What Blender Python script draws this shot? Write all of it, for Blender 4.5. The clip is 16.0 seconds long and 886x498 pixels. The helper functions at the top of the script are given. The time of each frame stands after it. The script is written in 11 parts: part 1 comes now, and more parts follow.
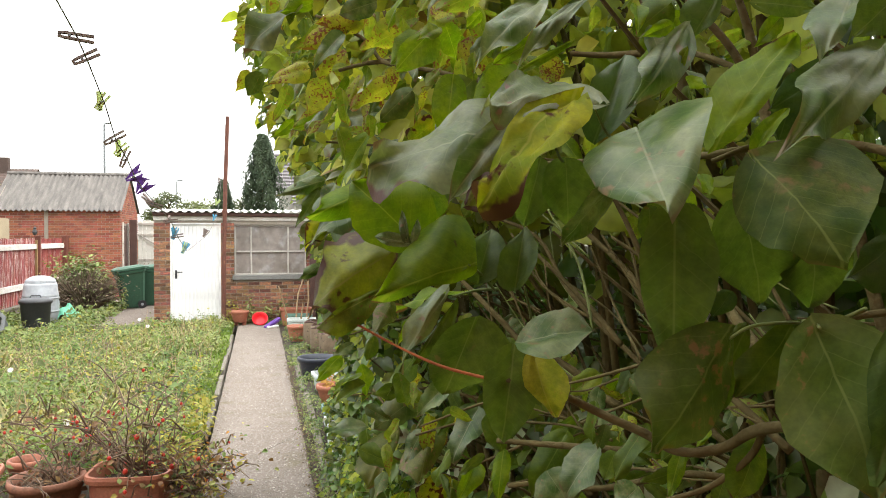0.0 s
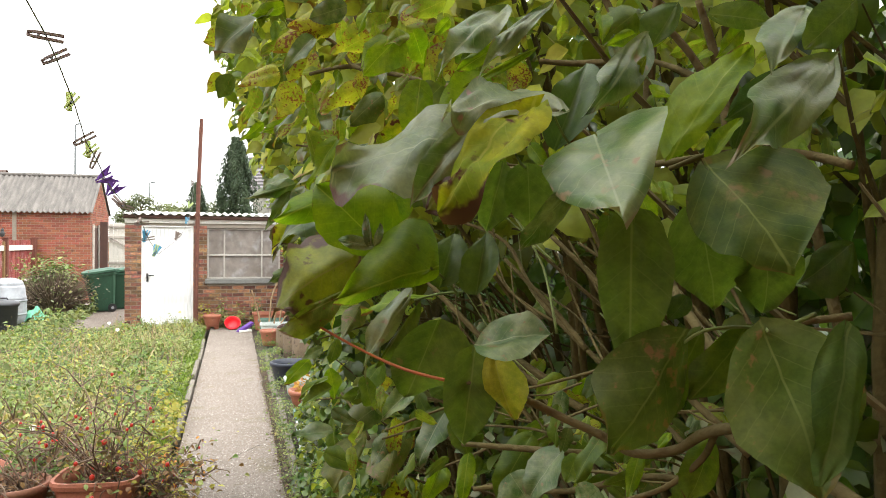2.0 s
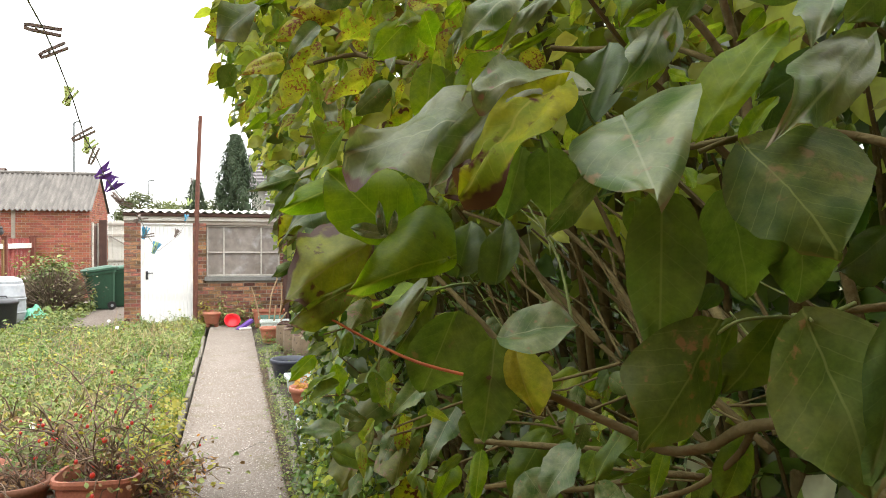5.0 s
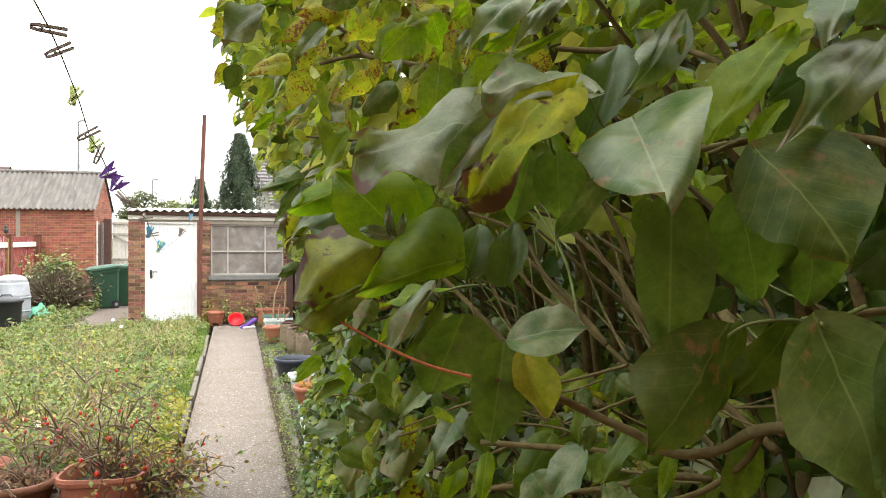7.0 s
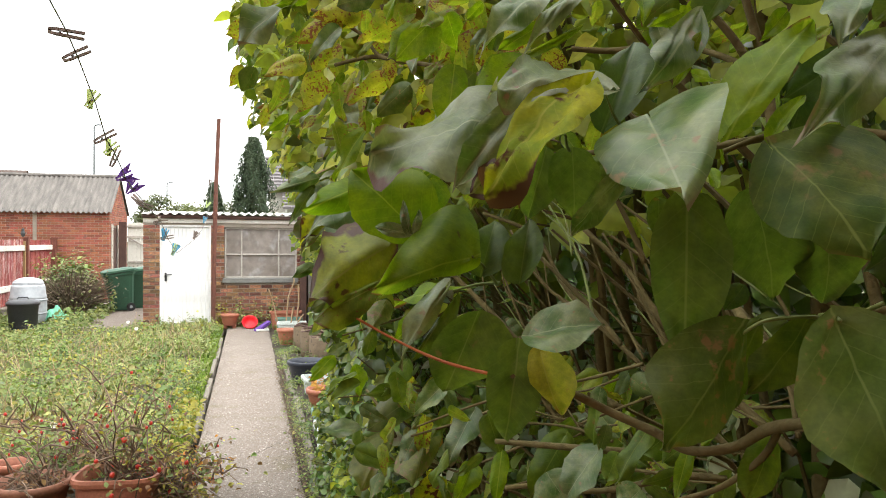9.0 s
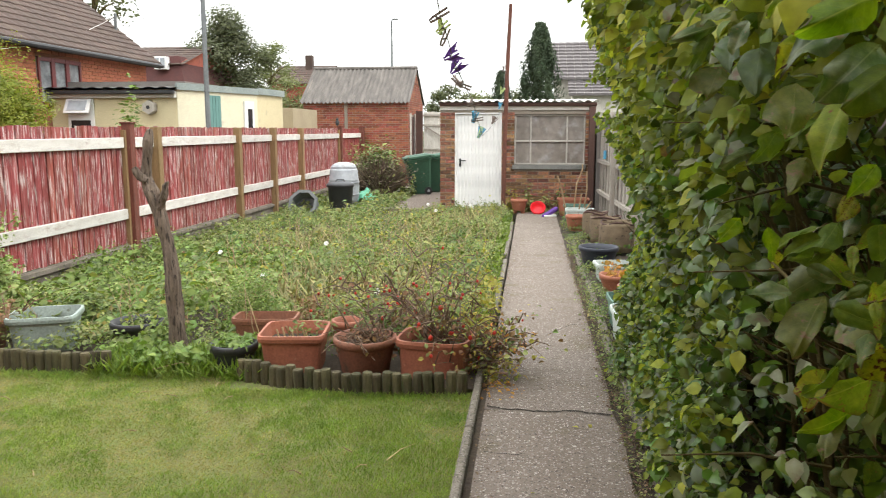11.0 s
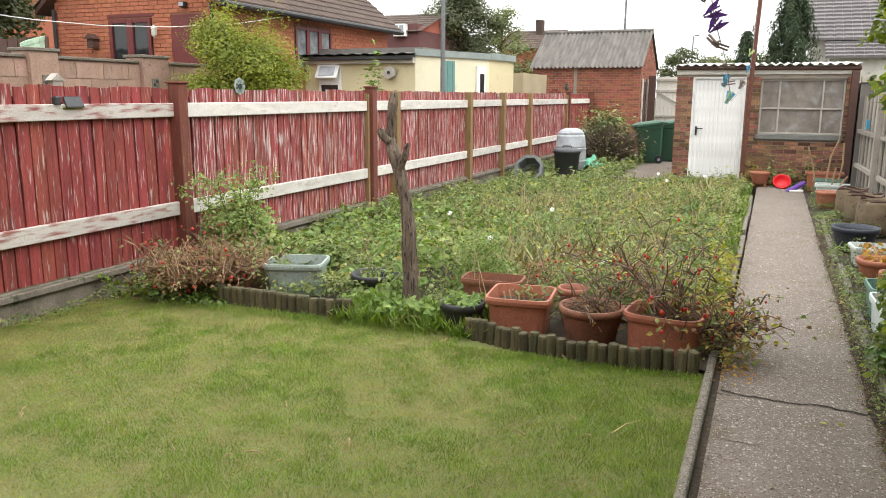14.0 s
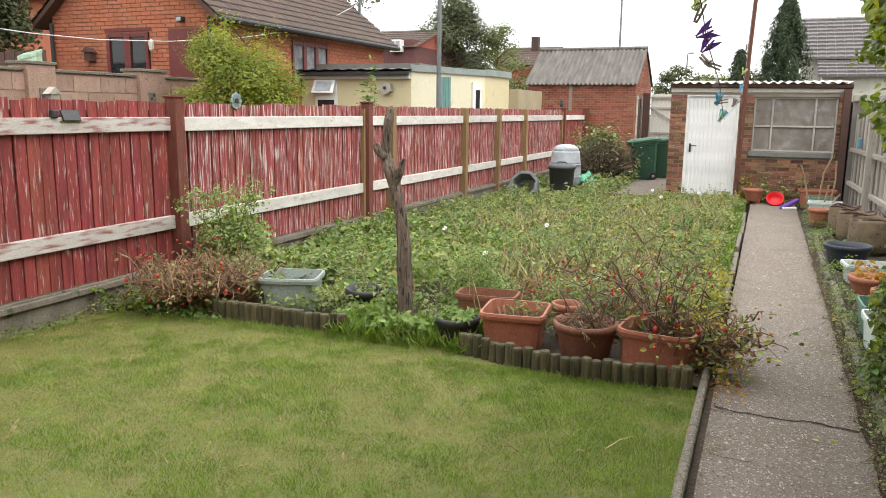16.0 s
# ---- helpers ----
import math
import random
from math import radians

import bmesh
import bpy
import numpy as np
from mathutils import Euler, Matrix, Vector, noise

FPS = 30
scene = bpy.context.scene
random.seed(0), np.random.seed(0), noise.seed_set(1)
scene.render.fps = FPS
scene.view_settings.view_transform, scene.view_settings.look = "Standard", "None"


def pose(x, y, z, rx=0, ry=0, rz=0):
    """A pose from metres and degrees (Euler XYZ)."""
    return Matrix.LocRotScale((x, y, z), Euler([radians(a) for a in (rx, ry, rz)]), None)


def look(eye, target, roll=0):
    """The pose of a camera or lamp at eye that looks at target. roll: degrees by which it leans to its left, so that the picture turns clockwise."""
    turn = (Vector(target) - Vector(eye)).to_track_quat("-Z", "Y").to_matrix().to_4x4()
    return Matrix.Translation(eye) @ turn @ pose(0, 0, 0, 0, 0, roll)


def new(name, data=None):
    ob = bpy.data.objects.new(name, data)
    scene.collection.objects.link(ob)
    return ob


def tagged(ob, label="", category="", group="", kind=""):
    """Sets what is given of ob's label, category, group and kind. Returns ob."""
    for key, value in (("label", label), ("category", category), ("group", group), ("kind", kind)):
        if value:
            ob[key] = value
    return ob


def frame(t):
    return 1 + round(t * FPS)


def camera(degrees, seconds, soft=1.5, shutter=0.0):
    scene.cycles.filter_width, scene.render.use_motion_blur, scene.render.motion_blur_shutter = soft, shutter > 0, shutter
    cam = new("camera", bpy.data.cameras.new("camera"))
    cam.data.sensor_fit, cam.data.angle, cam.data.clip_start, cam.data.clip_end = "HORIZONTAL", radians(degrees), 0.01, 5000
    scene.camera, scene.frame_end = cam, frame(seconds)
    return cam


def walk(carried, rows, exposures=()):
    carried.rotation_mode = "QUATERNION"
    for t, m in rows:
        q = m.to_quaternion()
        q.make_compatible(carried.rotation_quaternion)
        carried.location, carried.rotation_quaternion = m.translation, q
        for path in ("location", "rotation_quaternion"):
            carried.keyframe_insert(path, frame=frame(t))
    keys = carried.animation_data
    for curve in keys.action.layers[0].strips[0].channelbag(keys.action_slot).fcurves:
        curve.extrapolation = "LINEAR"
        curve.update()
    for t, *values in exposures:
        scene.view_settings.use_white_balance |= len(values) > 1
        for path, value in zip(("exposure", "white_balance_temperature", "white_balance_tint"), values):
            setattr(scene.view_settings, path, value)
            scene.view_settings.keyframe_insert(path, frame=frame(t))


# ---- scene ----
cam = camera(60.2, 16.0, 0.95, 0.12)
PATH = [
    (0, (0.497, -1.475, 1.716), (0.964, 0.469, 1.685), -0.1),
    (0.5, (0.498, -1.478, 1.714), (0.979, 0.463, 1.687), 0.3),
    (1, (0.503, -1.477, 1.716), (0.999, 0.46, 1.685), 0.6),
    (1.5, (0.507, -1.476, 1.714), (1.043, 0.451, 1.689), 0.4),
    (2, (0.504, -1.482, 1.715), (1.034, 0.447, 1.698), 0.4),
    (2.5, (0.502, -1.483, 1.716), (1.034, 0.445, 1.705), 0.3),
    (3, (0.492, -1.48, 1.715), (0.996, 0.456, 1.708), -0.0),
    (3.5, (0.494, -1.477, 1.714), (0.957, 0.468, 1.707), 0.1),
    (4, (0.497, -1.465, 1.71), (0.986, 0.474, 1.697), 0.1),
    (4.5, (0.499, -1.457, 1.709), (1.031, 0.47, 1.686), 0.2),
    (7, (0.496, -1.455, 1.711), (1.019, 0.476, 1.684), 0.3),
    (7.5, (0.493, -1.46, 1.708), (1.011, 0.472, 1.695), 0.7),
    (8, (0.496, -1.462, 1.707), (1.009, 0.471, 1.697), 0.6),
    (8.2, (0.497, -1.464, 1.708), (1.006, 0.47, 1.698), 0.5),
    (10.3, (0.437, -1.427, 1.69), (0.711, 0.548, 1.542), -0.4),
    (10.5, (0.406, -1.421, 1.682), (0.531, 0.565, 1.477), -0.4),
    (11, (0.335, -1.403, 1.659), (0.112, 0.56, 1.351), 0.0),
    (11.5, (0.292, -1.407, 1.655), (-0.164, 0.508, 1.299), 0.3),
    (12, (0.249, -1.4, 1.646), (-0.415, 0.443, 1.245), 0.2),
    (12.5, (0.243, -1.389, 1.645), (-0.508, 0.417, 1.228), 0.1),
    (13, (0.239, -1.383, 1.642), (-0.536, 0.412, 1.222), 0.0),
    (13.5, (0.238, -1.379, 1.645), (-0.535, 0.419, 1.233), 0.1),
    (14, (0.245, -1.384, 1.646), (-0.52, 0.421, 1.251), 0.3),
    (14.5, (0.244, -1.395, 1.652), (-0.505, 0.419, 1.266), 0.5),
    (15, (0.25, -1.4, 1.656), (-0.494, 0.418, 1.28), 0.6),
    (15.5, (0.253, -1.4, 1.657), (-0.502, 0.416, 1.296), 0.6),
    (16, (0.253, -1.403, 1.653), (-0.503, 0.414, 1.296), 0.7),
]
walk(cam, [(t, look(eye, target, roll)) for t, eye, target, roll in PATH], [(0, 0.44), (1.5, 0.55), (2.6, 0.57), (3.4, 0.46), (4.0, 0.36), (4.5, 0.48), (7, 0.54), (8.2, 0.54), (10.3, 0.2), (11.0, 0.05), (12.0, 0.05), (14.0, -0.02), (16, -0.12)])

# ---- light: white overcast sky, a very soft high sun ----
SUN_EL, SUN_AZ = radians(49), radians(105)
world = bpy.data.worlds.new("overcast_sky")
scene.world = world
world.use_nodes = True
wn, wl = world.node_tree.nodes, world.node_tree.links
wn.clear()
sky = wn.new("ShaderNodeTexSky")
sky.sky_type, sky.sun_disc, sky.sun_elevation, sky.sun_rotation = "NISHITA", False, SUN_EL, SUN_AZ
sky.dust_density, sky.air_density = 4.0, 1.0
pale = wn.new("ShaderNodeMix")
pale.data_type, pale.inputs[0].default_value = "RGBA", 0.86
pale.inputs[7].default_value = (26.0, 26.3, 26.0, 1)
back = wn.new("ShaderNodeBackground")
back.inputs["Strength"].default_value = 0.1
wout = wn.new("ShaderNodeOutputWorld")
# an overcast sky is about three times as bright overhead as at the horizon
way = wn.new("ShaderNodeTexCoord")
sep_ = wn.new("ShaderNodeSeparateXYZ")
rise = wn.new("ShaderNodeMapRange")
rise.inputs["From Min"].default_value, rise.inputs["From Max"].default_value = 0.0, 1.0
rise.inputs["To Min"].default_value, rise.inputs["To Max"].default_value = 0.55, 1.65
tone = wn.new("ShaderNodeVectorMath")
tone.operation = "SCALE"
wl.new(way.outputs["Generated"], sep_.inputs[0])
wl.new(sep_.outputs["Z"], rise.inputs["Value"])
wl.new(pale.outputs[2], tone.inputs[0])
wl.new(rise.outputs[0], tone.inputs["Scale"])
wl.new(sky.outputs[0], pale.inputs[6])
wl.new(tone.outputs[0], back.inputs["Color"])
wl.new(back.outputs[0], wout.inputs["Surface"])

lamp = bpy.data.lights.new("sun", "SUN")
lamp.energy, lamp.angle, lamp.color = 1.3, radians(40), (1.0, 0.97, 0.92)
sun = new("sun", lamp)
sun.matrix_world = look((11, -1, 13), (0, 2, 0))

# ---- materials ----
def mat(name, c1, c2, scale=8.0, rough=0.8, bump=0.3, fine=60.0, c3=None, spread=0.5, per=None, metal=0.0, stretch=(1, 1, 1), spec=0.4, c3_at=0.62, trans=0.0, jitter=0.25, c3_soft=0.07, speck=None):
    """Two colours mixed by a coarse noise, a fine grain, an optional third colour in patches, and bump. per: 'object' or 'island' varies the pieces."""
    m = bpy.data.materials.new(name)
    m.use_nodes = True
    n, l = m.node_tree.nodes, m.node_tree.links
    b = n["Principled BSDF"]
    b.inputs["Roughness"].default_value, b.inputs["Metallic"].default_value = rough, metal
    b.inputs["Specular IOR Level"].default_value = spec
    co = n.new("ShaderNodeTexCoord")
    mp = n.new("ShaderNodeMapping")
    mp.inputs["Scale"].default_value = stretch
    l.new(co.outputs["Object"], mp.inputs["Vector"])
    if per == "object":
        info = n.new("ShaderNodeObjectInfo")
        mul = n.new("ShaderNodeVectorMath")
        mul.operation = "SCALE"
        mul.inputs[0].default_value = (37, 53, 71)
        l.new(info.outputs["Random"], mul.inputs["Scale"])
        l.new(mul.outputs[0], mp.inputs["Location"])

    def tex(s, detail=5):
        t = n.new("ShaderNodeTexNoise")
        t.inputs["Scale"].default_value, t.inputs["Detail"].default_value = s, detail
        l.new(mp.outputs[0], t.inputs["Vector"])
        return t.outputs["Fac"]

    def ramp(fac, a, z):
        r = n.new("ShaderNodeMapRange")
        r.inputs["From Min"].default_value, r.inputs["From Max"].default_value = a, z
        l.new(fac, r.inputs["Value"])
        return r.outputs[0]

    def mix(fac, a, z, blend="MIX"):
        x = n.new("ShaderNodeMix")
        x.data_type, x.blend_type = "RGBA", blend
        for sock, v in ((x.inputs[0], fac), (x.inputs[6], a), (x.inputs[7], z)):
            if isinstance(v, bpy.types.NodeSocket):
                l.new(v, sock)
            elif isinstance(v, tuple):
                sock.default_value = (*v[:3], 1)
            else:
                sock.default_value = v
        return x.outputs[2]

    coarse, grain = tex(scale), tex(fine, 3)
    col = mix(ramp(coarse, 0.5 - spread / 2, 0.5 + spread / 2), c1, c2)
    if c3:
        col = mix(ramp(tex(scale * 2.3, 6), c3_at, c3_at + c3_soft), col, c3)
    if speck:
        # stones set in the surface: (scale, pale colour, dark colour)
        vo = n.new("ShaderNodeTexVoronoi")
        vo.inputs["Scale"].default_value = speck[0]
        l.new(mp.outputs[0], vo.inputs["Vector"])
        bw = n.new("ShaderNodeSeparateColor")
        l.new(vo.outputs["Color"], bw.inputs[0])
        core = ramp(vo.outputs["Distance"], 0.55, 0.35)

        def both(a, z):
            x = n.new("ShaderNodeMath")
            x.operation = "MULTIPLY"
            l.new(a, x.inputs[0])
            l.new(z, x.inputs[1])
            return x.outputs[0]
        col = mix(both(core, ramp(bw.outputs[0], 0.62, 0.95)), col, speck[1])
        col = mix(both(core, ramp(bw.outputs[1], 0.62, 0.95)), col, speck[2])
    g = mix(ramp(grain, 0.25, 0.75), (0.72, 0.72, 0.72), (1.28, 1.28, 1.28))
    col = mix(0.8, col, g, "MULTIPLY")
    if per:
        src = info.outputs["Random"] if per == "object" else n.new("ShaderNodeNewGeometry").outputs["Random Per Island"]
        hsv = n.new("ShaderNodeHueSaturation")
        val = n.new("ShaderNodeMapRange")
        val.inputs["To Min"].default_value, val.inputs["To Max"].default_value = 1 - jitter, 1 + jitter
        hue = n.new("ShaderNodeMapRange")
        hue.inputs["To Min"].default_value, hue.inputs["To Max"].default_value = 0.5 - 0.05 * jitter, 0.5 + 0.05 * jitter
        wob = n.new("ShaderNodeMath")
        wob.operation, wob.inputs[1].default_value = "MULTIPLY", 17.3
        fra = n.new("ShaderNodeMath")
        fra.operation = "FRACT"
        l.new(src, val.inputs["Value"])
        l.new(src, wob.inputs[0])
        l.new(wob.outputs[0], fra.inputs[0])
        l.new(fra.outputs[0], hue.inputs["Value"])
        l.new(val.outputs[0], hsv.inputs["Value"])
        l.new(hue.outputs[0], hsv.inputs["Hue"])
        l.new(col, hsv.inputs["Color"])
        col = hsv.outputs[0]
    l.new(col, b.inputs["Base Color"])
    if bump:
        bm_ = n.new("ShaderNodeBump")
        bm_.inputs["Strength"].default_value, bm_.inputs["Distance"].default_value = bump, 0.01
        l.new(grain, bm_.inputs["Height"])
        l.new(bm_.outputs[0], b.inputs["Normal"])
    if trans:
        tr = n.new("ShaderNodeBsdfTranslucent")
        sh = n.new("ShaderNodeMixShader")
        sh.inputs[0].default_value = trans
        l.new(mix(1.0, col, (1.5, 1.6, 0.6), "MULTIPLY"), tr.inputs["Color"])
        l.new(b.outputs[0], sh.inputs[1])
        l.new(tr.outputs[0], sh.inputs[2])
        l.new(sh.outputs[0], n["Material Output"].inputs["Surface"])
    return m


M_GROUND = mat("rough_ground", (0.05, 0.06, 0.025), (0.09, 0.085, 0.04), 0.3, 0.95, 0.6, 25)
M_LAWN = mat("mown_turf", (0.115, 0.145, 0.036), (0.165, 0.155, 0.060), 3.0, 0.95, 0.6, 120, c3=(0.15, 0.125, 0.05), c3_at=0.5, c3_soft=0.3)
M_BLADE = mat("grass_blade", (0.150, 0.235, 0.040), (0.215, 0.285, 0.066), 2.0, 0.6, 0, 5, c3=(0.28, 0.31, 0.11), c3_at=0.52, c3_soft=0.28, jitter=0.35, spread=0.3, per="island", trans=0.45)
M_BLADE_DRY = mat("yellowed_grass_blade", (0.36, 0.315, 0.135), (0.28, 0.275, 0.10), 2.0, 0.7, 0, 5, c3=(0.42, 0.34, 0.18), c3_at=0.52, c3_soft=0.28, jitter=0.3, spread=0.3, per="island", trans=0.4)
M_SOIL = mat("dark_soil", (0.035, 0.026, 0.018), (0.07, 0.052, 0.035), 6, 0.95, 0.9, 45)
M_CONC = mat("aggregate_concrete", (0.160, 0.125, 0.099), (0.216, 0.180, 0.152), 1.4, 0.9, 1.0, 85, c3=(0.145, 0.118, 0.075), c3_at=0.56, c3_soft=0.14, speck=(75, (0.38, 0.345, 0.305), (0.085, 0.068, 0.055)))
M_KERB = mat("weathered_concrete_edging", (0.225, 0.195, 0.16), (0.125, 0.11, 0.085), 18, 0.92, 1.0, 70, c3=(0.10, 0.095, 0.055), c3_at=0.57, speck=(110, (0.33, 0.30, 0.26), (0.06, 0.05, 0.04)))
M_CRACK = mat("crack_dirt", (0.02, 0.017, 0.013), (0.04, 0.033, 0.025), 9, 1, 0.3, 60)
M_PEBBLE = mat("pebble", (0.27, 0.235, 0.20), (0.40, 0.36, 0.32), 4, 0.8, 0.2, 90, per="island", jitter=0.4)
M_RED = mat("flaking_red_fence_paint", (0.30, 0.056, 0.048), (0.175, 0.036, 0.032), 6, 0.75, 0.7, 45, c3=(0.47, 0.36, 0.33), c3_at=0.585, c3_soft=0.12, per="object", stretch=(2.6, 2.6, 0.6), jitter=0.16, spread=0.3)
M_REDF = mat("faded_red_fence_paint", (0.32, 0.072, 0.062), (0.19, 0.042, 0.037), 6, 0.8, 0.7, 45, c3=(0.60, 0.51, 0.485), c3_at=0.53, c3_soft=0.12, per="object", stretch=(3.0, 3.0, 0.42), jitter=0.16, spread=0.3)
M_RAIL = mat("flaking_white_rail_paint", (0.70, 0.675, 0.635), (0.50, 0.465, 0.42), 3.2, 0.8, 0.5, 70, c3=(0.36, 0.27, 0.23), c3_at=0.57, c3_soft=0.25, per="object", stretch=(3, 0.9, 3), jitter=0.1)
M_RAIL_RED = mat("worn_rail_paint", (0.64, 0.605, 0.57), (0.47, 0.42, 0.38), 2.6, 0.8, 0.5, 70, c3=(0.29, 0.10, 0.085), c3_at=0.5, c3_soft=0.2, per="object", stretch=(3, 0.8, 4.5), jitter=0.1)
M_POST = mat("dark_red_stained_post", (0.185, 0.052, 0.036), (0.115, 0.042, 0.028), 4, 0.8, 0.5, 60, c3=(0.2, 0.12, 0.08), stretch=(4, 4, 0.5))
M_NEWPOST = mat("treated_softwood_post", (0.30, 0.20, 0.095), (0.23, 0.145, 0.065), 4, 0.8, 0.5, 60, c3=(0.16, 0.10, 0.05), stretch=(5, 5, 0.4), per="object", jitter=0.12)
M_GBOARD = mat("grey_gravel_board", (0.235, 0.205, 0.168), (0.11, 0.095, 0.075), 4, 0.9, 0.6, 60, c3=(0.06, 0.07, 0.04))
M_BRICK = mat("shed_brick", (0.34, 0.150, 0.075), (0.17, 0.085, 0.058), 3, 0.9, 0.6, 60, c3=(0.095, 0.065, 0.06), c3_at=0.55, per="object", jitter=0.6, spread=0.25)
M_BRICK2 = mat("orange_brick", (0.42, 0.148, 0.082), (0.35, 0.120, 0.068), 3, 0.9, 0.5, 50, per="island", jitter=0.10)
M_BRICK3 = mat("red_garage_brick", (0.31, 0.105, 0.06), (0.24, 0.08, 0.05), 3, 0.9, 0.6, 50, c3=(0.16, 0.07, 0.05), per="island", jitter=0.3)
M_MORTAR = mat("mortar", (0.33, 0.29, 0.24), (0.24, 0.205, 0.165), 5, 0.95, 0.6, 70)
M_MORTAR_R = mat("reddish_mortar", (0.27, 0.12, 0.07), (0.22, 0.10, 0.06), 5, 0.95, 0.5, 70)
M_WHITE = mat("white_painted_steel", (0.80, 0.80, 0.79), (0.74, 0.74, 0.72), 2, 0.45, 0.0, 3, c3=(0.55, 0.54, 0.49), c3_at=0.72)
M_OLDWHITE = mat("old_white_paint", (0.62, 0.60, 0.55), (0.52, 0.49, 0.43), 4, 0.7, 0.3, 60, c3=(0.30, 0.26, 0.2), c3_at=0.63)
M_FRAME = mat("weathered_window_paint", (0.47, 0.44, 0.40), (0.36, 0.33, 0.29), 8, 0.8, 0.4, 70, c3=(0.3, 0.26, 0.2), c3_at=0.66)
M_PANE = mat("dusty_boarded_glass", (0.29, 0.262, 0.240), (0.155, 0.128, 0.105), 2.4, 0.35, 0.05, 9, c3=(0.34, 0.33, 0.325), c3_at=0.53, c3_soft=0.25, spec=0.5)
M_SILL = mat("grey_stone_sill", (0.20, 0.20, 0.185), (0.14, 0.14, 0.13), 6, 0.9, 0.5, 60)
M_RUST = mat("rusty_iron", (0.15, 0.055, 0.035), (0.09, 0.038, 0.028), 9, 0.85, 0.5, 80, c3=(0.2, 0.09, 0.05))
M_BROWN = mat("brown_painted_timber", (0.10, 0.05, 0.038), (0.07, 0.038, 0.03), 5, 0.7, 0.3, 60)
M_ASBESTOS = mat("weathered_cement_roof", (0.19, 0.172, 0.155), (0.095, 0.087, 0.08), 3, 0.9, 0.6, 40, c3=(0.24, 0.225, 0.20), c3_at=0.62, c3_soft=0.2, stretch=(2.5, 0.6, 0.6))
M_SHEETROOF = mat("pale_corrugated_sheet", (0.66, 0.64, 0.60), (0.54, 0.52, 0.47), 3, 0.6, 0.2, 40)
M_GREYWOOD = mat("silvered_timber", (0.42, 0.385, 0.34), (0.31, 0.28, 0.24), 4, 0.85, 0.5, 70, c3=(0.15, 0.13, 0.10), stretch=(6, 6, 0.5), per="object", jitter=0.18)
M_FELT = mat("mineral_felt", (0.235, 0.215, 0.195), (0.165, 0.15, 0.138), 4, 0.95, 0.9, 110)
M_TERRA = mat("terracotta_plastic", (0.37, 0.138, 0.08), (0.29, 0.105, 0.063), 5, 0.55, 0.15, 60, c3=(0.45, 0.24, 0.17), c3_at=0.64)
M_TERRA_DK = mat("dirty_terracotta", (0.25, 0.105, 0.06), (0.18, 0.08, 0.05), 5, 0.7, 0.2, 60, c3=(0.12, 0.07, 0.045))
M_BLACKP = mat("black_plastic", (0.022, 0.024, 0.026), (0.04, 0.04, 0.042), 5, 0.5, 0.1, 60)
M_DARKBIN = mat("charcoal_plastic", (0.035, 0.037, 0.042), (0.055, 0.056, 0.06), 4, 0.5, 0.1, 50)
M_GREYP = mat("grey_plastic", (0.38, 0.405, 0.43), (0.31, 0.335, 0.36), 3, 0.5, 0.03, 8, c3=(0.3, 0.31, 0.31))
M_GREYTUB = mat("grey_green_plastic", (0.31, 0.37, 0.34), (0.24, 0.29, 0.265), 5, 0.6, 0.1, 50, c3=(0.15, 0.17, 0.13))
M_BINGREEN = mat("bin_green_plastic", (0.032, 0.098, 0.058), (0.026, 0.078, 0.046), 3, 0.5, 0.06, 40)
M_LOG = mat("log_edging", (0.118, 0.104, 0.052), (0.042, 0.038, 0.020), 7, 0.9, 0.7, 60, c3=(0.062, 0.078, 0.022), stretch=(3, 3, 0.8), per="object", jitter=0.35)
M_BARK = mat("cracked_bark", (0.215, 0.165, 0.128), (0.088, 0.065, 0.050), 9, 0.95, 1.0, 40, c3=(0.04, 0.03, 0.024), c3_at=0.55, stretch=(3, 3, 0.5))
M_STEM = mat("lilac_stem", (0.118, 0.095, 0.040), (0.060, 0.050, 0.020), 10, 0.9, 0.5, 80, spec=0.12)
M_TWIG = mat("dry_twig", (0.19, 0.135, 0.09), (0.115, 0.075, 0.05), 9, 0.85, 0.2, 60, per="island")
M_STRAWRED = mat("reddish_dead_stem", (0.30, 0.195, 0.115), (0.15, 0.088, 0.052), 9, 0.85, 0.2, 60, per="island", jitter=0.35)
M_STRAW = mat("dry_straw", (0.42, 0.32, 0.18), (0.30, 0.20, 0.11), 9, 0.85, 0.2, 60, per="island")
M_ORANGESTEM = mat("orange_dead_stem", (0.36, 0.105, 0.018), (0.22, 0.06, 0.015), 12, 0.7, 0.2, 60)
M_GREENSTEM = mat("green_stalk", (0.16, 0.20, 0.05), (0.11, 0.14, 0.04), 8, 0.6, 0, 50, trans=0.2)
M_LEAF = mat("lilac_leaf", (0.062, 0.105, 0.022), (0.10, 0.145, 0.028), 22, 0.42, 0.12, 160, c3=(0.13, 0.10, 0.03), c3_at=0.70, per="object", trans=0.32, spec=0.45, jitter=0.25)
M_LEAF_YEL = mat("yellowing_leaf", (0.20, 0.21, 0.03), (0.13, 0.16, 0.025), 25, 0.45, 0.12, 160, c3=(0.14, 0.055, 0.02), c3_at=0.60, per="object", trans=0.35, jitter=0.25)
M_LEAF_BROWN = mat("browning_leaf", (0.13, 0.10, 0.055), (0.09, 0.10, 0.03), 20, 0.5, 0.15, 160, c3=(0.075, 0.032, 0.02), c3_at=0.52, per="object", trans=0.25, jitter=0.2)
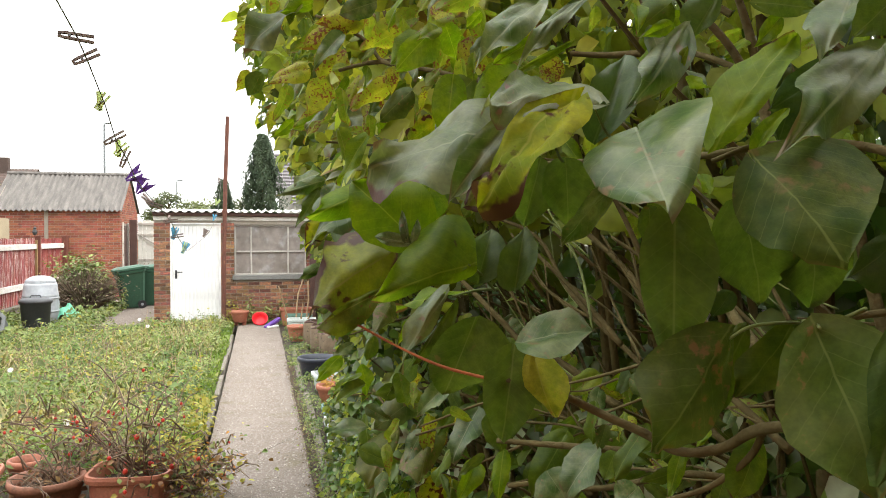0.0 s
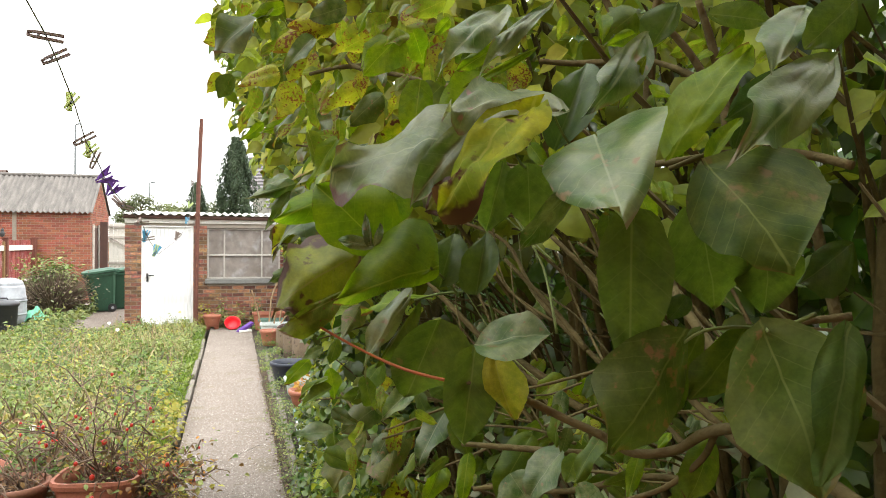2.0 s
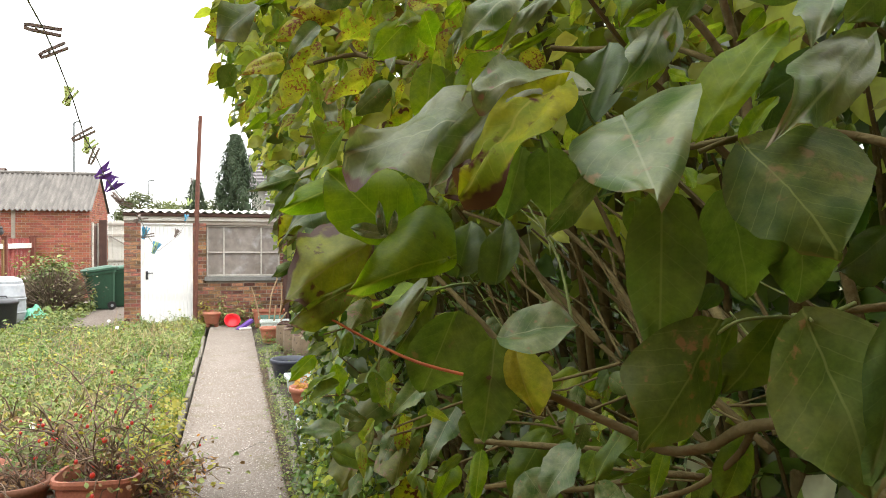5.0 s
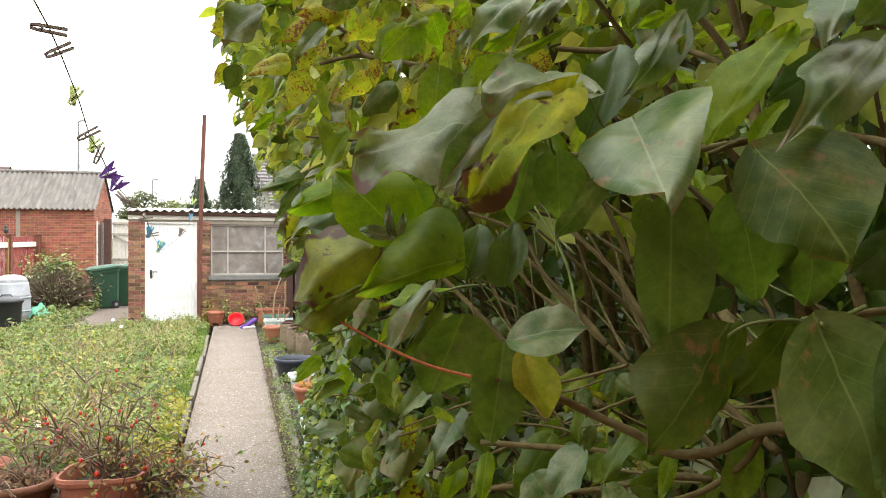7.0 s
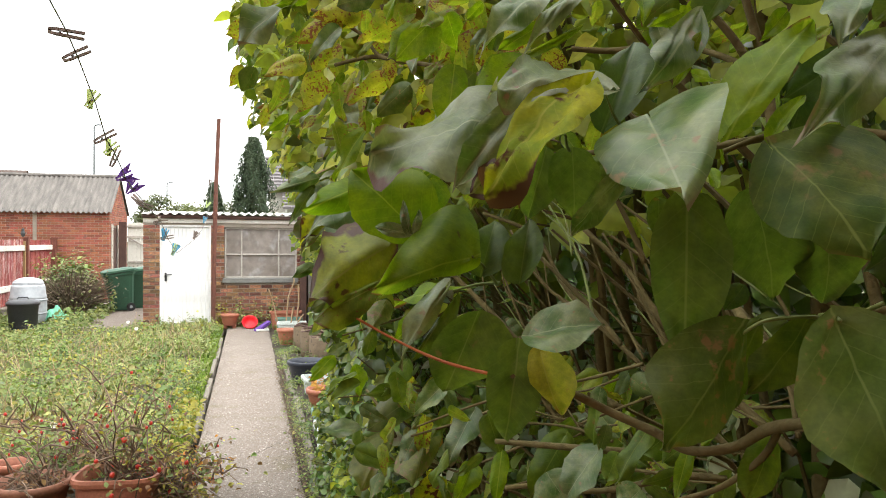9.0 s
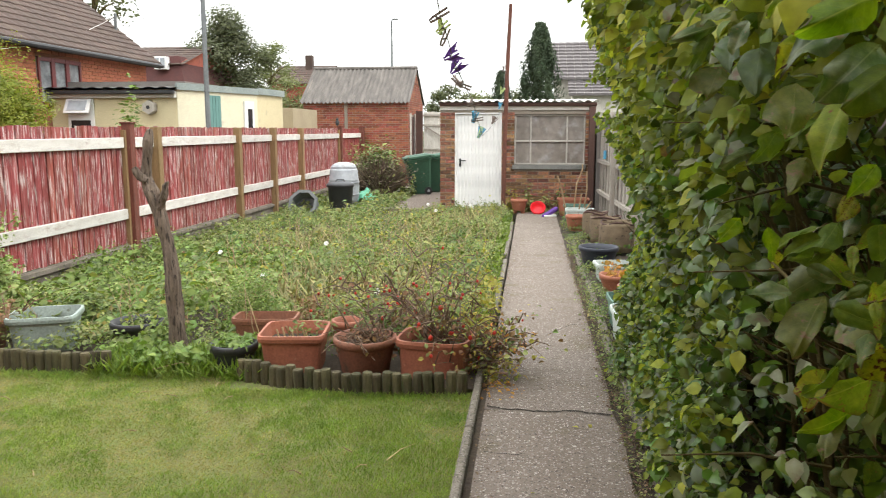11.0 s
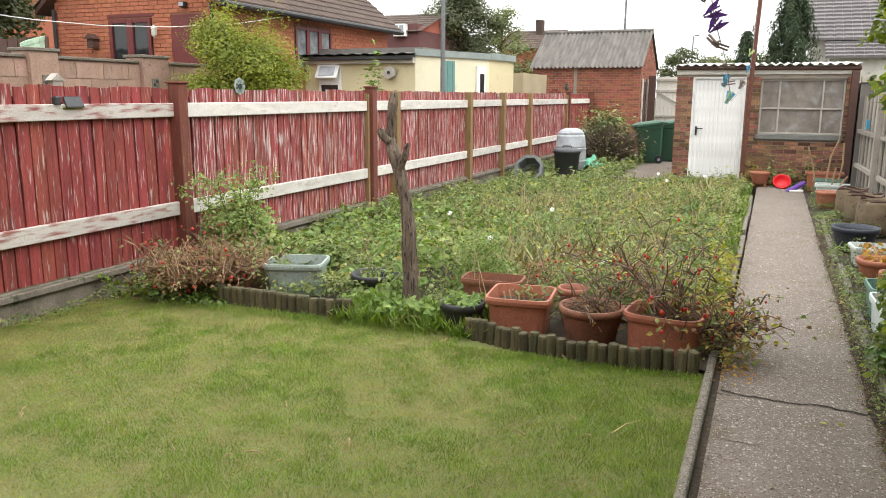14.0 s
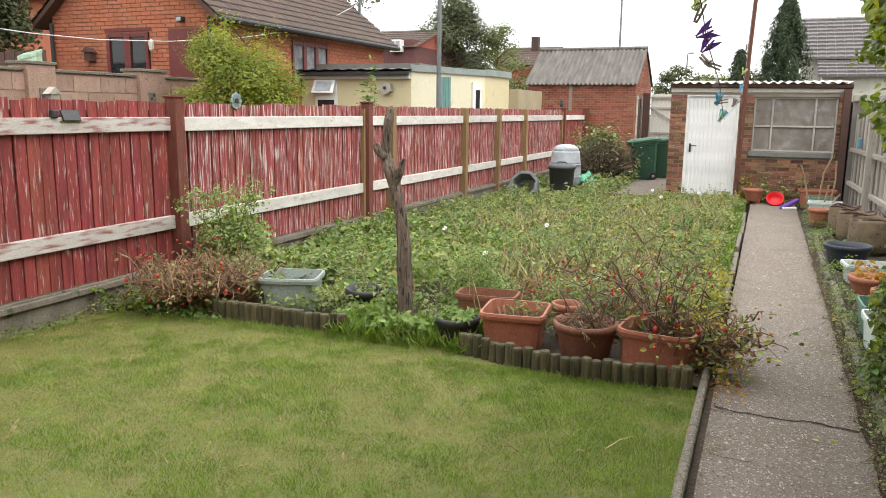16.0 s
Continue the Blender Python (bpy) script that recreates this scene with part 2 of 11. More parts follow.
M_LEAF_GREY = mat("mildewed_leaf", (0.155, 0.185, 0.12), (0.085, 0.125, 0.045), 20, 0.40, 0.12, 160, c3=(0.17, 0.10, 0.06), c3_at=0.67, per="object", trans=0.28, spec=0.5, jitter=0.15)
M_HEDGE = mat("hedge_leaf", (0.066, 0.110, 0.010), (0.145, 0.182, 0.022), 3, 0.45, 0, 40, per="island", trans=0.36, spec=0.32, jitter=0.5)
M_HEDGE_DK = mat("dark_hedge_leaf", (0.048, 0.095, 0.011), (0.100, 0.155, 0.022), 3, 0.36, 0, 40, per="island", trans=0.25, spec=0.45, jitter=0.55)
M_HEDGE_LT = mat("light_hedge_leaf", (0.19, 0.245, 0.035), (0.265, 0.30, 0.050), 3, 0.45, 0, 40, c3=(0.13, 0.09, 0.03), c3_at=0.66, per="island", trans=0.42, spec=0.25, jitter=0.35)
M_HEDGE_YEL = mat("yellow_green_leaf", (0.36, 0.365, 0.065), (0.25, 0.285, 0.045), 3, 0.5, 0, 40, c3=(0.15, 0.075, 0.025), c3_at=0.6, per="island", trans=0.45, spec=0.2, jitter=0.35)
M_HEDGE_GREY = mat("pale_mildewed_leaf", (0.22, 0.235, 0.15), (0.155, 0.18, 0.085), 6, 0.45, 0, 40, c3=(0.16, 0.105, 0.07), c3_at=0.6, per="island", trans=0.3, jitter=0.25)
M_WEED = mat("weed_leaf", (0.090, 0.145, 0.036), (0.225, 0.245, 0.085), 1.2, 0.6, 0, 12, c3=(0.25, 0.23, 0.085), c3_at=0.62, per="island", trans=0.2, jitter=0.5, spread=0.3)
M_WEED_YEL = mat("yellow_weed_leaf", (0.33, 0.28, 0.055), (0.24, 0.235, 0.05), 3, 0.6, 0, 12, per="island", trans=0.35, jitter=0.3)
M_WEED_PALE = mat("pale_weed_leaf", (0.19, 0.26, 0.085), (0.27, 0.32, 0.125), 3, 0.6, 0, 12, per="island", trans=0.3, jitter=0.35)
M_WEED_BRT = mat("bright_weed_leaf", (0.125, 0.205, 0.042), (0.19, 0.255, 0.07), 3, 0.6, 0, 12, per="island", trans=0.25, jitter=0.35)
M_DRYLEAF = mat("dry_brown_leaf", (0.15, 0.085, 0.042), (0.22, 0.135, 0.065), 4, 0.8, 0, 20, per="island", trans=0.2, jitter=0.3)
M_HAY = mat("dead_grey_brown_stem", (0.135, 0.100, 0.068), (0.20, 0.160, 0.112), 4, 0.85, 0, 20, per="island", jitter=0.35)
M_DRYGRASS = mat("bleached_grass", (0.36, 0.31, 0.16), (0.26, 0.25, 0.11), 3, 0.7, 0, 12, per="island", trans=0.25, jitter=0.35)
M_LITTER = mat("leaf_litter", (0.085, 0.055, 0.032), (0.16, 0.11, 0.06), 4, 0.85, 0, 20, c3=(0.26, 0.20, 0.05), c3_at=0.66, per="island", jitter=0.5)
M_BERRY = mat("red_fruit", (0.42, 0.018, 0.012), (0.42, 0.05, 0.014), 6, 0.35, 0, 20, per="island", jitter=0.3)
M_PETAL = mat("white_petal", (0.75, 0.74, 0.70), (0.68, 0.67, 0.6), 6, 0.7, 0, 30)
M_CREAM = mat("cream_render", (0.66, 0.575, 0.36), (0.59, 0.51, 0.32), 1.5, 0.9, 0.25, 60, c3=(0.48, 0.42, 0.28), c3_at=0.66)
# the same cream made paler, for the wing that the light strikes
M_CREAM_LIT = mat("lit_cream_render", (0.75, 0.70, 0.52), (0.68, 0.63, 0.46), 1.5, 0.9, 0.25, 60, c3=(0.5, 0.45, 0.34), c3_at=0.68)
M_TEAL = mat("faded_teal_paint", (0.16, 0.31, 0.28), (0.11, 0.23, 0.21), 5, 0.75, 0.2, 50, stretch=(4, 4, 0.6))
M_FASCIA = mat("grey_green_fascia", (0.21, 0.25, 0.24), (0.29, 0.32, 0.30), 3, 0.6, 0.2, 40)
M_TILE = mat("brown_concrete_tile", (0.088, 0.058, 0.045), (0.062, 0.042, 0.034), 2, 0.85, 0.4, 30, per="island", jitter=0.16)
M_TILE_GREY = mat("dark_grey_tile", (0.165, 0.150, 0.150), (0.12, 0.108, 0.108), 2, 0.85, 0.4, 30, per="island", jitter=0.06)
M_MANSARD = mat("maroon_tile_hanging", (0.105, 0.036, 0.034), (0.08, 0.03, 0.03), 3, 0.85, 0.4, 30, per="island", jitter=0.15)
M_BLOCK = mat("pinkish_block", (0.39, 0.26, 0.20), (0.285, 0.185, 0.14), 4, 0.95, 0.5, 50, c3=(0.22, 0.16, 0.12), per="object", jitter=0.12)
M_MAROON = mat("maroon_window_frame", (0.155, 0.030, 0.028), (0.115, 0.022, 0.021), 3, 0.4, 0, 30)
M_GLASS = mat("dark_window_glass", (0.02, 0.022, 0.024), (0.032, 0.034, 0.036), 2, 0.06, 0, 30, spec=0.6)
# glass mottled from pale to dark grey
M_PALEGLASS = mat("pale_mottled_glass", (0.33, 0.35, 0.36), (0.10, 0.105, 0.11), 3.5, 0.12, 0, 20, spec=0.6)
M_STEEL = mat("galvanised_steel", (0.20, 0.215, 0.22), (0.15, 0.16, 0.165), 3, 0.55, 0.1, 40, metal=0.4)
M_CONIFER = mat("conifer_sprig", (0.030, 0.052, 0.026), (0.052, 0.074, 0.034), 1.0, 0.75, 0, 12, per="island", trans=0.15, jitter=0.35)
M_TREE = mat("far_tree_leaf", (0.068, 0.080, 0.042), (0.105, 0.115, 0.058), 0.6, 0.7, 0, 12, per="island", trans=0.25, jitter=0.35)
M_TREE_L = mat("pale_tree_leaf", (0.13, 0.155, 0.07), (0.18, 0.19, 0.10), 0.6, 0.7, 0, 12, per="island", trans=0.3, jitter=0.3)
M_GOLD = mat("golden_bush_leaf", (0.275, 0.285, 0.040), (0.115, 0.155, 0.022), 2.2, 0.6, 0, 12, c3=(0.36, 0.29, 0.065), per="island", trans=0.35, jitter=0.3)
M_PURPLE = mat("purple_plastic", (0.10, 0.035, 0.24), (0.13, 0.05, 0.28), 6, 0.5, 0, 30)
M_REDP = mat("red_plastic", (0.72, 0.02, 0.03), (0.65, 0.02, 0.03), 6, 0.4, 0, 30)
M_BLUEP = mat("blue_plastic", (0.06, 0.24, 0.42), (0.10, 0.36, 0.52), 6, 0.45, 0, 30)
M_LIMEP = mat("lime_plastic", (0.40, 0.52, 0.15), (0.5, 0.6, 0.28), 6, 0.45, 0, 30)
M_PEGWOOD = mat("weathered_peg_wood", (0.12, 0.09, 0.08), (0.2, 0.155, 0.13), 30, 0.8, 0.2, 90)
M_CORD = mat("grey_cord", (0.12, 0.12, 0.11), (0.2, 0.2, 0.18), 30, 0.8, 0.2, 90)
M_WHITECORD = mat("white_plastic_cord", (0.72, 0.70, 0.68), (0.62, 0.60, 0.58), 30, 0.6, 0, 90)
M_HESSIAN = mat("tan_growbag_fabric", (0.22, 0.165, 0.105), (0.13, 0.095, 0.062), 8, 0.9, 0.5, 120, c3=(0.07, 0.05, 0.035), c3_at=0.6)
M_ORANGELEAF = mat("orange_autumn_leaf", (0.45, 0.20, 0.04), (0.36, 0.22, 0.05), 5, 0.7, 0, 20, per="island", trans=0.3, jitter=0.3)

# ---- mesh helpers ----
def part(name, bm, material, parent=None, label="", smooth=False):
    me = bpy.data.meshes.new(name)
    if isinstance(bm, bmesh.types.BMesh):
        bm.to_mesh(me)
        bm.free()
    else:
        me.from_pydata(*bm)
    me.materials.append(material)
    if smooth:
        me.shade_smooth()
    ob = new(name, me)
    ob.parent = parent
    if label:
        tagged(ob, label)
    return ob


def thing(name, label, category, at=(0, 0, 0), group="", kind="", rz=0.0):
    ob = new(name)
    ob.empty_display_size = 0.1
    ob.location, ob.rotation_euler = at, (0, 0, rz)
    return tagged(ob, label, category, group, kind)


def share(name, ob, parent, m):
    """Another piece on the mesh of ob."""
    o = new(name, ob.data)
    o.parent = parent
    o.matrix_basis = m
    return o


def box(bm, x0, x1, y0, y1, z0, z1, bevel=0.0):
    t = bmesh.ops.create_cube(bm, size=1.0)["verts"]
    for v in t:
        v.co = Vector((x0 + (v.co.x + 0.5) * (x1 - x0), y0 + (v.co.y + 0.5) * (y1 - y0), z0 + (v.co.z + 0.5) * (z1 - z0)))
    if bevel:
        bmesh.ops.bevel(bm, geom=list({e for v in t for e in v.link_edges}), offset=bevel, segments=1, affect="EDGES", profile=0.5)
    return bm


def boxm(*a, bevel=0.0):
    return box(bmesh.new(), *a, bevel=bevel)


def tube(bm, pts, radii, seg=8, cap=True):
    """A tapered tube through pts."""
    pts = [Vector(p) for p in pts]
    if not isinstance(radii, (list, tuple)):
        radii = [radii] * len(pts)
    rings = []
    side = None
    for i, p in enumerate(pts):
        d = (pts[min(i + 1, len(pts) - 1)] - pts[max(i - 1, 0)]).normalized()
        if side is None:
            side = d.orthogonal().normalized()
        side = (side - d * side.dot(d)).normalized()
        up = d.cross(side)
        rings.append([bm.verts.new(p + (side * math.cos(a) + up * math.sin(a)) * radii[i]) for a in (2 * math.pi * k / seg for k in range(seg))])
    for a, b in zip(rings, rings[1:]):
        for k in range(seg):
            bm.faces.new((a[k], a[(k + 1) % seg], b[(k + 1) % seg], b[k]))
    if cap:
        bm.faces.new(rings[0][::-1])
        bm.faces.new(rings[-1])
    return bm


def lathe(bm, profile, seg=28, sx=1.0, sy=1.0, power=2.0):
    """Turns a profile of (radius, z) round z; power above 2 squares the plan."""
    rings = []
    for r, z in profile:
        ring = []
        for k in range(seg):
            a = 2 * math.pi * (k + 0.5) / seg
            c, s = math.cos(a), math.sin(a)
            q = (abs(c) ** power + abs(s) ** power) ** (-1 / power)
            ring.append(bm.verts.new((r * q * c * sx, r * q * s * sy, z)))
        rings.append(ring)
    for a, b in zip(rings, rings[1:]):
        for k in range(seg):
            bm.faces.new((a[k], a[(k + 1) % seg], b[(k + 1) % seg], b[k]))
    if profile[0][0] > 0.001:
        bm.faces.new(rings[0][::-1])
    if profile[-1][0] > 0.001:
        bm.faces.new(rings[-1])
    return bm


# leaf templates: an outline with a folded midrib, along +y, about 1 long
def leaf_shape(width=0.7, fold=0.15, curl=0.2, rows=4, heart=0.0, lobes=0.0):
    verts, faces = [], []
    for i in range(rows + 1):
        u = i / rows
        w = width * 0.5 * (max(u, 0.0) ** 0.5) * (max(1 - u, 0.0) ** 0.8) * 1.9
        if lobes:
            w *= 1 + lobes * math.cos(u * 9.0)
        y, z = u - heart * (0 if u else 0.0), -curl * (u - 0.3) ** 2
        verts += [(-w, y - heart * (1 - u) * w * 1.5, z + fold * w), (0, y, z), (w, y - heart * (1 - u) * w * 1.5, z + fold * w)]
    for i in range(rows):
        a = 3 * i
        faces += [(a, a + 1, a + 4, a + 3), (a + 1, a + 2, a + 5, a + 4)]
    return np.array(verts), faces


def scatter(places, normals, sizes, templates, rng, spin=None, droop=0.0):
    """Joins one leaf a place into (verts, edges, faces). normals: the way each leaf's face turns."""
    n = len(places)
    pick = rng.integers(0, len(templates), n)
    spin = rng.uniform(0, 2 * math.pi, n) if spin is None else spin
    nz = normals / np.maximum(np.linalg.norm(normals, axis=1, keepdims=True), 1e-6)
    ref = np.stack([np.cos(spin), np.sin(spin), np.full(n, -droop)], 1)
    ya = ref - nz * np.sum(ref * nz, 1, keepdims=True)
    ya /= np.maximum(np.linalg.norm(ya, axis=1, keepdims=True), 1e-6)
    xa = np.cross(ya, nz)
    verts, faces, base = [], [], 0
    for k, (tv, tf) in enumerate(templates):
        idx = np.nonzero(pick == k)[0]
        if not len(idx):
            continue
        v = places[idx, None, :] + sizes[idx, None, None] * (tv[None, :, 0:1] * xa[idx, None, :] + tv[None, :, 1:2] * ya[idx, None, :] + tv[None, :, 2:3] * nz[idx, None, :])
        verts.append(v.reshape(-1, 3))
        tf_ = np.array(tf)
        f = (tf_[None] + (base + np.arange(len(idx)) * len(tv))[:, None, None]).reshape(-1, tf_.shape[1])
        faces.append(f)
        base += len(idx) * len(tv)
    return np.concatenate(verts).tolist(), [], np.concatenate(faces).tolist()


def rough_normals(n, rng, up=1.0, spread=1.0, lean=(0, 0, 0)):
    v = rng.normal(0, spread, (n, 3))
    v[:, 2] = np.abs(v[:, 2]) * 0.5 + up
    return v + np.array(lean)


def twigs(lines, r, seg=4):
    bm = bmesh.new()
    for pts in lines:
        k = len(pts)
        tube(bm, pts, [r * (1 - 0.7 * i / max(k - 1, 1)) for i in range(k)], seg, cap=False)
    return bm


def ground_z(x, y):
    """The garden falls a little away from the path."""
    return -0.016 * max(0.0, -x) - 0.10 * min(1.0, max(0.0, (y - 5) / 5)) * min(1.0, max(0.0, -x / 4)) - 0.10 * min(1.0, max(0.0, (-x - 4.2) / 1.0)) * min(1.0, max(0.0, (4.8 - y) / 1.0))

# ---- ground, lawn, path ----
part("ground", ([(-900, -900, -0.34), (900, -900, -0.34), (900, 900, -0.34), (-900, 900, -0.34)], [], [(0, 1, 2, 3)]), M_GROUND)
tagged(bpy.data.objects["ground"], "rough grassy ground reaching far beyond the gardens", "ground", kind="structure")


def sheet(x0, x1, y0, y1, step, height, dz=0.0):
    nx, ny = max(1, round((x1 - x0) / step)), max(1, round((y1 - y0) / step))
    vs = [(x0 + (x1 - x0) * i / nx, y0 + (y1 - y0) * j / ny, 0) for j in range(ny + 1) for i in range(nx + 1)]
    vs = [(x, y, height(x, y) + dz) for x, y, _ in vs]
    fs = [(j * (nx + 1) + i, j * (nx + 1) + i + 1, (j + 1) * (nx + 1) + i + 1, (j + 1) * (nx + 1) + i) for j in range(ny) for i in range(nx)]
    return vs, [], fs


lawn = part("lawn", sheet(-5.6, 0.0, -4.0, 3.62, 0.12, lambda x, y: ground_z(x, y) - 0.010 + 0.008 * noise.noise((x * 1.3, y * 1.3, 0))), M_LAWN, smooth=True)
tagged(lawn, "mown green lawn with yellowed patches beside the path", "lawn", kind="structure")
bed = part("planting_bed", sheet(-5.6, 0.02, 3.55, 19.6, 0.2, lambda x, y: ground_z(x, y) - 0.02 + 0.05 * noise.noise((x, y, 3))), M_SOIL, smooth=True)
tagged(bed, "dark soil of an overgrown vegetable bed", "garden bed", kind="structure")
edge_soil = part("edge_soil", sheet(-1.5, 0.0, 3.3, 3.6, 0.06, lambda x, y: ground_z(x, y) - 0.05 * max(0, -1.2 - x) / 0.3 + 0.010 + 0.02 * noise.noise((x * 4, y * 4, 5))), M_SOIL, smooth=True)
tagged(edge_soil, "bare dark soil between the logs and the pots", "garden bed", kind="structure")
border = part("border_soil", sheet(0.86, 3.2, -4.0, 14.5, 0.2, lambda x, y: -0.02 + 0.04 * noise.noise((x, y, 7))), M_SOIL, smooth=True)
tagged(border, "dark soil border under the hedge", "garden bed", kind="structure")
yard = part("yard_slab", boxm(-3.4, -1.53, 14.6, 24.0, -0.3, 0.0, bevel=0.01), M_CONC)
tagged(yard, "bare concrete beside the brick shed", "paving", kind="structure")

path = thing("path", "grey aggregate concrete garden path with cracks", "path", kind="structure")
JOINTS = [-4.0, -1.6, 2.98, 8.2, 12.1, 14.46]
for ya, yb in zip(JOINTS, JOINTS[1:]):
    bm = bmesh.new()
    n = max(6, int((yb - ya) / 0.12))
    rows = []
    for i in range(n + 1):
        y = ya + (yb - ya) * i / n
        wob = 0.02 * noise.noise((0, y * 2.1, 0))
        skew = 0.03 * noise.noise((0.5, y * 9, 2)) if i in (0, n) else 0
        rows.append([(0.085 + 0.006 * noise.noise((y * 3, 0, 0)), y + (0.006 if i == 0 else -0.006 if i == n else 0), 0), (0.3, y + skew * 0.5, 0.003), (0.58, y + skew, 0.003), (0.855 + wob, y - skew, 0)])
    top = [[bm.verts.new(p) for p in r] for r in rows]
    low = [[bm.verts.new((p[0], p[1], -0.2)) for p in (r[0], r[3])] for r in rows]
    for i in range(n):
        for k in range(3):
            bm.faces.new((top[i][k], top[i][k + 1], top[i + 1][k + 1], top[i + 1][k]))
        bm.faces.new((low[i][0], top[i][0], top[i + 1][0], low[i + 1][0]))
        bm.faces.new((top[i][3], low[i][1], low[i + 1][1], top[i + 1][3]))
    part("slab", bm, M_CONC, path)
# the dirt-filled cracks, and the stones that show in the worn top
def crack(pts, w):
    vs, fs = [], []
    for i, (x, y) in enumerate(pts):
        k = w * (0.5 + random.random())
        vs += [(x, y - k, 0.0062), (x, y + k, 0.0062)]
        if i:
            fs.append((2 * i - 2, 2 * i, 2 * i + 1, 2 * i - 1))
    part("crack", (vs, [], fs), M_CRACK, path, "dark dirt-filled crack")


rc = random.Random(4)
crack([(0.10 + 0.74 * i / 24, 3.04 - 0.10 * i / 24 + rc.uniform(-0.015, 0.015) - 0.03 * math.sin(i / 4), ) for i in range(25)], 0.007)
crack([(0.50 + 0.34 * i / 12, 4.72 + 0.36 * math.sin(i / 12 * 1.9) + rc.uniform(-0.02, 0.02)) for i in range(13)], 0.004)
crack([(0.12 + 0.2 * i / 8, 2.35 + rc.uniform(-0.015, 0.015)) for i in range(9)], 0.0025)
rng = np.random.default_rng(11)
N = 14000
x, y = rng.uniform(0.095, 0.845, N), 0.2 + 14.0 * rng.random(N) ** 1.5
r = rng.uniform(0.0018, 0.0052, N) * (1 + 1.3 * (rng.random(N) < 0.08))
ang = np.arange(5)[None] * 2 * math.pi / 5 + rng.uniform(0, 6, (N, 1))
px_ = x[:, None] + r[:, None] * np.cos(ang) * rng.uniform(0.7, 1.2, (N, 5))
py_ = y[:, None] + r[:, None] * np.sin(ang) * rng.uniform(0.8, 1.4, (N, 5))
ring = np.stack([px_, py_, np.full((N, 5), 0.0032)], 2)
top_ = np.stack([x, y, np.full(N, 0.0062)], 1)[:, None]
vs = np.concatenate([ring, top_], 1).reshape(-1, 3).tolist()
fs = [(6 * i + k, 6 * i + (k + 1) % 5, 6 * i + 5) for i in range(N) for k in range(5)]
ob = part("exposed_stones", (vs, [], fs), M_PEBBLE, path, "pale stones worn out of the concrete")
tagged(ob, kind="stuff")

edging = thing("path_edging", "weathered concrete edging strips along the lawn", "kerb", kind="structure")
for ya, yb in ((-4, 0.9), (0.905, 2.6), (2.605, 4.2)):
    part("edging_stone", boxm(0.0, 0.047, ya, yb, -0.1, 0.045, bevel=0.010), M_KERB, edging)
for i, y in enumerate((5.6, 7.0, 8.5, 9.9, 11.0)):
    part("edging_stone", boxm(0.005 + 0.01 * (i % 2), 0.058 + 0.01 * (i % 2), y, y + 1.2, -0.1, 0.03 + 0.012 * (i % 3), bevel=0.008), M_KERB, edging)
part("dirt_strip", boxm(0.0475, 0.084, -4, 4.2, -0.1, -0.008), M_SOIL, edging, "dirt in the gap beside the path")
border_edging = thing("border_edging", "mossy broken concrete edging beside the hedge border", "kerb", kind="structure")
for i in range(9):
    y = 0.2 + i * 1.15
    part("edging_stone", boxm(0.93 + 0.012 * (i % 3), 0.99 + 0.012 * (i % 3), y, y + 1.08, -0.1, 0.035 - 0.01 * (i % 2), bevel=0.012), M_KERB, border_edging)

# ---- long red fence ----
FX = -5.3
fence = thing("red_fence", "long featheredge fence in flaking red paint with white rails", "fence", kind="structure")
board = None
rb = random.Random(7)
y = -1.5
brd = bmesh.new()
box(brd, -0.010, 0.010, 0, 0.150, 0, 1.0)
for v in brd.verts:
    if v.co.x > 0:
        v.co.x = 0.012 if v.co.y < 0.06 else 0.004
bmesh.ops.bevel(brd, geom=[e for e in brd.edges if abs(e.verts[0].co.z - e.verts[1].co.z) > 0.5], offset=0.002, segments=1, affect="EDGES")
i = 0
while y < 23.9:
    h = 1.70 + rb.uniform(-0.012, 0.012) - 0.07
    w = (0.125 if y < 4.6 else 0.128) + rb.uniform(-0.012, 0.012)
    m = Matrix.Translation((FX - 0.016 + rb.uniform(-0.004, 0.004), y, 0.07 + rb.uniform(-0.006, 0.006))) @ Matrix.Rotation(rb.uniform(-0.008, 0.008), 4, "X") @ Matrix.Diagonal((1, (w - rb.uniform(0.001, 0.008)) / 0.150, h, 1))
    if board is None:
        board = part("board", brd, M_RED, fence)
        board.matrix_basis = m
        faded = board.data.copy()
        faded.materials[0] = M_REDF
    else:
        o = share("board", board, fence, m)
        if 4.7 < y < 20.8:
            o.data = faded
    y += w
    i += 1
# dark sheet added behind the boards to stand for their shadow lines
part("backing", boxm(FX - 0.06, FX - 0.05, -1.5, 23.9, 0.07, 1.62), M_BROWN, fence, "added dark sheet that stands for shade between the boards")
POSTS = [(0.55, 0), (4.76, 0), (8.82, 0), (9.62, 1), (12.86, 1), (14.92, 1), (16.98, 1), (20.9, 0), (23.85, 0)]
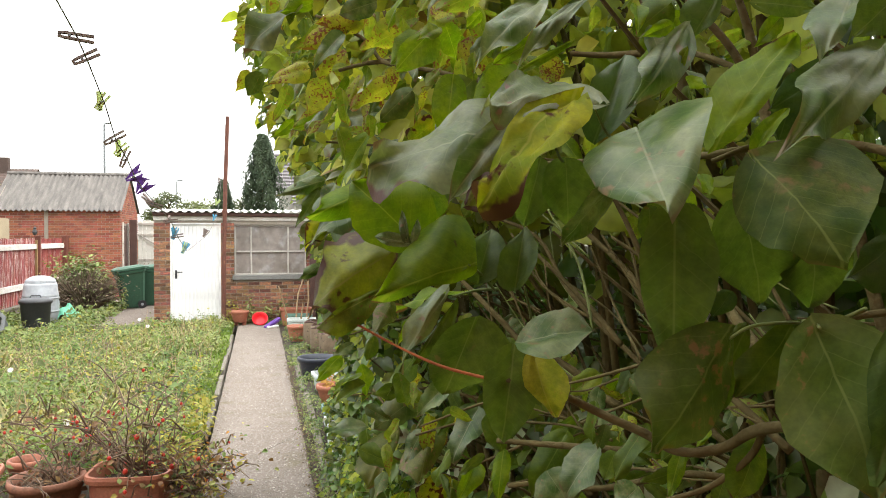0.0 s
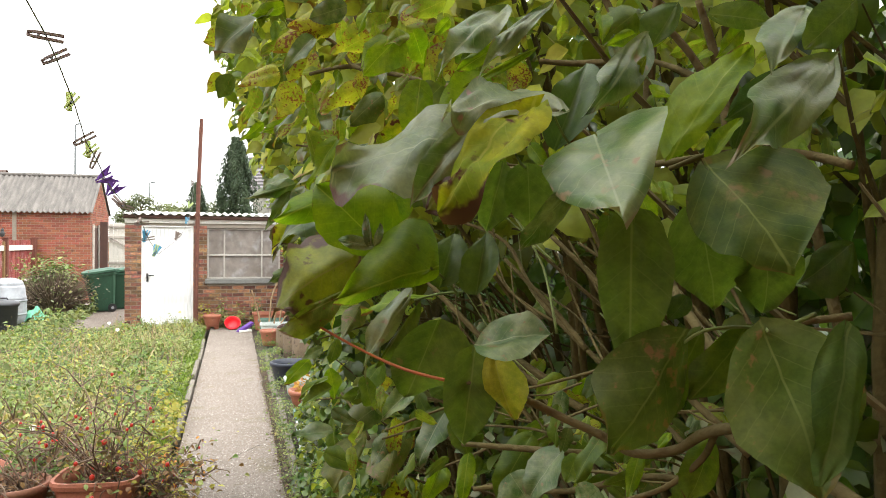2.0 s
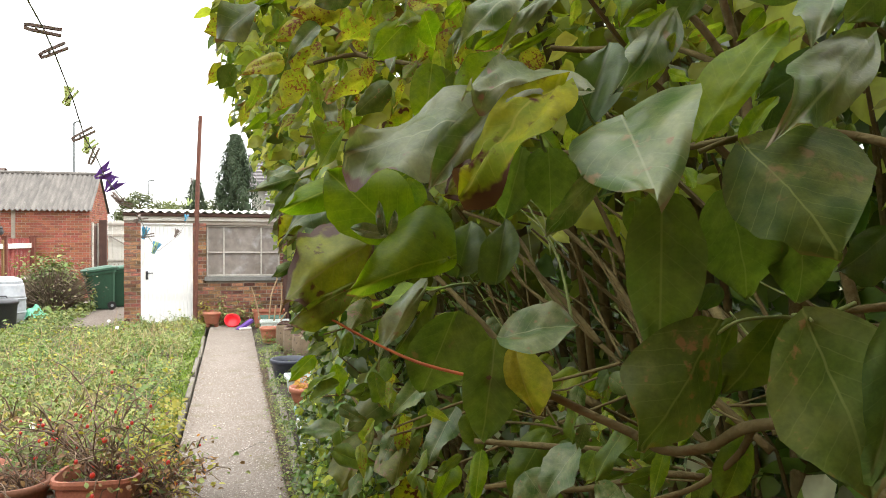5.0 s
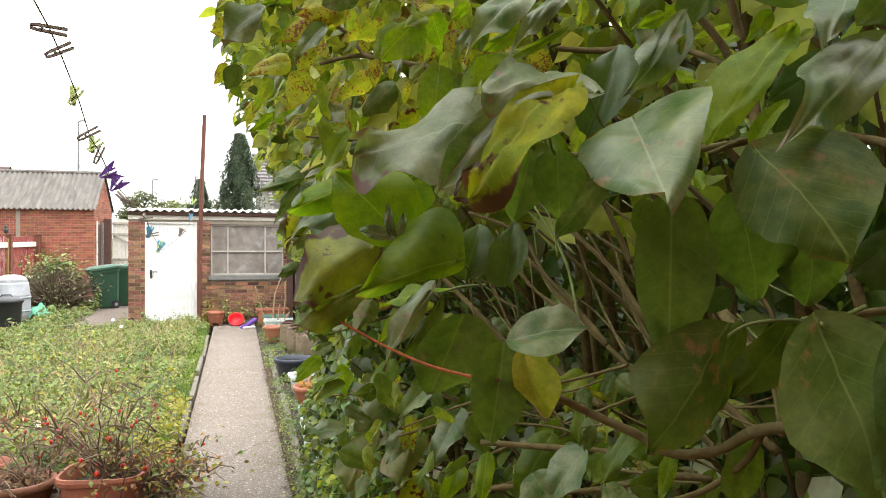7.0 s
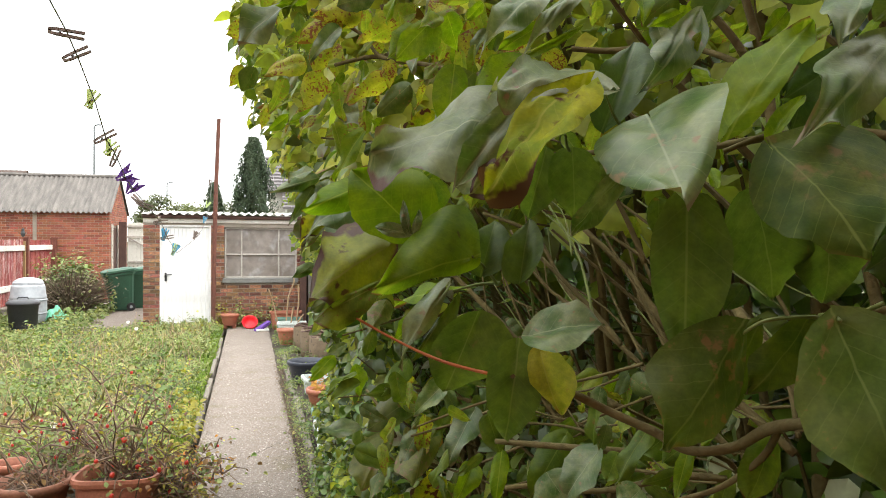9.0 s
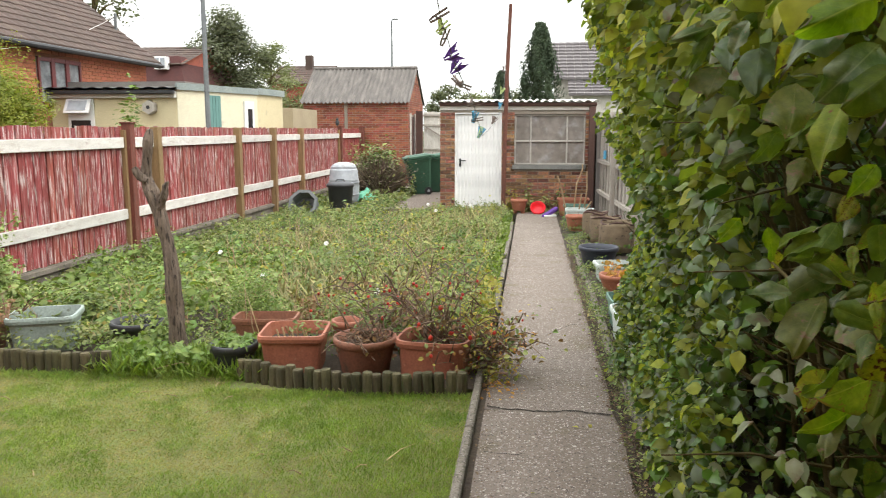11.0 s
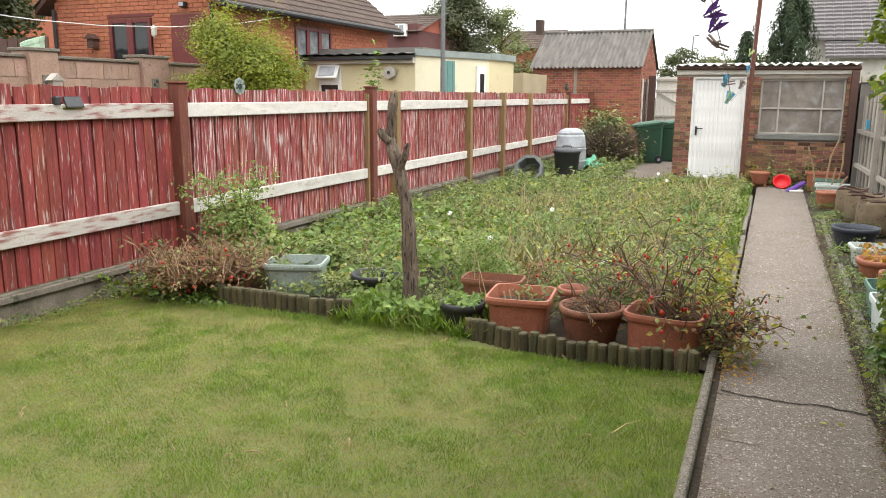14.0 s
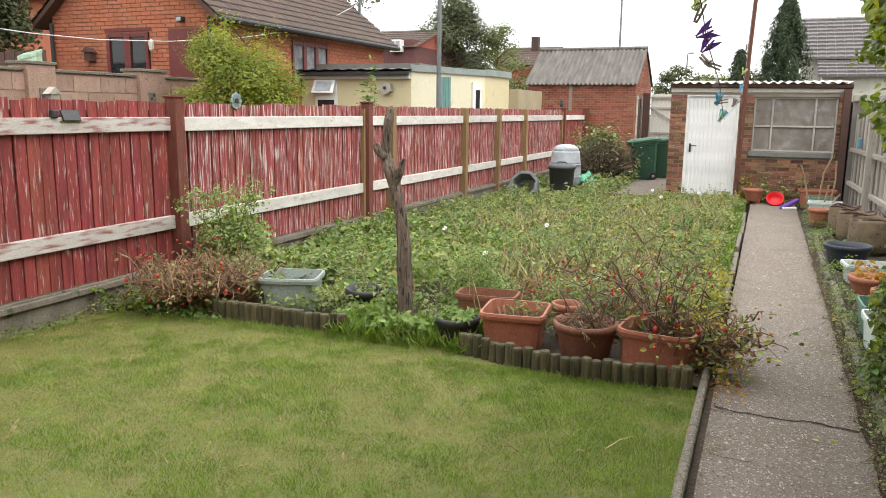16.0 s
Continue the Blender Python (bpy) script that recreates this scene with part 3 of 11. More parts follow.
for ya, yb in zip([-1.5] + [p[0] for p in POSTS], [p[0] for p in POSTS] + [24.0]):
    if yb - ya < 0.15:
        continue
    for z0, z1 in ((1.415, 1.555), (0.425, 0.565)):
        part("rail", boxm(FX - 0.005, FX + 0.045, ya + 0.06, yb - 0.06 if yb < 24 else yb, z0 + rb.uniform(-0.006, 0.006), z1, bevel=0.006), M_RAIL_RED if yb < 5 else M_RAIL, fence, "white painted rail, flaking to red")
    g0 = -0.14 - 0.12 * min(1, max(0, (ya - 4) / 6))
    part("gravel_board", boxm(FX - 0.03, FX + 0.012, ya + 0.05, yb - 0.05, g0 - 0.1, 0.062, bevel=0.006), M_GBOARD, fence, "grey dirty gravel board")
    part("gravel_board", boxm(FX + 0.015, FX + 0.055, ya + 0.05, yb - 0.05, -0.012, 0.05 + rb.uniform(-0.008, 0.008), bevel=0.008), M_GBOARD, fence, "grey dirty gravel board")
for py, fresh in POSTS:
    s = 0.14 if py > 23 else 0.065
    h = 1.70 if fresh else 1.745
    p = part("post", boxm(FX - 0.02, FX + 0.115, py - s, py + s, -0.4, h, bevel=0.006), M_NEWPOST if fresh else M_POST, fence, "pale treated softwood post" if fresh else "dark red stained post")
    if not fresh and py > 1:
        part("post_cap", boxm(FX - 0.035, FX + 0.13, py - s - 0.015, py + s + 0.015, h, h + 0.022, bevel=0.005), M_POST, p)
        part("post_strip", boxm(FX + 0.0, FX + 0.06, py - s - 0.055, py - s - 0.004, -0.3, 1.66, bevel=0.004), M_NEWPOST, p, "pale batten beside the post") if py > 6 and py < 22 else None

# ---- brick work ----
def courses(x0, x1, z0, z1, holes, length=0.225, height=0.075, joint=0.01, off=0.0):
    """Bricks (x0, x1, z0, z1) in stretcher bond, cut round the holes."""
    out = []
    r = 0
    z = z0
    while z + height * 0.6 < z1:
        top = min(z + height - joint, z1)
        spans = [(x0, x1)]
        for hx0, hx1, hz0, hz1 in holes:
            if z < hz1 - 0.02 and top > hz0 + 0.02:
                spans = [s for a, b in spans for s in ((a, min(b, hx0)), (max(a, hx1), b)) if s[1] - s[0] > 0.03]
        x = x0 - (length / 2 if r % 2 else 0) - off
        while x < x1:
            for a, b in spans:
                p, q = max(x, a), min(x + length - joint, b)
                if q - p > 0.03:
                    out.append((p, q, z, top))
            x += length
        z += height
        r += 1
    return out


def brick_stuff(name, blocks, to, depth, material, parent, label=""):
    """Joined bricks; to() takes (u, depth, z) into the world."""
    vs, fs = [], []
    rr = random.Random(len(blocks))
    for u0, u1, z0, z1 in blocks:
        d = depth + rr.uniform(-0.002, 0.002)
        b = len(vs)
        vs += [to(u0, 0, z0), to(u1, 0, z0), to(u1, 0, z1), to(u0, 0, z1), to(u0 + 0.004, d, z0 + 0.004), to(u1 - 0.004, d, z0 + 0.004), to(u1 - 0.004, d, z1 - 0.004), to(u0 + 0.004, d, z1 - 0.004)]
        fs += [(b + 4, b + 5, b + 6, b + 7), (b, b + 1, b + 5, b + 4), (b + 1, b + 2, b + 6, b + 5), (b + 2, b + 3, b + 7, b + 6), (b + 3, b, b + 4, b + 7)]
    ob = part(name, (vs, [], fs), material, parent, label)
    return tagged(ob, kind="stuff")


# ---- brick shed with the white door ----
SY = 14.5
shed = thing("brick_shed", "small brick shed with corrugated roof at the path's end", "shed", (0, 0, 0), kind="structure")
DOOR, WIN = (-1.225, -0.255, 0.0, 2.01), (0.0, 1.44, 0.86, 1.975)
wall = bmesh.new()
box(wall, -1.52, DOOR[0], SY, SY + 0.2, -0.3, 2.06)
box(wall, DOOR[1], WIN[0], SY, SY + 0.2, -0.3, 2.06)
box(wall, WIN[1], 1.63, SY, SY + 0.2, -0.3, 2.06)
box(wall, WIN[0], WIN[1], SY, SY + 0.2, -0.3, WIN[2])
box(wall, WIN[0], WIN[1], SY, SY + 0.2, WIN[3], 2.06)
box(wall, DOOR[0], DOOR[1], SY, SY + 0.2, DOOR[3], 2.06)
box(wall, -1.52, -1.32, SY + 0.2, SY + 3.2, -0.3, 2.25)
box(wall, 1.43, 1.63, SY + 0.2, SY + 3.2, -0.3, 2.25)
box(wall, -1.32, 1.43, SY + 3.0, SY + 3.2, -0.3, 2.3)
wall = part("wall", wall, M_MORTAR, shed)
first = None
unit = bmesh.new()
box(unit, 0, 1, -0.011, 0.03, 0, 1)
for blk in courses(-1.522, 1.632, 0.0, 2.05, [DOOR, WIN], joint=0.014):
    m = Matrix.Translation((blk[0], SY + rb.uniform(-0.002, 0.002), blk[2])) @ Matrix.Diagonal((blk[1] - blk[0], 1, blk[3] - blk[2], 1))
    if first is None:
        first = part("brick", unit, M_BRICK, wall)
        first.matrix_basis = m
    else:
        share("brick", first, wall, m)
brick_stuff("side_bricks", courses(SY, SY + 3.2, 0, 2.2, []), lambda u, d, z: (-1.52 - d, u, z), 0.01, M_BRICK3, wall)
part("fascia", boxm(-1.53, 1.645, SY - 0.035, SY - 0.002, 2.055, 2.155, bevel=0.004), M_OLDWHITE, shed, "grubby white fascia board")
gut = bmesh.new()
tube(gut, [(-1.54, SY - 0.07, 2.185), (1.645, SY - 0.07, 2.165)], 0.04, 8)
part("gutter", gut, M_BROWN, shed, "brown gutter")


def corrugated(x0, x1, pitch, amp, rail, per=6):
    """A corrugated sheet, waves along x; rail: two or more (y, z) down the slope."""
    n = int((x1 - x0) / pitch * per)
    vs, fs = [], []
    for (y, z) in rail:
        for i in range(n + 1):
            x = x0 + (x1 - x0) * i / n
            vs.append((x, y, z + amp * math.sin(2 * math.pi * (x - x0) / pitch)))
    k = n + 1
    for j in range(len(rail) - 1):
        fs += [(j * k + i, j * k + i + 1, (j + 1) * k + i + 1, (j + 1) * k + i) for i in range(n)]
    m = len(vs)
    vs += [(x, y, z - 0.008) for x, y, z in vs]
    fs += [tuple(m + q for q in f[::-1]) for f in fs]
    fs += [(i, m + i, m + i + 1, i + 1) for i in range(n)]
    return vs, [], fs


part("roof_sheet", corrugated(-1.55, 1.655, 0.165, 0.022, [(SY - 0.16, 2.235), (SY + 1.6, 2.31), (SY + 3.4, 2.39)]), M_SHEETROOF, shed, "pale corrugated roofing sheet")
door = part("door", boxm(DOOR[0] + 0.035, DOOR[1] - 0.035, SY + 0.035, SY + 0.075, 0.03, 1.975, bevel=0.004), M_WHITE, shed, "white ribbed steel door, shut")
rib = None
for i in range(12):
    x = DOOR[0] + 0.06 + i * 0.0735
    m = Matrix.Translation((x, SY + 0.035, 0.06))
    if rib is None:
        bm = bmesh.new()
        vsr = [bm.verts.new(p) for p in ((0, 0, 0), (0.012, -0.005, 0), (0.044, -0.005, 0), (0.056, 0, 0), (0, 0, 1.88), (0.012, -0.005, 1.88), (0.044, -0.005, 1.88), (0.056, 0, 1.88))]
        for f in ((0, 1, 5, 4), (1, 2, 6, 5), (2, 3, 7, 6), (3, 2, 1, 0), (4, 5, 6, 7)):
            bm.faces.new([vsr[k] for k in f])
        rib = part("door_rib", bm, M_WHITE, door)
        rib.matrix_basis = m
    else:
        share("door_rib", rib, door, m)
hd = bmesh.new()
box(hd, -1.135, -1.095, SY + 0.012, SY + 0.024, 0.90, 1.07, bevel=0.006)
tube(hd, [(-1.115, SY + 0.02, 1.03), (-1.115, SY - 0.04, 1.03), (-0.99, SY - 0.045, 1.03)], 0.011, 8)
part("handle", hd, M_BLACKP, door, "black lever handle on a plate")
df = bmesh.new()
box(df, DOOR[0], DOOR[0] + 0.034, SY - 0.004, SY + 0.09, 0.0, 2.008, bevel=0.004)
box(df, DOOR[1] - 0.034, DOOR[1], SY - 0.004, SY + 0.09, 0.0, 2.008, bevel=0.004)
box(df, DOOR[0] + 0.034, DOOR[1] - 0.034, SY - 0.004, SY + 0.09, 1.977, 2.008, bevel=0.004)
part("door_frame", df, M_WHITE, shed)
window = part("window", boxm(WIN[0] + 0.02, WIN[1] - 0.02, SY + 0.13, SY + 0.15, 0.97, 1.955), M_BROWN, shed, "six-pane steel window with dusty board behind")
wx = [0.02, 0.335, 1.07, 1.42]
wz = [0.97, 1.43, 1.955]
for k, (xa, xb) in enumerate(zip(wx, wx[1:])):
    for j, (za, zb) in enumerate(zip(wz, wz[1:])):
        part("pane", boxm(xa + 0.012, xb - 0.012, SY + 0.085, SY + 0.095, za + 0.012, zb - 0.012), M_PANE, window, "cloudy pane with a pale board behind")
for x in wx:
    part("glazing_bar", boxm(x - 0.016, x + 0.016, SY + 0.045, SY + 0.12, 0.955, 1.97, bevel=0.004), M_FRAME, window)
for z in wz:
    for xa, xb in zip(wx, wx[1:]):
        part("glazing_bar", boxm(xa + 0.018, xb - 0.018, SY + 0.047, SY + 0.12, z - 0.016, z + 0.016, bevel=0.004), M_FRAME, window)
part("window_sill", boxm(-0.035, 1.46, SY - 0.06, SY + 0.12, 0.855, 0.95, bevel=0.01), M_SILL, window, "grey stone sill")
part("corner_post", boxm(1.50, 1.625, SY - 0.12, SY - 0.016, -0.2, 2.12, bevel=0.006), M_BROWN, shed, "dark brown timber post at the corner")

pole = thing("line_pole", "tall rusty iron washing line pole before the shed", "pole", (-0.2, 14.2, 0))
bm = bmesh.new()
tube(bm, [(0, 0, -0.2), (0.02, 0, 1.5), (0.05, 0.0, 2.8), (0.10, 0, 4.1)], [0.042, 0.041, 0.04, 0.036], 10)
part("shaft", bm, M_RUST, pole)
bm = bmesh.new()
tube(bm, [(0.03, -0.03, 2.22), (0.035, 0.03, 2.22)], 0.055, 10)
part("clip", bm, M_RUST, pole)

# ---- brick garage with a cement sheet roof ----
GY, GL, GR, EAVE, RIDGE, HALF = 24.1, -7.3, -3.73, 2.57, 3.80, 1.74
garage = thing("brick_garage", "old red brick outbuilding with grey corrugated roof", "outbuilding", kind="structure")
gw = bmesh.new()
box(gw, GL, GR, GY, GY + 2 * HALF, -0.4, EAVE + 0.04)
for xa in (GL, GR - 0.02):
    v = [gw.verts.new(p) for p in ((xa, GY, EAVE + 0.04), (xa, GY + HALF, RIDGE - 0.04), (xa, GY + 2 * HALF, EAVE + 0.04), (xa + 0.02, GY, EAVE + 0.04), (xa + 0.02, GY + HALF, RIDGE - 0.04), (xa + 0.02, GY + 2 * HALF, EAVE + 0.04))]
    for f in ((0, 1, 2), (5, 4, 3), (0, 3, 4, 1), (1, 4, 5, 2)):
        gw.faces.new([v[k] for k in f])
gw = part("wall", gw, M_MORTAR, garage)
brick_stuff("front_bricks", courses(GL, GR - 0.005, -0.3, EAVE + 0.03, [(-5.9, -5.78, -0.4, 2.7)]), lambda u, d, z: (u, GY - d, z), 0.012, M_BRICK3, gw)
part("render_strip", boxm(-5.895, -5.785, GY - 0.014, GY - 0.001, -0.3, EAVE + 0.03), M_MORTAR, gw, "grey mortar strip")
brick_stuff("gable_bricks", [(a, b, z0, z1) for a, b, z0, z1 in courses(GY, GY + 2 * HALF, -0.3, RIDGE, [(GY + 0.22, GY + 1.25, -0.3, 2.15)]) if z1 < EAVE + 0.04 + (RIDGE - EAVE - 0.08) * (1 - abs((a + b) / 2 - GY - HALF) / HALF)], lambda u, d, z: (GR + d, u, z), 0.012, M_BRICK3, gw)
part("doorway", boxm(GR, GR + 0.018, GY + 0.27, GY + 1.22, -0.2, 2.1), M_BROWN, garage, "dark brown plank door")
for ya in (GY + 0.2, GY + 1.2):
    part("door_post", boxm(GR + 0.02, GR + 0.07, ya, ya + 0.07, -0.2, 2.2, bevel=0.005), M_OLDWHITE, garage)


def slope_sheet(rail):
    return corrugated(GL - 0.1, GR + 0.07, 0.146, 0.030, rail)


part("roof_sheet", slope_sheet([(GY - 0.15, EAVE - 0.02), (GY + 0.85, EAVE + 0.62), (GY + HALF, RIDGE)]), M_ASBESTOS, garage, "weathered grey corrugated cement sheet")
part("roof_sheet", slope_sheet([(GY + HALF, RIDGE), (GY + 2 * HALF + 0.15, EAVE - 0.02)]), M_ASBESTOS, garage, "weathered grey corrugated cement sheet")
rd = bmesh.new()
tube(rd, [(GL - 0.1, GY + HALF, RIDGE + 0.01), (GR + 0.07, GY + HALF, RIDGE + 0.01)], 0.06, 8)
part("ridge_cap", rd, M_ASBESTOS, garage)

gate = thing("timber_gate", "old white-grey boarded gate with diagonal brace, shut", "gate", (0, 0, 0), kind="structure")
GTY = 25.2
k0 = None
for i in range(11):
    m = Matrix.Translation((-3.36 + i * 0.131, GTY, -0.1 + 0.012 * (i % 3)))
    if k0 is None:
        k0 = part("board", boxm(0, 0.126, 0, 0.022, 0, 2.36, bevel=0.003), M_OLDWHITE, gate)
        k0.matrix_basis = m
    else:
        share("board", k0, gate, m)
for z in (0.55, 0.95, 1.78, 2.12):
    part("ledge", boxm(-3.38, -1.98, GTY - 0.05, GTY - 0.003, z, z + 0.07, bevel=0.004), M_GREYWOOD, gate)
bm = bmesh.new()
tube(bm, [(-3.3, GTY - 0.07, 1.78), (-2.1, GTY - 0.07, 1.05)], 0.03, 4)
part("brace", bm, M_GREYWOOD, gate)
for x, w in ((-3.62, 0.22), (-1.95, 0.12)):
    part("gate_post", boxm(x, x + w, GTY - 0.06, GTY + 0.06, -0.2, 2.3, bevel=0.006), M_BROWN, gate)

# ---- grey fence on the hedge side ----
rfence = thing("grey_fence", "silvered close-board fence beyond the hedge", "fence", kind="structure")
k0 = None
y = 14.3
i = 0
while y > -3.5:
    w = 0.15
    m = Matrix.Translation((1.74 + 0.035 * (14.4 - y) * 0.9 + 0.012 * (i % 2), y - w, -0.05)) @ Matrix.Diagonal((1, 1, 1.71 + rb.uniform(-0.03, 0.03), 1))
    if k0 is None:
        k0 = part("board", boxm(-0.011, 0.011, 0, 0.145, 0, 1.0, bevel=0.002), M_GREYWOOD, rfence)
        k0.matrix_basis = m
    else:
        share("board", k0, rfence, m)
    y -= w + (0.06 if i % 3 else 0.02)
    i += 1
for ya, yb in ((14.3, 11.8), (11.8, 9.3), (9.3, 6.8), (6.8, 4.3), (4.3, 1.8), (1.8, -0.7), (-0.7, -3.2)):
    for z in (0.45, 1.05):
        xa, xb = 1.70 + 0.0315 * (14.4 - ya), 1.70 + 0.0315 * (14.4 - yb)
        bm = bmesh.new()
        tube(bm, [(xa, ya, z), (xb, yb, z)], 0.045, 4)
        part("rail", bm, M_GREYWOOD, rfence)
    x = 1.685 + 0.0315 * (14.4 - yb)
    part("post", boxm(x - 0.09, x, yb - 0.05, yb + 0.05, -0.2, 1.72, bevel=0.006), M_GREYWOOD, rfence)
# felt-clad lean-to behind that fence
leanto = thing("felt_leanto", "low felt-clad store behind the grey fence", "outbuilding", kind="structure")
part("wall", boxm(2.02, 3.6, 11.2, 16.5, -0.2, 1.86), M_FELT, leanto)
part("wall", boxm(1.66, 2.02, 14.4, 16.5, -0.2, 1.9), M_FELT, leanto)
part("coping", boxm(1.655, 2.1, 14.36, 14.46, 1.9, 2.02, bevel=0.01), M_GREYWOOD, leanto, "grey timber capping")
part("coping", boxm(1.96, 3.65, 11.1, 14.3, 1.86, 1.99, bevel=0.01), M_GREYWOOD, leanto, "grey timber capping")

# unseen house wall added behind the camera to keep sky light off the leaves
own = part("wall_south", boxm(-6.2, 3.4, -3.6, -3.3, -0.3, 5.2), M_BRICK3)
tagged(own, "unseen plain red brick wall added to block sky light", "wall", kind="structure")

# ---- next door: block wall, brick house, cream garages ----
block_wall = thing("block_wall", "pinkish concrete block garden wall with piers", "wall", kind="structure")
WX = -8.0
core = part("wall_core", boxm(WX - 0.19, WX - 0.008, -3.0, 8.6, -0.3, 2.06), M_BLOCK, block_wall)
b0 = None
for r in range(10):
    z = -0.1 + r * 0.215
    yy = -3.0 - (0.22 if r % 2 else 0)
    while yy < 8.5:
        ya, yb = max(yy, -3.0), min(yy + 0.43, 8.6)
        m = Matrix.Translation((WX - 0.012, ya, z)) @ Matrix.Diagonal((1, yb - ya, 1, 1))
        if yb - ya > 0.05 and z > 0.9 and ya > 3.5:
            if b0 is None:
                b0 = part("block", boxm(0, 0.014, 0, 1, 0, 0.205), M_BLOCK, core)
                b0.matrix_basis = m
            else:
                share("block", b0, core, m)
        yy += 0.44
for ya, yb in ((5.3, 5.7), (7.1, 7.6)):
    p = part("pier", boxm(WX - 0.25, WX + 0.07, ya, yb, -0.3, 2.14, bevel=0.006), M_BLOCK, block_wall)
    part("pierced_tile", boxm(WX + 0.071, WX + 0.086, ya + 0.14, ya + 0.28, 1.72, 1.86, bevel=0.004), M_KERB, p, "small black and white pierced ornament")
    part("ornament_square", boxm(WX + 0.087, WX + 0.091, ya + 0.165, ya + 0.205, 1.745, 1.785), M_BLACKP, p)
    part("ornament_square", boxm(WX + 0.087, WX + 0.091, ya + 0.215, ya + 0.255, 1.795, 1.835), M_BLACKP, p)
    part("pier_cap", boxm(WX - 0.28, WX + 0.09, ya - 0.02, yb + 0.02, 2.14, 2.18, bevel=0.006), M_KERB, p)
for ya, yb in ((-3, 5.3), (5.7, 7.1), (7.6, 8.6)):
    part("coping", boxm(WX - 0.21, WX + 0.03, ya + 0.022, yb - 0.022, 2.06, 2.10, bevel=0.006), M_KERB, block_wall)
terrace = part("raised_terrace", boxm(-30, -8.25, -3, 30, -0.3, 0.98), M_GROUND)
tagged(terrace, "raised ground behind the block wall", "ground", kind="structure")

HX0, HX1, HY0, HY1, EAVE, APEX = -12.75, -8.9, 9.9, 16.5, 3.42, 4.95
house = thing("brick_house", "orange brick bungalow with brown tiled roof", "house", kind="structure")
hw = bmesh.new()
box(hw, HX0, HX1, HY0, HY1, 0.9, EAVE)
mid = (HX0 + HX1) / 2
v = [hw.verts.new(p) for p in ((HX0, HY0, EAVE), (HX1, HY0, EAVE), (mid, HY0, APEX), (HX0, HY1, EAVE), (HX1, HY1, EAVE), (mid, HY1, APEX))]
for f in ((0, 1, 2), (5, 4, 3), (0, 2, 5, 3), (1, 4, 5, 2)):
    hw.faces.new([v[k] for k in f])
hw = part("wall", hw, M_MORTAR_R, house)
gable_holes = [(-11.38, -10.33, 1.0, 3.03), (-9.90, -9.10, 1.0, 3.07)]
brick_stuff("gable_bricks", [b for b in courses(HX0, HX1, 1.5, APEX, gable_holes) if b[3] < EAVE or b[3] < EAVE + (APEX - EAVE) * (1 - abs((b[0] + b[1]) / 2 - mid) / (HX1 - mid))], lambda u, d, z: (u, HY0 - d, z), 0.01, M_BRICK2, hw)
side_hole = [(12.3, 13.75, 2.0, 3.05)]
brick_stuff("side_bricks", courses(HY0, HY1, 1.9, EAVE, side_hole), lambda u, d, z: (HX1 + d, u, z), 0.01, M_BRICK2, hw)


def casement(name, parent, u0, u1, z0, z1, lights, to, label, glass=M_GLASS, bar=0.045):
    """A window or glazed door in a wall; to() takes (u0, u1, d0, d1, z0, z1) into a box."""
    w = part(name, boxm(*to(u0, u1, -0.03, 0.012, z0, z1)), glass, parent, label)
    n = lights
    for i in range(n + 1):
        u = u0 + (u1 - u0) * i / n
        part("frame_bar", boxm(*to(max(u0, u - bar), min(u1, u + bar), 0.013, 0.05, z0, z1), bevel=0.005), M_MAROON, w)
    for z in (z0, z1 - 0.08):
        for i in range(n):
            ua, ub = u0 + (u1 - u0) * i / n + bar + 0.002, u0 + (u1 - u0) * (i + 1) / n - bar - 0.002
            part("frame_bar", boxm(*to(ua, ub, 0.013, 0.048, z, z + 0.08), bevel=0.005), M_MAROON, w)
    return w


to_g = lambda u0, u1, d0, d1, z0, z1: (u0, u1, HY0 - d1, HY0 - d0, z0, z1)
to_s = lambda u0, u1, d0, d1, z0, z1: (HX1 + d0, HX1 + d1, u0, u1, z0, z1)
casement("patio_door", house, -11.36, -10.35, 1.05, 3.0, 2, to_g, "maroon framed glazed double door", M_GLASS, 0.075)
casement("window", house, 12.32, 13.72, 2.1, 3.03, 3, to_s, "three-light window in maroon frames, panes mottled pale grey", M_PALEGLASS, 0.06)
part("panel_door", boxm(-9.88, -9.12, HY0 - 0.03, HY0, 1.0, 3.04, bevel=0.006), M_MAROON, house, "plain maroon door")
part("lintel", boxm(-11.42, -10.29, HY0 - 0.014, HY0 - 0.002, 3.03, 3.09), M_MAROON, house)


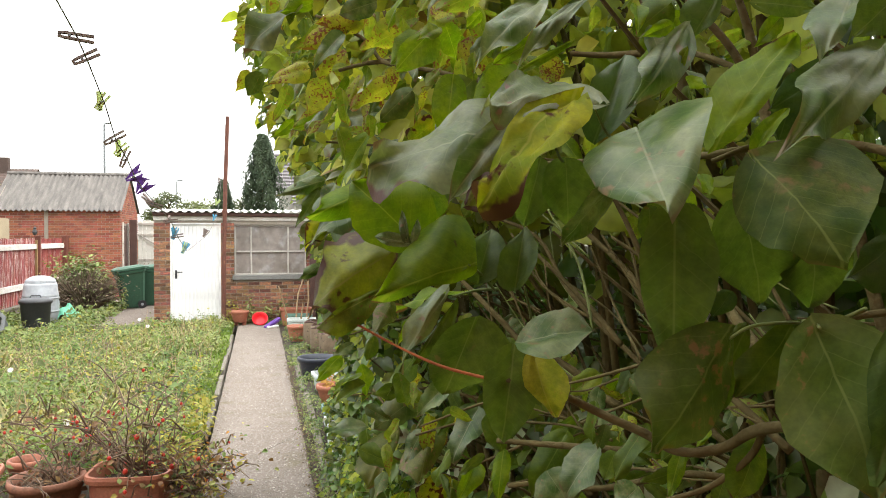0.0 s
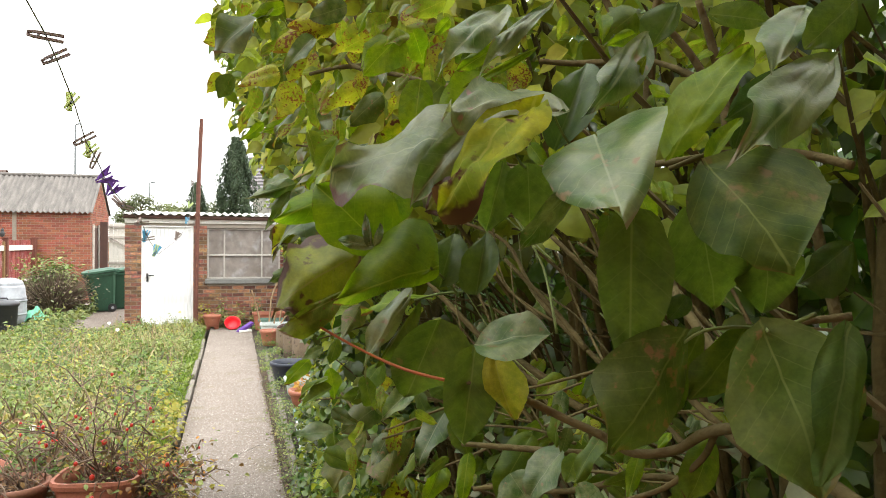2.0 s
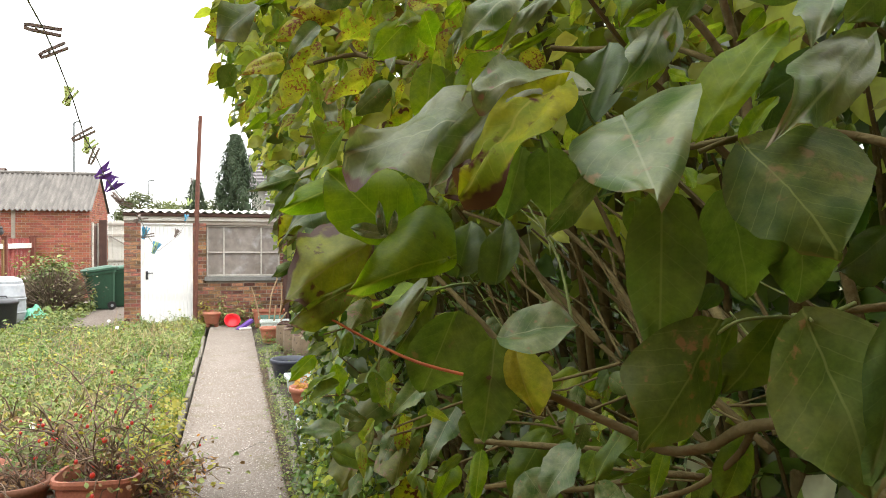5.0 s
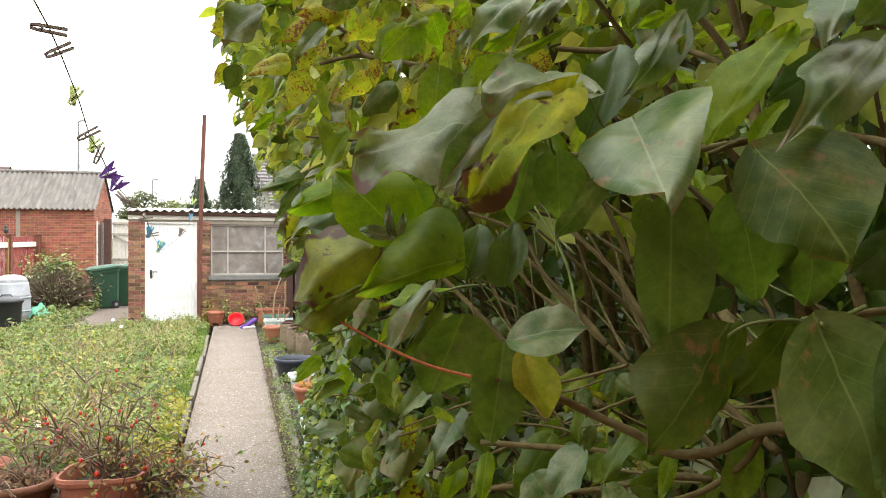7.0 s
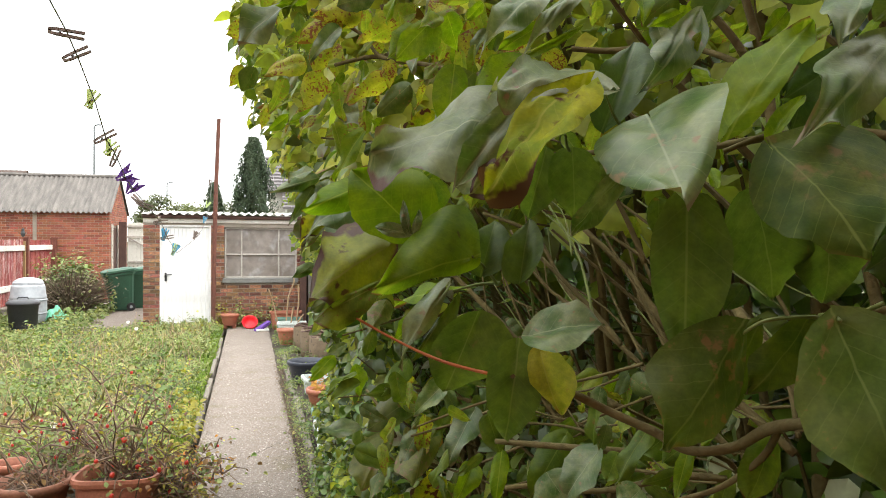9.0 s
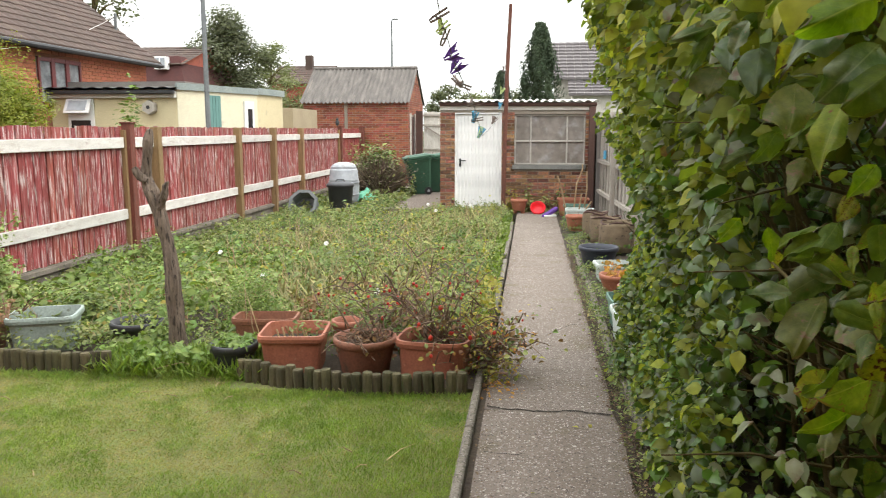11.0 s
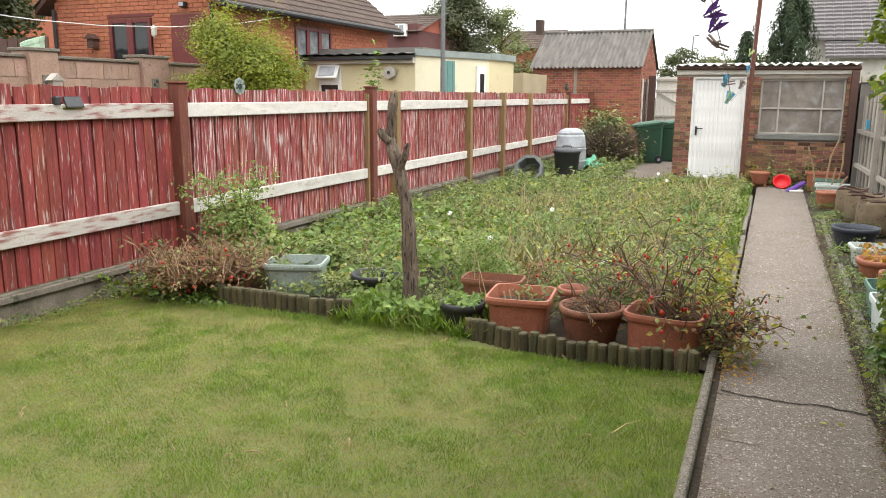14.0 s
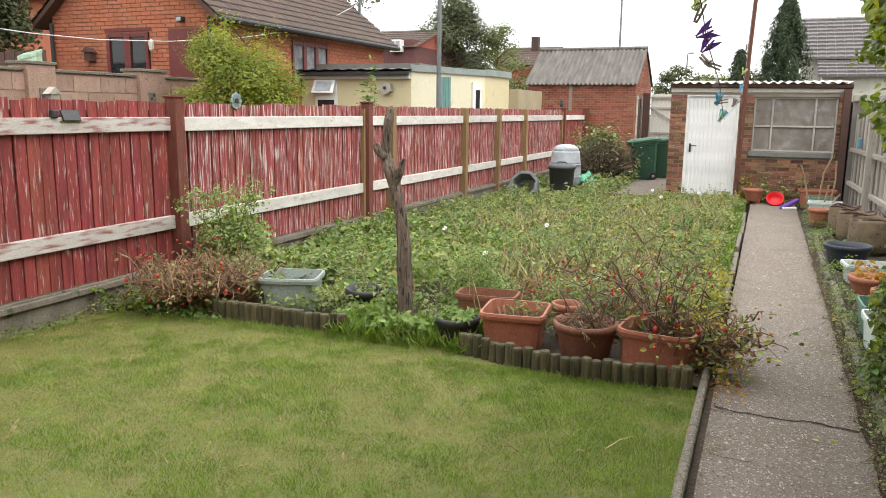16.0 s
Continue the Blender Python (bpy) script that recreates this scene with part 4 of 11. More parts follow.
def tiled(x_eave, z_eave, x_ridge, z_ridge, y0, y1, material, rows=13, parent=None, name="roof_tiles", t=0.035):
    """Overlapping courses of roof tiles on one slope, each with its own butt edge."""
    if material is M_TILE_GREY:
        t = 0.085
    vs, fs = [], []
    cols = max(1, round((y1 - y0) / 0.3))
    for r in range(rows):
        f0, f1 = r / rows, min(1.0, (r + 1.12) / rows)
        for c in range(cols):
            ya = y0 + (y1 - y0) * c / cols
            yb = y0 + (y1 - y0) * (c + 1) / cols - 0.006
            xa, za, xb, zb = x_eave + (x_ridge - x_eave) * f0, z_eave + (z_ridge - z_eave) * f0 + t, x_eave + (x_ridge - x_eave) * f1, z_eave + (z_ridge - z_eave) * f1 + 0.006
            b = len(vs)
            ym = (ya + yb) / 2
            vs += [(xa, ya, za), (xa, ym, za + 0.012), (xa, yb, za), (xb, yb, zb), (xb, ym, zb + 0.012), (xb, ya, zb), (xa, ya, za - t), (xa, yb, za - t)]
            fs += [(b, b + 1, b + 4, b + 5), (b + 1, b + 2, b + 3, b + 4), (b + 6, b + 7, b + 2, b + 1, b)]
    ob = part(name, (vs, [], fs), material, parent, "overlapping roof tiles")
    return tagged(ob, kind="stuff")


roof = bmesh.new()
for s, xe in ((1, HX1 + 0.28), (-1, HX0 - 0.28)):
    ze = EAVE - 0.2
    v = [roof.verts.new(p) for p in ((xe, HY0 - 0.22, ze), (xe, HY1 + 0.2, ze), (mid, HY1 + 0.2, APEX + 0.03), (mid, HY0 - 0.22, APEX + 0.03), (xe, HY0 - 0.22, ze - 0.1), (xe, HY1 + 0.2, ze - 0.1), (mid, HY1 + 0.2, APEX - 0.1), (mid, HY0 - 0.22, APEX - 0.1))]
    for f in ((0, 1, 2, 3), (7, 6, 5, 4), (0, 3, 7, 4), (1, 5, 6, 2), (0, 4, 5, 1)):
        roof.faces.new([v[k] for k in f])
roof = part("roof", roof, M_BROWN, house)
tiled(HX1 + 0.3, EAVE - 0.19, mid, APEX + 0.04, HY0 - 0.24, HY1 + 0.22, M_TILE, parent=roof)
tiled(HX0 - 0.3, EAVE - 0.19, mid, APEX + 0.04, HY0 - 0.24, HY1 + 0.22, M_TILE, parent=roof)
bm = bmesh.new()
tube(bm, [(HX1 + 0.33, HY0 - 0.2, EAVE - 0.24), (HX1 + 0.33, HY1 + 0.2, EAVE - 0.24)], 0.05, 8)
part("gutter", bm, M_BLACKP, house)
for x in (HX1 - 0.02, HX0 + 0.03):
    bm = bmesh.new()
    tube(bm, [(x, HY0 - 0.07, EAVE - 0.2), (x, HY0 - 0.07, 1.0)], 0.035, 8)
    part("downpipe", bm, M_BLACKP, house)
lamp_ob = thing("wall_lantern", "white coach lantern on the brick wall", "lamp", (-10.2, HY0 - 0.12, 2.72))
bm = bmesh.new()
lathe(bm, [(0.012, 0.15), (0.06, 0.08), (0.055, 0.07), (0.045, -0.04), (0.02, -0.07)], 6)
part("lantern_body", bm, M_OLDWHITE, lamp_ob)
flood = thing("floodlight", "small black floodlight under the gable", "lamp", (-9.55, HY0 - 0.09, 3.2))
part("housing", boxm(-0.06, 0.06, -0.03, 0.08, -0.045, 0.045, bevel=0.01), M_BLACKP, flood)
part("lens", boxm(-0.048, 0.048, -0.036, -0.031, -0.032, 0.032), M_GREYP, flood)
nest = thing("bird_box", "dark wooden bird box on the brick gable", "bird box", (-11.75, HY0 - 0.1, 2.6))
part("box", boxm(-0.08, 0.08, -0.05, 0.09, -0.11, 0.07, bevel=0.006), M_BROWN, nest)
bm = bmesh.new()
vv = [bm.verts.new(p) for p in ((-0.12, -0.09, 0.055), (0, -0.09, 0.15), (0.12, -0.09, 0.055), (-0.12, 0.1, 0.055), (0, 0.1, 0.15), (0.12, 0.1, 0.055))]
for f in ((0, 1, 4, 3), (1, 2, 5, 4), (0, 2, 1), (3, 4, 5), (0, 3, 5, 2)):
    bm.faces.new([vv[k] for k in f])
part("bird_box_roof", bm, M_BROWN, nest)

# cream flat-roofed garage, in two wings
cream = thing("cream_garage", "cream rendered flat-roofed garage with green door", "garage", kind="structure")
A, B, C = (-6.35, 12.7), (-5.62, 15.0), (-5.5, 16.4)
bm = bmesh.new()
box(bm, -9.0, A[0], 12.7, 16.4, -0.3, 2.42)
v = []
for x, y in (A, B, C, (-6.35, 16.4)):
    v.append((bm.verts.new((x, y, -0.3)), bm.verts.new((x, y, 2.42))))
for i in range(4):
    a, b = v[i], v[(i + 1) % 4]
    bm.faces.new((a[0], b[0], b[1], a[1]))
bm.faces.new([p[1] for p in v])
part("wall", bm, M_CREAM, cream)


def wing(u0, u1, z0, z1, d0, d1, p=A, q=B):
    """A slab on the slanting wing: u from 0 to 1 along it, d outwards."""
    t = Vector((q[0] - p[0], q[1] - p[1], 0))
    n = Vector((t.y, -t.x, 0)).normalized()
    bm = bmesh.new()
    pts = []
    for z in (z0, z1):
        for u, d in ((u0, d0), (u1, d0), (u1, d1), (u0, d1)):
            pts.append(bm.verts.new(Vector((p[0], p[1], z)) + t * u + n * d))
    for f in ((0, 1, 2, 3), (4, 5, 6, 7), (0, 1, 5, 4), (1, 2, 6, 5), (2, 3, 7, 6), (3, 0, 4, 7)):
        bm.faces.new([pts[k] for k in f])
    bmesh.ops.recalc_face_normals(bm, faces=bm.faces)
    return bm


# the lit side of the wing, its brightness put into the colour
part("render_face", wing(0, 1, -0.3, 2.42, 0.004, 0.012), M_CREAM_LIT, cream, "cream render, coloured paler as the lit face")
part("fascia", wing(-0.02, 1.0, 2.41, 2.54, 0.014, 0.06), M_FASCIA, cream, "grey-green fascia")
part("fascia", wing(0, 1.0, 2.42, 2.56, 0.014, 0.06, B, C), M_FASCIA, cream, "grey-green fascia")
gd = part("green_door", wing(0.32, 0.5, 0.0, 2.34, 0.014, 0.03), M_TEAL, cream, "faded teal plank door")
for i in range(5):
    part("door_plank", wing(0.325 + i * 0.035, 0.355 + i * 0.035, 0.02, 2.33, 0.031, 0.04), M_TEAL, gd)
nd = part("side_door", wing(0.80, 0.93, 0.0, 2.26, 0.014, 0.06), M_WHITE, cream, "white door frame with dark glazing")
part("glazing", wing(0.84, 0.90, 0.9, 2.1, 0.061, 0.066), M_GLASS, nd)
part("edge_board", boxm(-9.05, A[0], 12.6, 12.695, 2.26, 2.38, bevel=0.005), M_OLDWHITE, cream, "white fascia board")
part("roof_edge", corrugated(-9.1, A[0] + 0.05, 0.28, 0.012, [(12.48, 2.45), (16.0, 2.60)]), M_BLACKP, cream, "dark corrugated sheet edge")
part("gutter", boxm(-9.1, A[0] + 0.02, 12.5, 12.59, 2.33, 2.40, bevel=0.01), M_BLACKP, cream, "black gutter")
part("flat_roof", boxm(-9.0, -6.4, 13.2, 16.4, 2.45, 2.60), M_FELT, cream)
tw = part("top_window", boxm(-8.55, -8.02, 12.66, 12.695, 1.5, 2.25, bevel=0.004), M_WHITE, cream, "white plastic window with open top light")
part("lower_pane", boxm(-8.48, -8.09, 12.645, 12.658, 1.54, 1.84), M_GLASS, tw)
bm = boxm(-8.54, -8.03, 12.62, 12.655, 1.93, 2.24, bevel=0.006)
bmesh.ops.rotate(bm, verts=bm.verts, cent=(-8.3, 12.65, 2.24), matrix=Matrix.Rotation(radians(-28), 3, "X"))
part("top_light", bm, M_WHITE, tw, "white hopper window tilted open")
bm = boxm(-8.47, -8.10, 12.612, 12.618, 1.98, 2.19)
bmesh.ops.rotate(bm, verts=bm.verts, cent=(-8.3, 12.65, 2.24), matrix=Matrix.Rotation(radians(-28), 3, "X"))
part("top_glass", bm, M_GREYP, tw)
bm = bmesh.new()
tube(bm, [(-8.95, 12.63, 2.3), (-8.95, 12.63, 0.0)], 0.045, 8)
part("downpipe", bm, M_BLACKP, cream)
hexbox = thing("round_bird_box", "round wooden bird box on the cream wall", "bird box", (-6.86, 12.62, 2.08))
bm = bmesh.new()
lathe(bm, [(0.13, -0.07), (0.14, 0.0), (0.13, 0.07)], 6)
bmesh.ops.rotate(bm, verts=bm.verts, matrix=Matrix.Rotation(radians(90), 3, "X"))
part("box", bm, M_GREYWOOD, hexbox)
bm = bmesh.new()
tube(bm, [(0, -0.072, 0.0), (0, -0.08, 0.0)], 0.035, 10)
part("entrance_hole", bm, M_BLACKP, hexbox)
rear = thing("rear_store", "cream wall behind the garages", "outbuilding", kind="structure")
# cream wall in shadow: the shade is put into a duller colour
part("wall", boxm(-6.3, -5.6, 17.5, 19.7, -0.3, 2.2), mat("shaded_cream_render", (0.40, 0.33, 0.215), (0.30, 0.245, 0.16), 2, 0.9, 0.3, 50), rear)

# ---- houses and roofs farther off ----
def far_house(name, label, x0, x1, y0, y1, base, eave, apex, wallmat, tilemat, along="x", rows=10, wins=(), chimney=None):
    h = thing(name, label, "house", kind="structure")
    bm = bmesh.new()
    box(bm, x0, x1, y0, y1, base, eave)
    if along == "x":
        m_ = (y0 + y1) / 2
        pts = ((x0, y0, eave), (x0, y1, eave), (x0, m_, apex), (x1, y0, eave), (x1, y1, eave), (x1, m_, apex))
    else:
        m_ = (x0 + x1) / 2
        pts = ((x0, y0, eave), (x1, y0, eave), (m_, y0, apex), (x0, y1, eave), (x1, y1, eave), (m_, y1, apex))
    v = [bm.verts.new(p) for p in pts]
    for f in ((0, 1, 2), (3, 4, 5), (0, 2, 5, 3), (1, 4, 5, 2)):
        bm.faces.new([v[k] for k in f])
    part("wall", bm, wallmat, h)
    o = 0.25
    if along == "y":
        for xe in (x0 - o, x1 + o):
            tiled(xe, eave - 0.12, m_, apex + 0.05, y0 - o, y1 + o, tilemat, rows, h, "roof")
    else:
        for ye in (y0 - o, y1 + o):
            ob = tiled(ye, eave - 0.12, m_, apex + 0.05, x0 - o, x1 + o, tilemat, rows, h, "roof")
            for vert in ob.data.vertices:
                vert.co = Vector((vert.co.y, vert.co.x, vert.co.z))
    for (wx0, wx1, wz0, wz1) in wins:
        w = part("window", boxm(wx0, wx1, y0 - 0.1, y0 - 0.002, wz0, wz1), M_WHITE, h, "white framed window")
        half = (wx0 + wx1) / 2
        for a, b in ((wx0 + 0.08, half - 0.04), (half + 0.04, wx1 - 0.08)):
            part("pane", boxm(a, b, y0 - 0.115, y0 - 0.102, wz0 + 0.08, wz1 - 0.08), M_GREYP, w)
    if chimney:
        cx, cy, cw, cz = chimney
        part("chimney", boxm(cx - cw / 2, cx + cw / 2, cy - cw / 2, cy + cw / 2, eave, cz, bevel=0.02), M_TILE, h)
    return h


mansard = far_house("mansard_house", "distant brick house with maroon tile-hung upper floor", -22.5, -16.6, 35.0, 42.0, -0.3, 4.9, 5.95, M_BRICK3, M_TILE, "x", 8)
bm = bmesh.new()
v = [bm.verts.new(p) for p in ((-22.6, 34.6, 3.85), (-16.3, 34.6, 3.85), (-16.7, 35.05, 5.2), (-22.3, 35.05, 5.2), (-16.3, 42, 3.85), (-16.7, 42, 5.2))]
for f in ((0, 1, 2, 3), (1, 4, 5, 2)):
    bm.faces.new([v[k] for k in f])
part("tile_hanging", bm, M_MANSARD, mansard, "maroon hung tiles")
part("window", boxm(-17.3, -16.75, 34.85, 34.97, 3.4, 3.75), M_WHITE, mansard, "white framed window")
w = part("dormer_window", boxm(-17.75, -17.15, 34.5, 34.9, 4.55, 5.15), M_WHITE, mansard, "white framed window")
for a in (-17.7, -17.42):
    part("pane", boxm(a, a + 0.22, 34.48, 34.498, 4.62, 5.08), M_GREYP, w)
far_house("chimney_house", "far brown roof with one chimney stack", -19.4, -15.2, 56.0, 62.0, -0.3, 5.2, 6.6, M_BRICK3, M_TILE, "x", 8, (), (-17.0, 58.5, 0.55, 7.4))
far_house("left_house", "far orange brick house with dark roof edge", -26.5, -18.2, 14.5, 20.0, 0.9, 4.6, 6.9, M_BRICK2, M_TILE, "x", 8, (), (-22.0, 17.0, 0.6, 7.8))
rh = far_house("slate_house", "white-gabled house with rows of dark grey tiles", 1.4, 10.5, 30.2, 36.0, -0.3, 3.75, 5.35, M_OLDWHITE, M_TILE_GREY, "x", 11)
part("bargeboard", boxm(1.05, 1.2, 29.9, 33.1, 3.4, 3.6), M_WHITE, rh, "white verge board")
ob = tiled(28.6, 2.95, 30.2, 3.62, 1.75, 10.5, M_TILE_GREY, 5, rh, "porch_roof")
for vert in ob.data.vertices:
    vert.co = Vector((vert.co.y, vert.co.x, vert.co.z))
part("porch_wall", boxm(1.9, 10.4, 28.9, 30.19, -0.3, 2.95), M_OLDWHITE, rh)

# lamp posts and masts
for nm, lab, x, y, z, r in (("street_lamp", "tall grey steel lamp column behind the fence", -5.62, 12.4, 7.5, 0.045), ("street_lamp", "distant slim street lamp against the sky", -10.9, 61.0, 10.6, 0.09), ("street_lamp", "distant slim street lamp against the sky", -6.6, 70.0, 7.0, 0.07)):
    t = thing(nm, lab, "lamp post", (x, y, -0.34), "street lamps")
    bm = bmesh.new()
    tube(bm, [(0, 0, 0), (0, 0, z * 0.5), (0, 0, z), (0.05, 0, z + 0.1), (0.25, 0, z + 0.14)], [r * 1.25, r, r * 0.7, r * 0.6, r * 0.5], 8)
    part("column", bm, M_STEEL, t)
    part("lamp_head", boxm(0.15, 0.5, -0.08, 0.08, z + 0.1, z + 0.2, bevel=0.03), M_STEEL, t)

# ---- trees and bushes beyond the garden ----
T_FAR = [leaf_shape(0.8, 0.1, 0.1, 2), leaf_shape(0.6, 0.2, 0.2, 2)]


def limb_tree(name, label, at, height, spread, crown_z, leafmat, count, size, seed, trunk=0.12, squash=1.0, gaps=0.35, group=""):
    """A tapered trunk, limbs, and clumps of small leaves with gaps between them."""
    rng = np.random.default_rng(seed)
    t = thing(name, label, "tree", at, group)
    bm = bmesh.new()
    tube(bm, [(0, 0, -0.1), (0.05 * spread, 0, height * 0.3), (-0.04 * spread, 0.03, height * 0.6), (0, 0, height * 0.9)], [trunk, trunk * 0.8, trunk * 0.5, trunk * 0.1], 7)
    clumps = []
    for i in range(34):
        a, u = rng.uniform(0, 2 * math.pi), rng.random()
        z = crown_z + (height - crown_z) * u
        r = spread * math.sqrt(max(0.05, 1 - (2 * u - 0.8) ** 2 / 1.5)) * rng.uniform(0.35, 1.0)
        c = (r * math.cos(a), r * math.sin(a) * squash, z)
        clumps.append(c)
        tube(bm, [(0, 0, max(0.2, z - 0.35 * spread)), (c[0] * 0.5, c[1] * 0.5, z - 0.12 * spread), c], [trunk * 0.35, trunk * 0.2, trunk * 0.06], 4, cap=False)
    part("trunk", bm, M_STEM, t)
    c = np.array(clumps)[rng.integers(0, 34, count)]
    d = rng.normal(0, 1, (count, 3))
    d /= np.linalg.norm(d, axis=1, keepdims=True)
    p = c + d * (spread * gaps * rng.random((count, 1)) ** 0.5) * np.array([1, 1, 0.75])
    ob = part("crown", scatter(p, d + np.array([0, 0, 0.6]) + rng.normal(0, 0.4, (count, 3)), size * rng.uniform(0.6, 1.3, count), T_FAR, rng), leafmat, t)
    tagged(ob, kind="stuff")
    return t


limb_tree("broad_tree", "distant dark green broadleaf tree", (-16.6, 40.3, -0.34), 8.0, 2.35, 2.6, M_TREE, 34000, 0.17, 21, 0.2, gaps=0.5)
limb_tree("pale_tree", "distant pale green open-crowned tree", (-16.2, 47.0, -0.34), 7.4, 1.9, 2.5, M_TREE_L, 4200, 0.17, 22, 0.16)
limb_tree("pale_tree", "distant olive tree by the chimney house", (-17.6, 54.0, -0.34), 5.6, 2.3, 1.5, M_TREE_L, 4500, 0.2, 23, 0.16)
limb_tree("overhanging_tree", "thin branches with sparse autumn leaves above the roof", (-13.6, 22.5, -0.34), 8.2, 1.9, 5.6, M_TREE, 1100, 0.16, 24, 0.15)
limb_tree("dark_tree", "dark green garden tree beside the house", (-14.1, 9.3, 0.9), 4.2, 1.15, 1.5, M_TREE, 15000, 0.11, 25, 0.10, gaps=0.5)
for x, y, h, s, sd in ((-4.9, 48, 4.6, 1.5, 31), (-3.2, 52, 4.4, 1.9, 32), (-0.4, 55, 4.9, 2.2, 33), (-2.2, 46, 3.9, 1.4, 34), (-6.2, 60, 5.2, 2.0, 35)):
    limb_tree("distant_tree", "far garden tree over the roofs", (x, y, -0.34), h, s, 1.0, M_TREE if sd % 2 else M_TREE_L, 2600, 0.2, sd, 0.14, group="far trees")


def conifer(at, height, radius, count, seed, label):
    rng = np.random.default_rng(seed)
    t = thing("conifer", label, "tree", at, "conifers")
    bm = bmesh.new()
    tube(bm, [(0, 0, -0.1), (0, 0, height * 0.95)], [0.14, 0.02], 7)
    part("trunk", bm, M_STEM, t)
    u = rng.random(count) ** 0.8
    a = rng.uniform(0, 2 * math.pi, count)
    lump = 0.8 + 0.25 * np.sin(a * 5 + u * 13) + 0.12 * np.sin(a * 9 - u * 31)
    r = radius * np.minimum(1.0, (1 - u) * 2.6 + 0.06) ** 0.7 * lump * rng.uniform(0.55, 1.0, count) ** 0.5
    p = np.stack([r * np.cos(a), r * np.sin(a), 0.2 + u * (height - 0.2)], 1)
    nrm = np.stack([np.cos(a), np.sin(a), rng.normal(0.2, 0.5, count)], 1)
    ob = part("crown", scatter(p, nrm + rng.normal(0, 0.5, (count, 3)), rng.uniform(0.08, 0.2, count), [leaf_shape(0.35, 0.2, 0.2, 2)], rng, droop=1.2), M_CONIFER, t)
    tagged(ob, kind="stuff")


conifer((0.62, 26.5, -0.34), 5.75, 0.78, 20000, 41, "tall dark columnar conifer behind the shed")
conifer((-0.75, 27.0, -0.34), 4.15, 0.5, 7500, 42, "smaller dark conifer behind the shed")


def bush(name, label, at, rx, ry, rz, leafmat, count, size, seed, stems=26, category="bush", twigmat=None, droop=0.3, fill=0.5):
    rng = np.random.default_rng(seed)
    t = thing(name, label, category, at)
    lines, tips = [], []
    for i in range(stems):
        a, e = rng.uniform(0, 2 * math.pi), rng.uniform(0.15, 1.0)
        tip = np.array([rx * math.cos(a) * math.cos(e * 1.4), ry * math.sin(a) * math.cos(e * 1.4), rz * (0.35 + 0.65 * math.sin(e * 1.5))]) * rng.uniform(0.75, 1.08)
        mid_ = tip * 0.55 + np.array([0, 0, 0.12 * rz])
        lines.append([(0.05 * tip[0], 0.05 * tip[1], -0.05), tuple(mid_), tuple(tip)])
        tips += [tip, mid_ * 1.1, tip * 0.85]
    tagged(part("stem_tangle", twigs(lines, max(0.006, 0.02 * rx)), twigmat or M_TWIG, t), kind="stuff")
    c = np.array(tips)[rng.integers(0, len(tips), count)]
    p = c + rng.normal(0, 1, (count, 3)) * np.array([rx, ry, rz]) * 0.16 * fill * 2
    p[:, 2] = np.maximum(p[:, 2], 0.02)
    ob = part("foliage", scatter(p, rough_normals(count, rng, 0.7, 0.6) + 0.8 * p / np.linalg.norm(p, axis=1, keepdims=True), size * rng.uniform(0.6, 1.3, count), T_FAR, rng, droop=droop), leafmat, t)
    tagged(ob, kind="stuff")
    return t


limb_tree("golden_bush", "golden-green rounded garden bush beyond the red fence", (-6.92, 7.75, -0.34), 2.85, 0.84, 1.6, M_GOLD, 42000, 0.042, 51, 0.05, gaps=0.46)
limb_tree("golden_shoots", "wispy golden shoots above the rounded bush", (-6.95, 8.2, -0.34), 3.35, 0.8, 2.45, M_GOLD, 2600, 0.035, 56, 0.02, gaps=0.34)
bush("fence_sapling", "young leafy sapling rising behind the fence", (-5.75, 9.75, -0.2), 0.20, 0.20, 2.25, M_WEED_BRT, 900, 0.10, 52, 12)
bush("leafy_shrub", "leafy shrub on a heap of dry stems by the outbuilding", (-3.60, 18.1, -0.2), 0.80, 0.62, 1.30, M_WEED, 4200, 0.11, 53, 60, droop=1.6)
bush("dry_heap", "heap of dead brown stems under the shrub", (-3.50, 17.75, -0.2), 1.05, 0.75, 1.16, M_HAY, 1500, 0.07, 54, 620, twigmat=M_HAY, droop=1.2)
dark_fence = thing("dark_fence", "dark stained board fence behind the block wall", "fence", kind="structure")
for k in range(15):
    part("board", boxm(-13.0 + 0.125 * k, -12.885 + 0.125 * k, 8.3 + 0.012 * (k % 2), 8.322 + 0.012 * (k % 2), 0.98, 2.56 + 0.012 * (k % 3), bevel=0.004), M_BROWN, dark_fence)
part("rail", boxm(-13.0, -11.13, 8.25, 8.297, 2.3, 2.38, bevel=0.004), M_BROWN, dark_fence)
butt = thing("water_butt", "pale green plastic water butt with slanting top", "water butt", (-9.62, 6.75, 0.98), rz=0.5)
bm = bmesh.new()
lathe(bm, [(0.9, 0), (0.93, 0.02), (1.0, 1.36), (1.05, 1.37), (1.05, 1.42), (0.9, 1.42), (0.86, 1.3), (0.0, 1.3)], 28, 0.13, 0.13, 8)
for v in bm.verts:
    if v.co.z > 1.2:
        v.co.z += 0.25 * (v.co.x + v.co.y)
part("body", bm, mat("pale_green_plastic", (0.42, 0.56, 0.42), (0.34, 0.47, 0.35), 4, 0.5, 0.03, 20), butt)

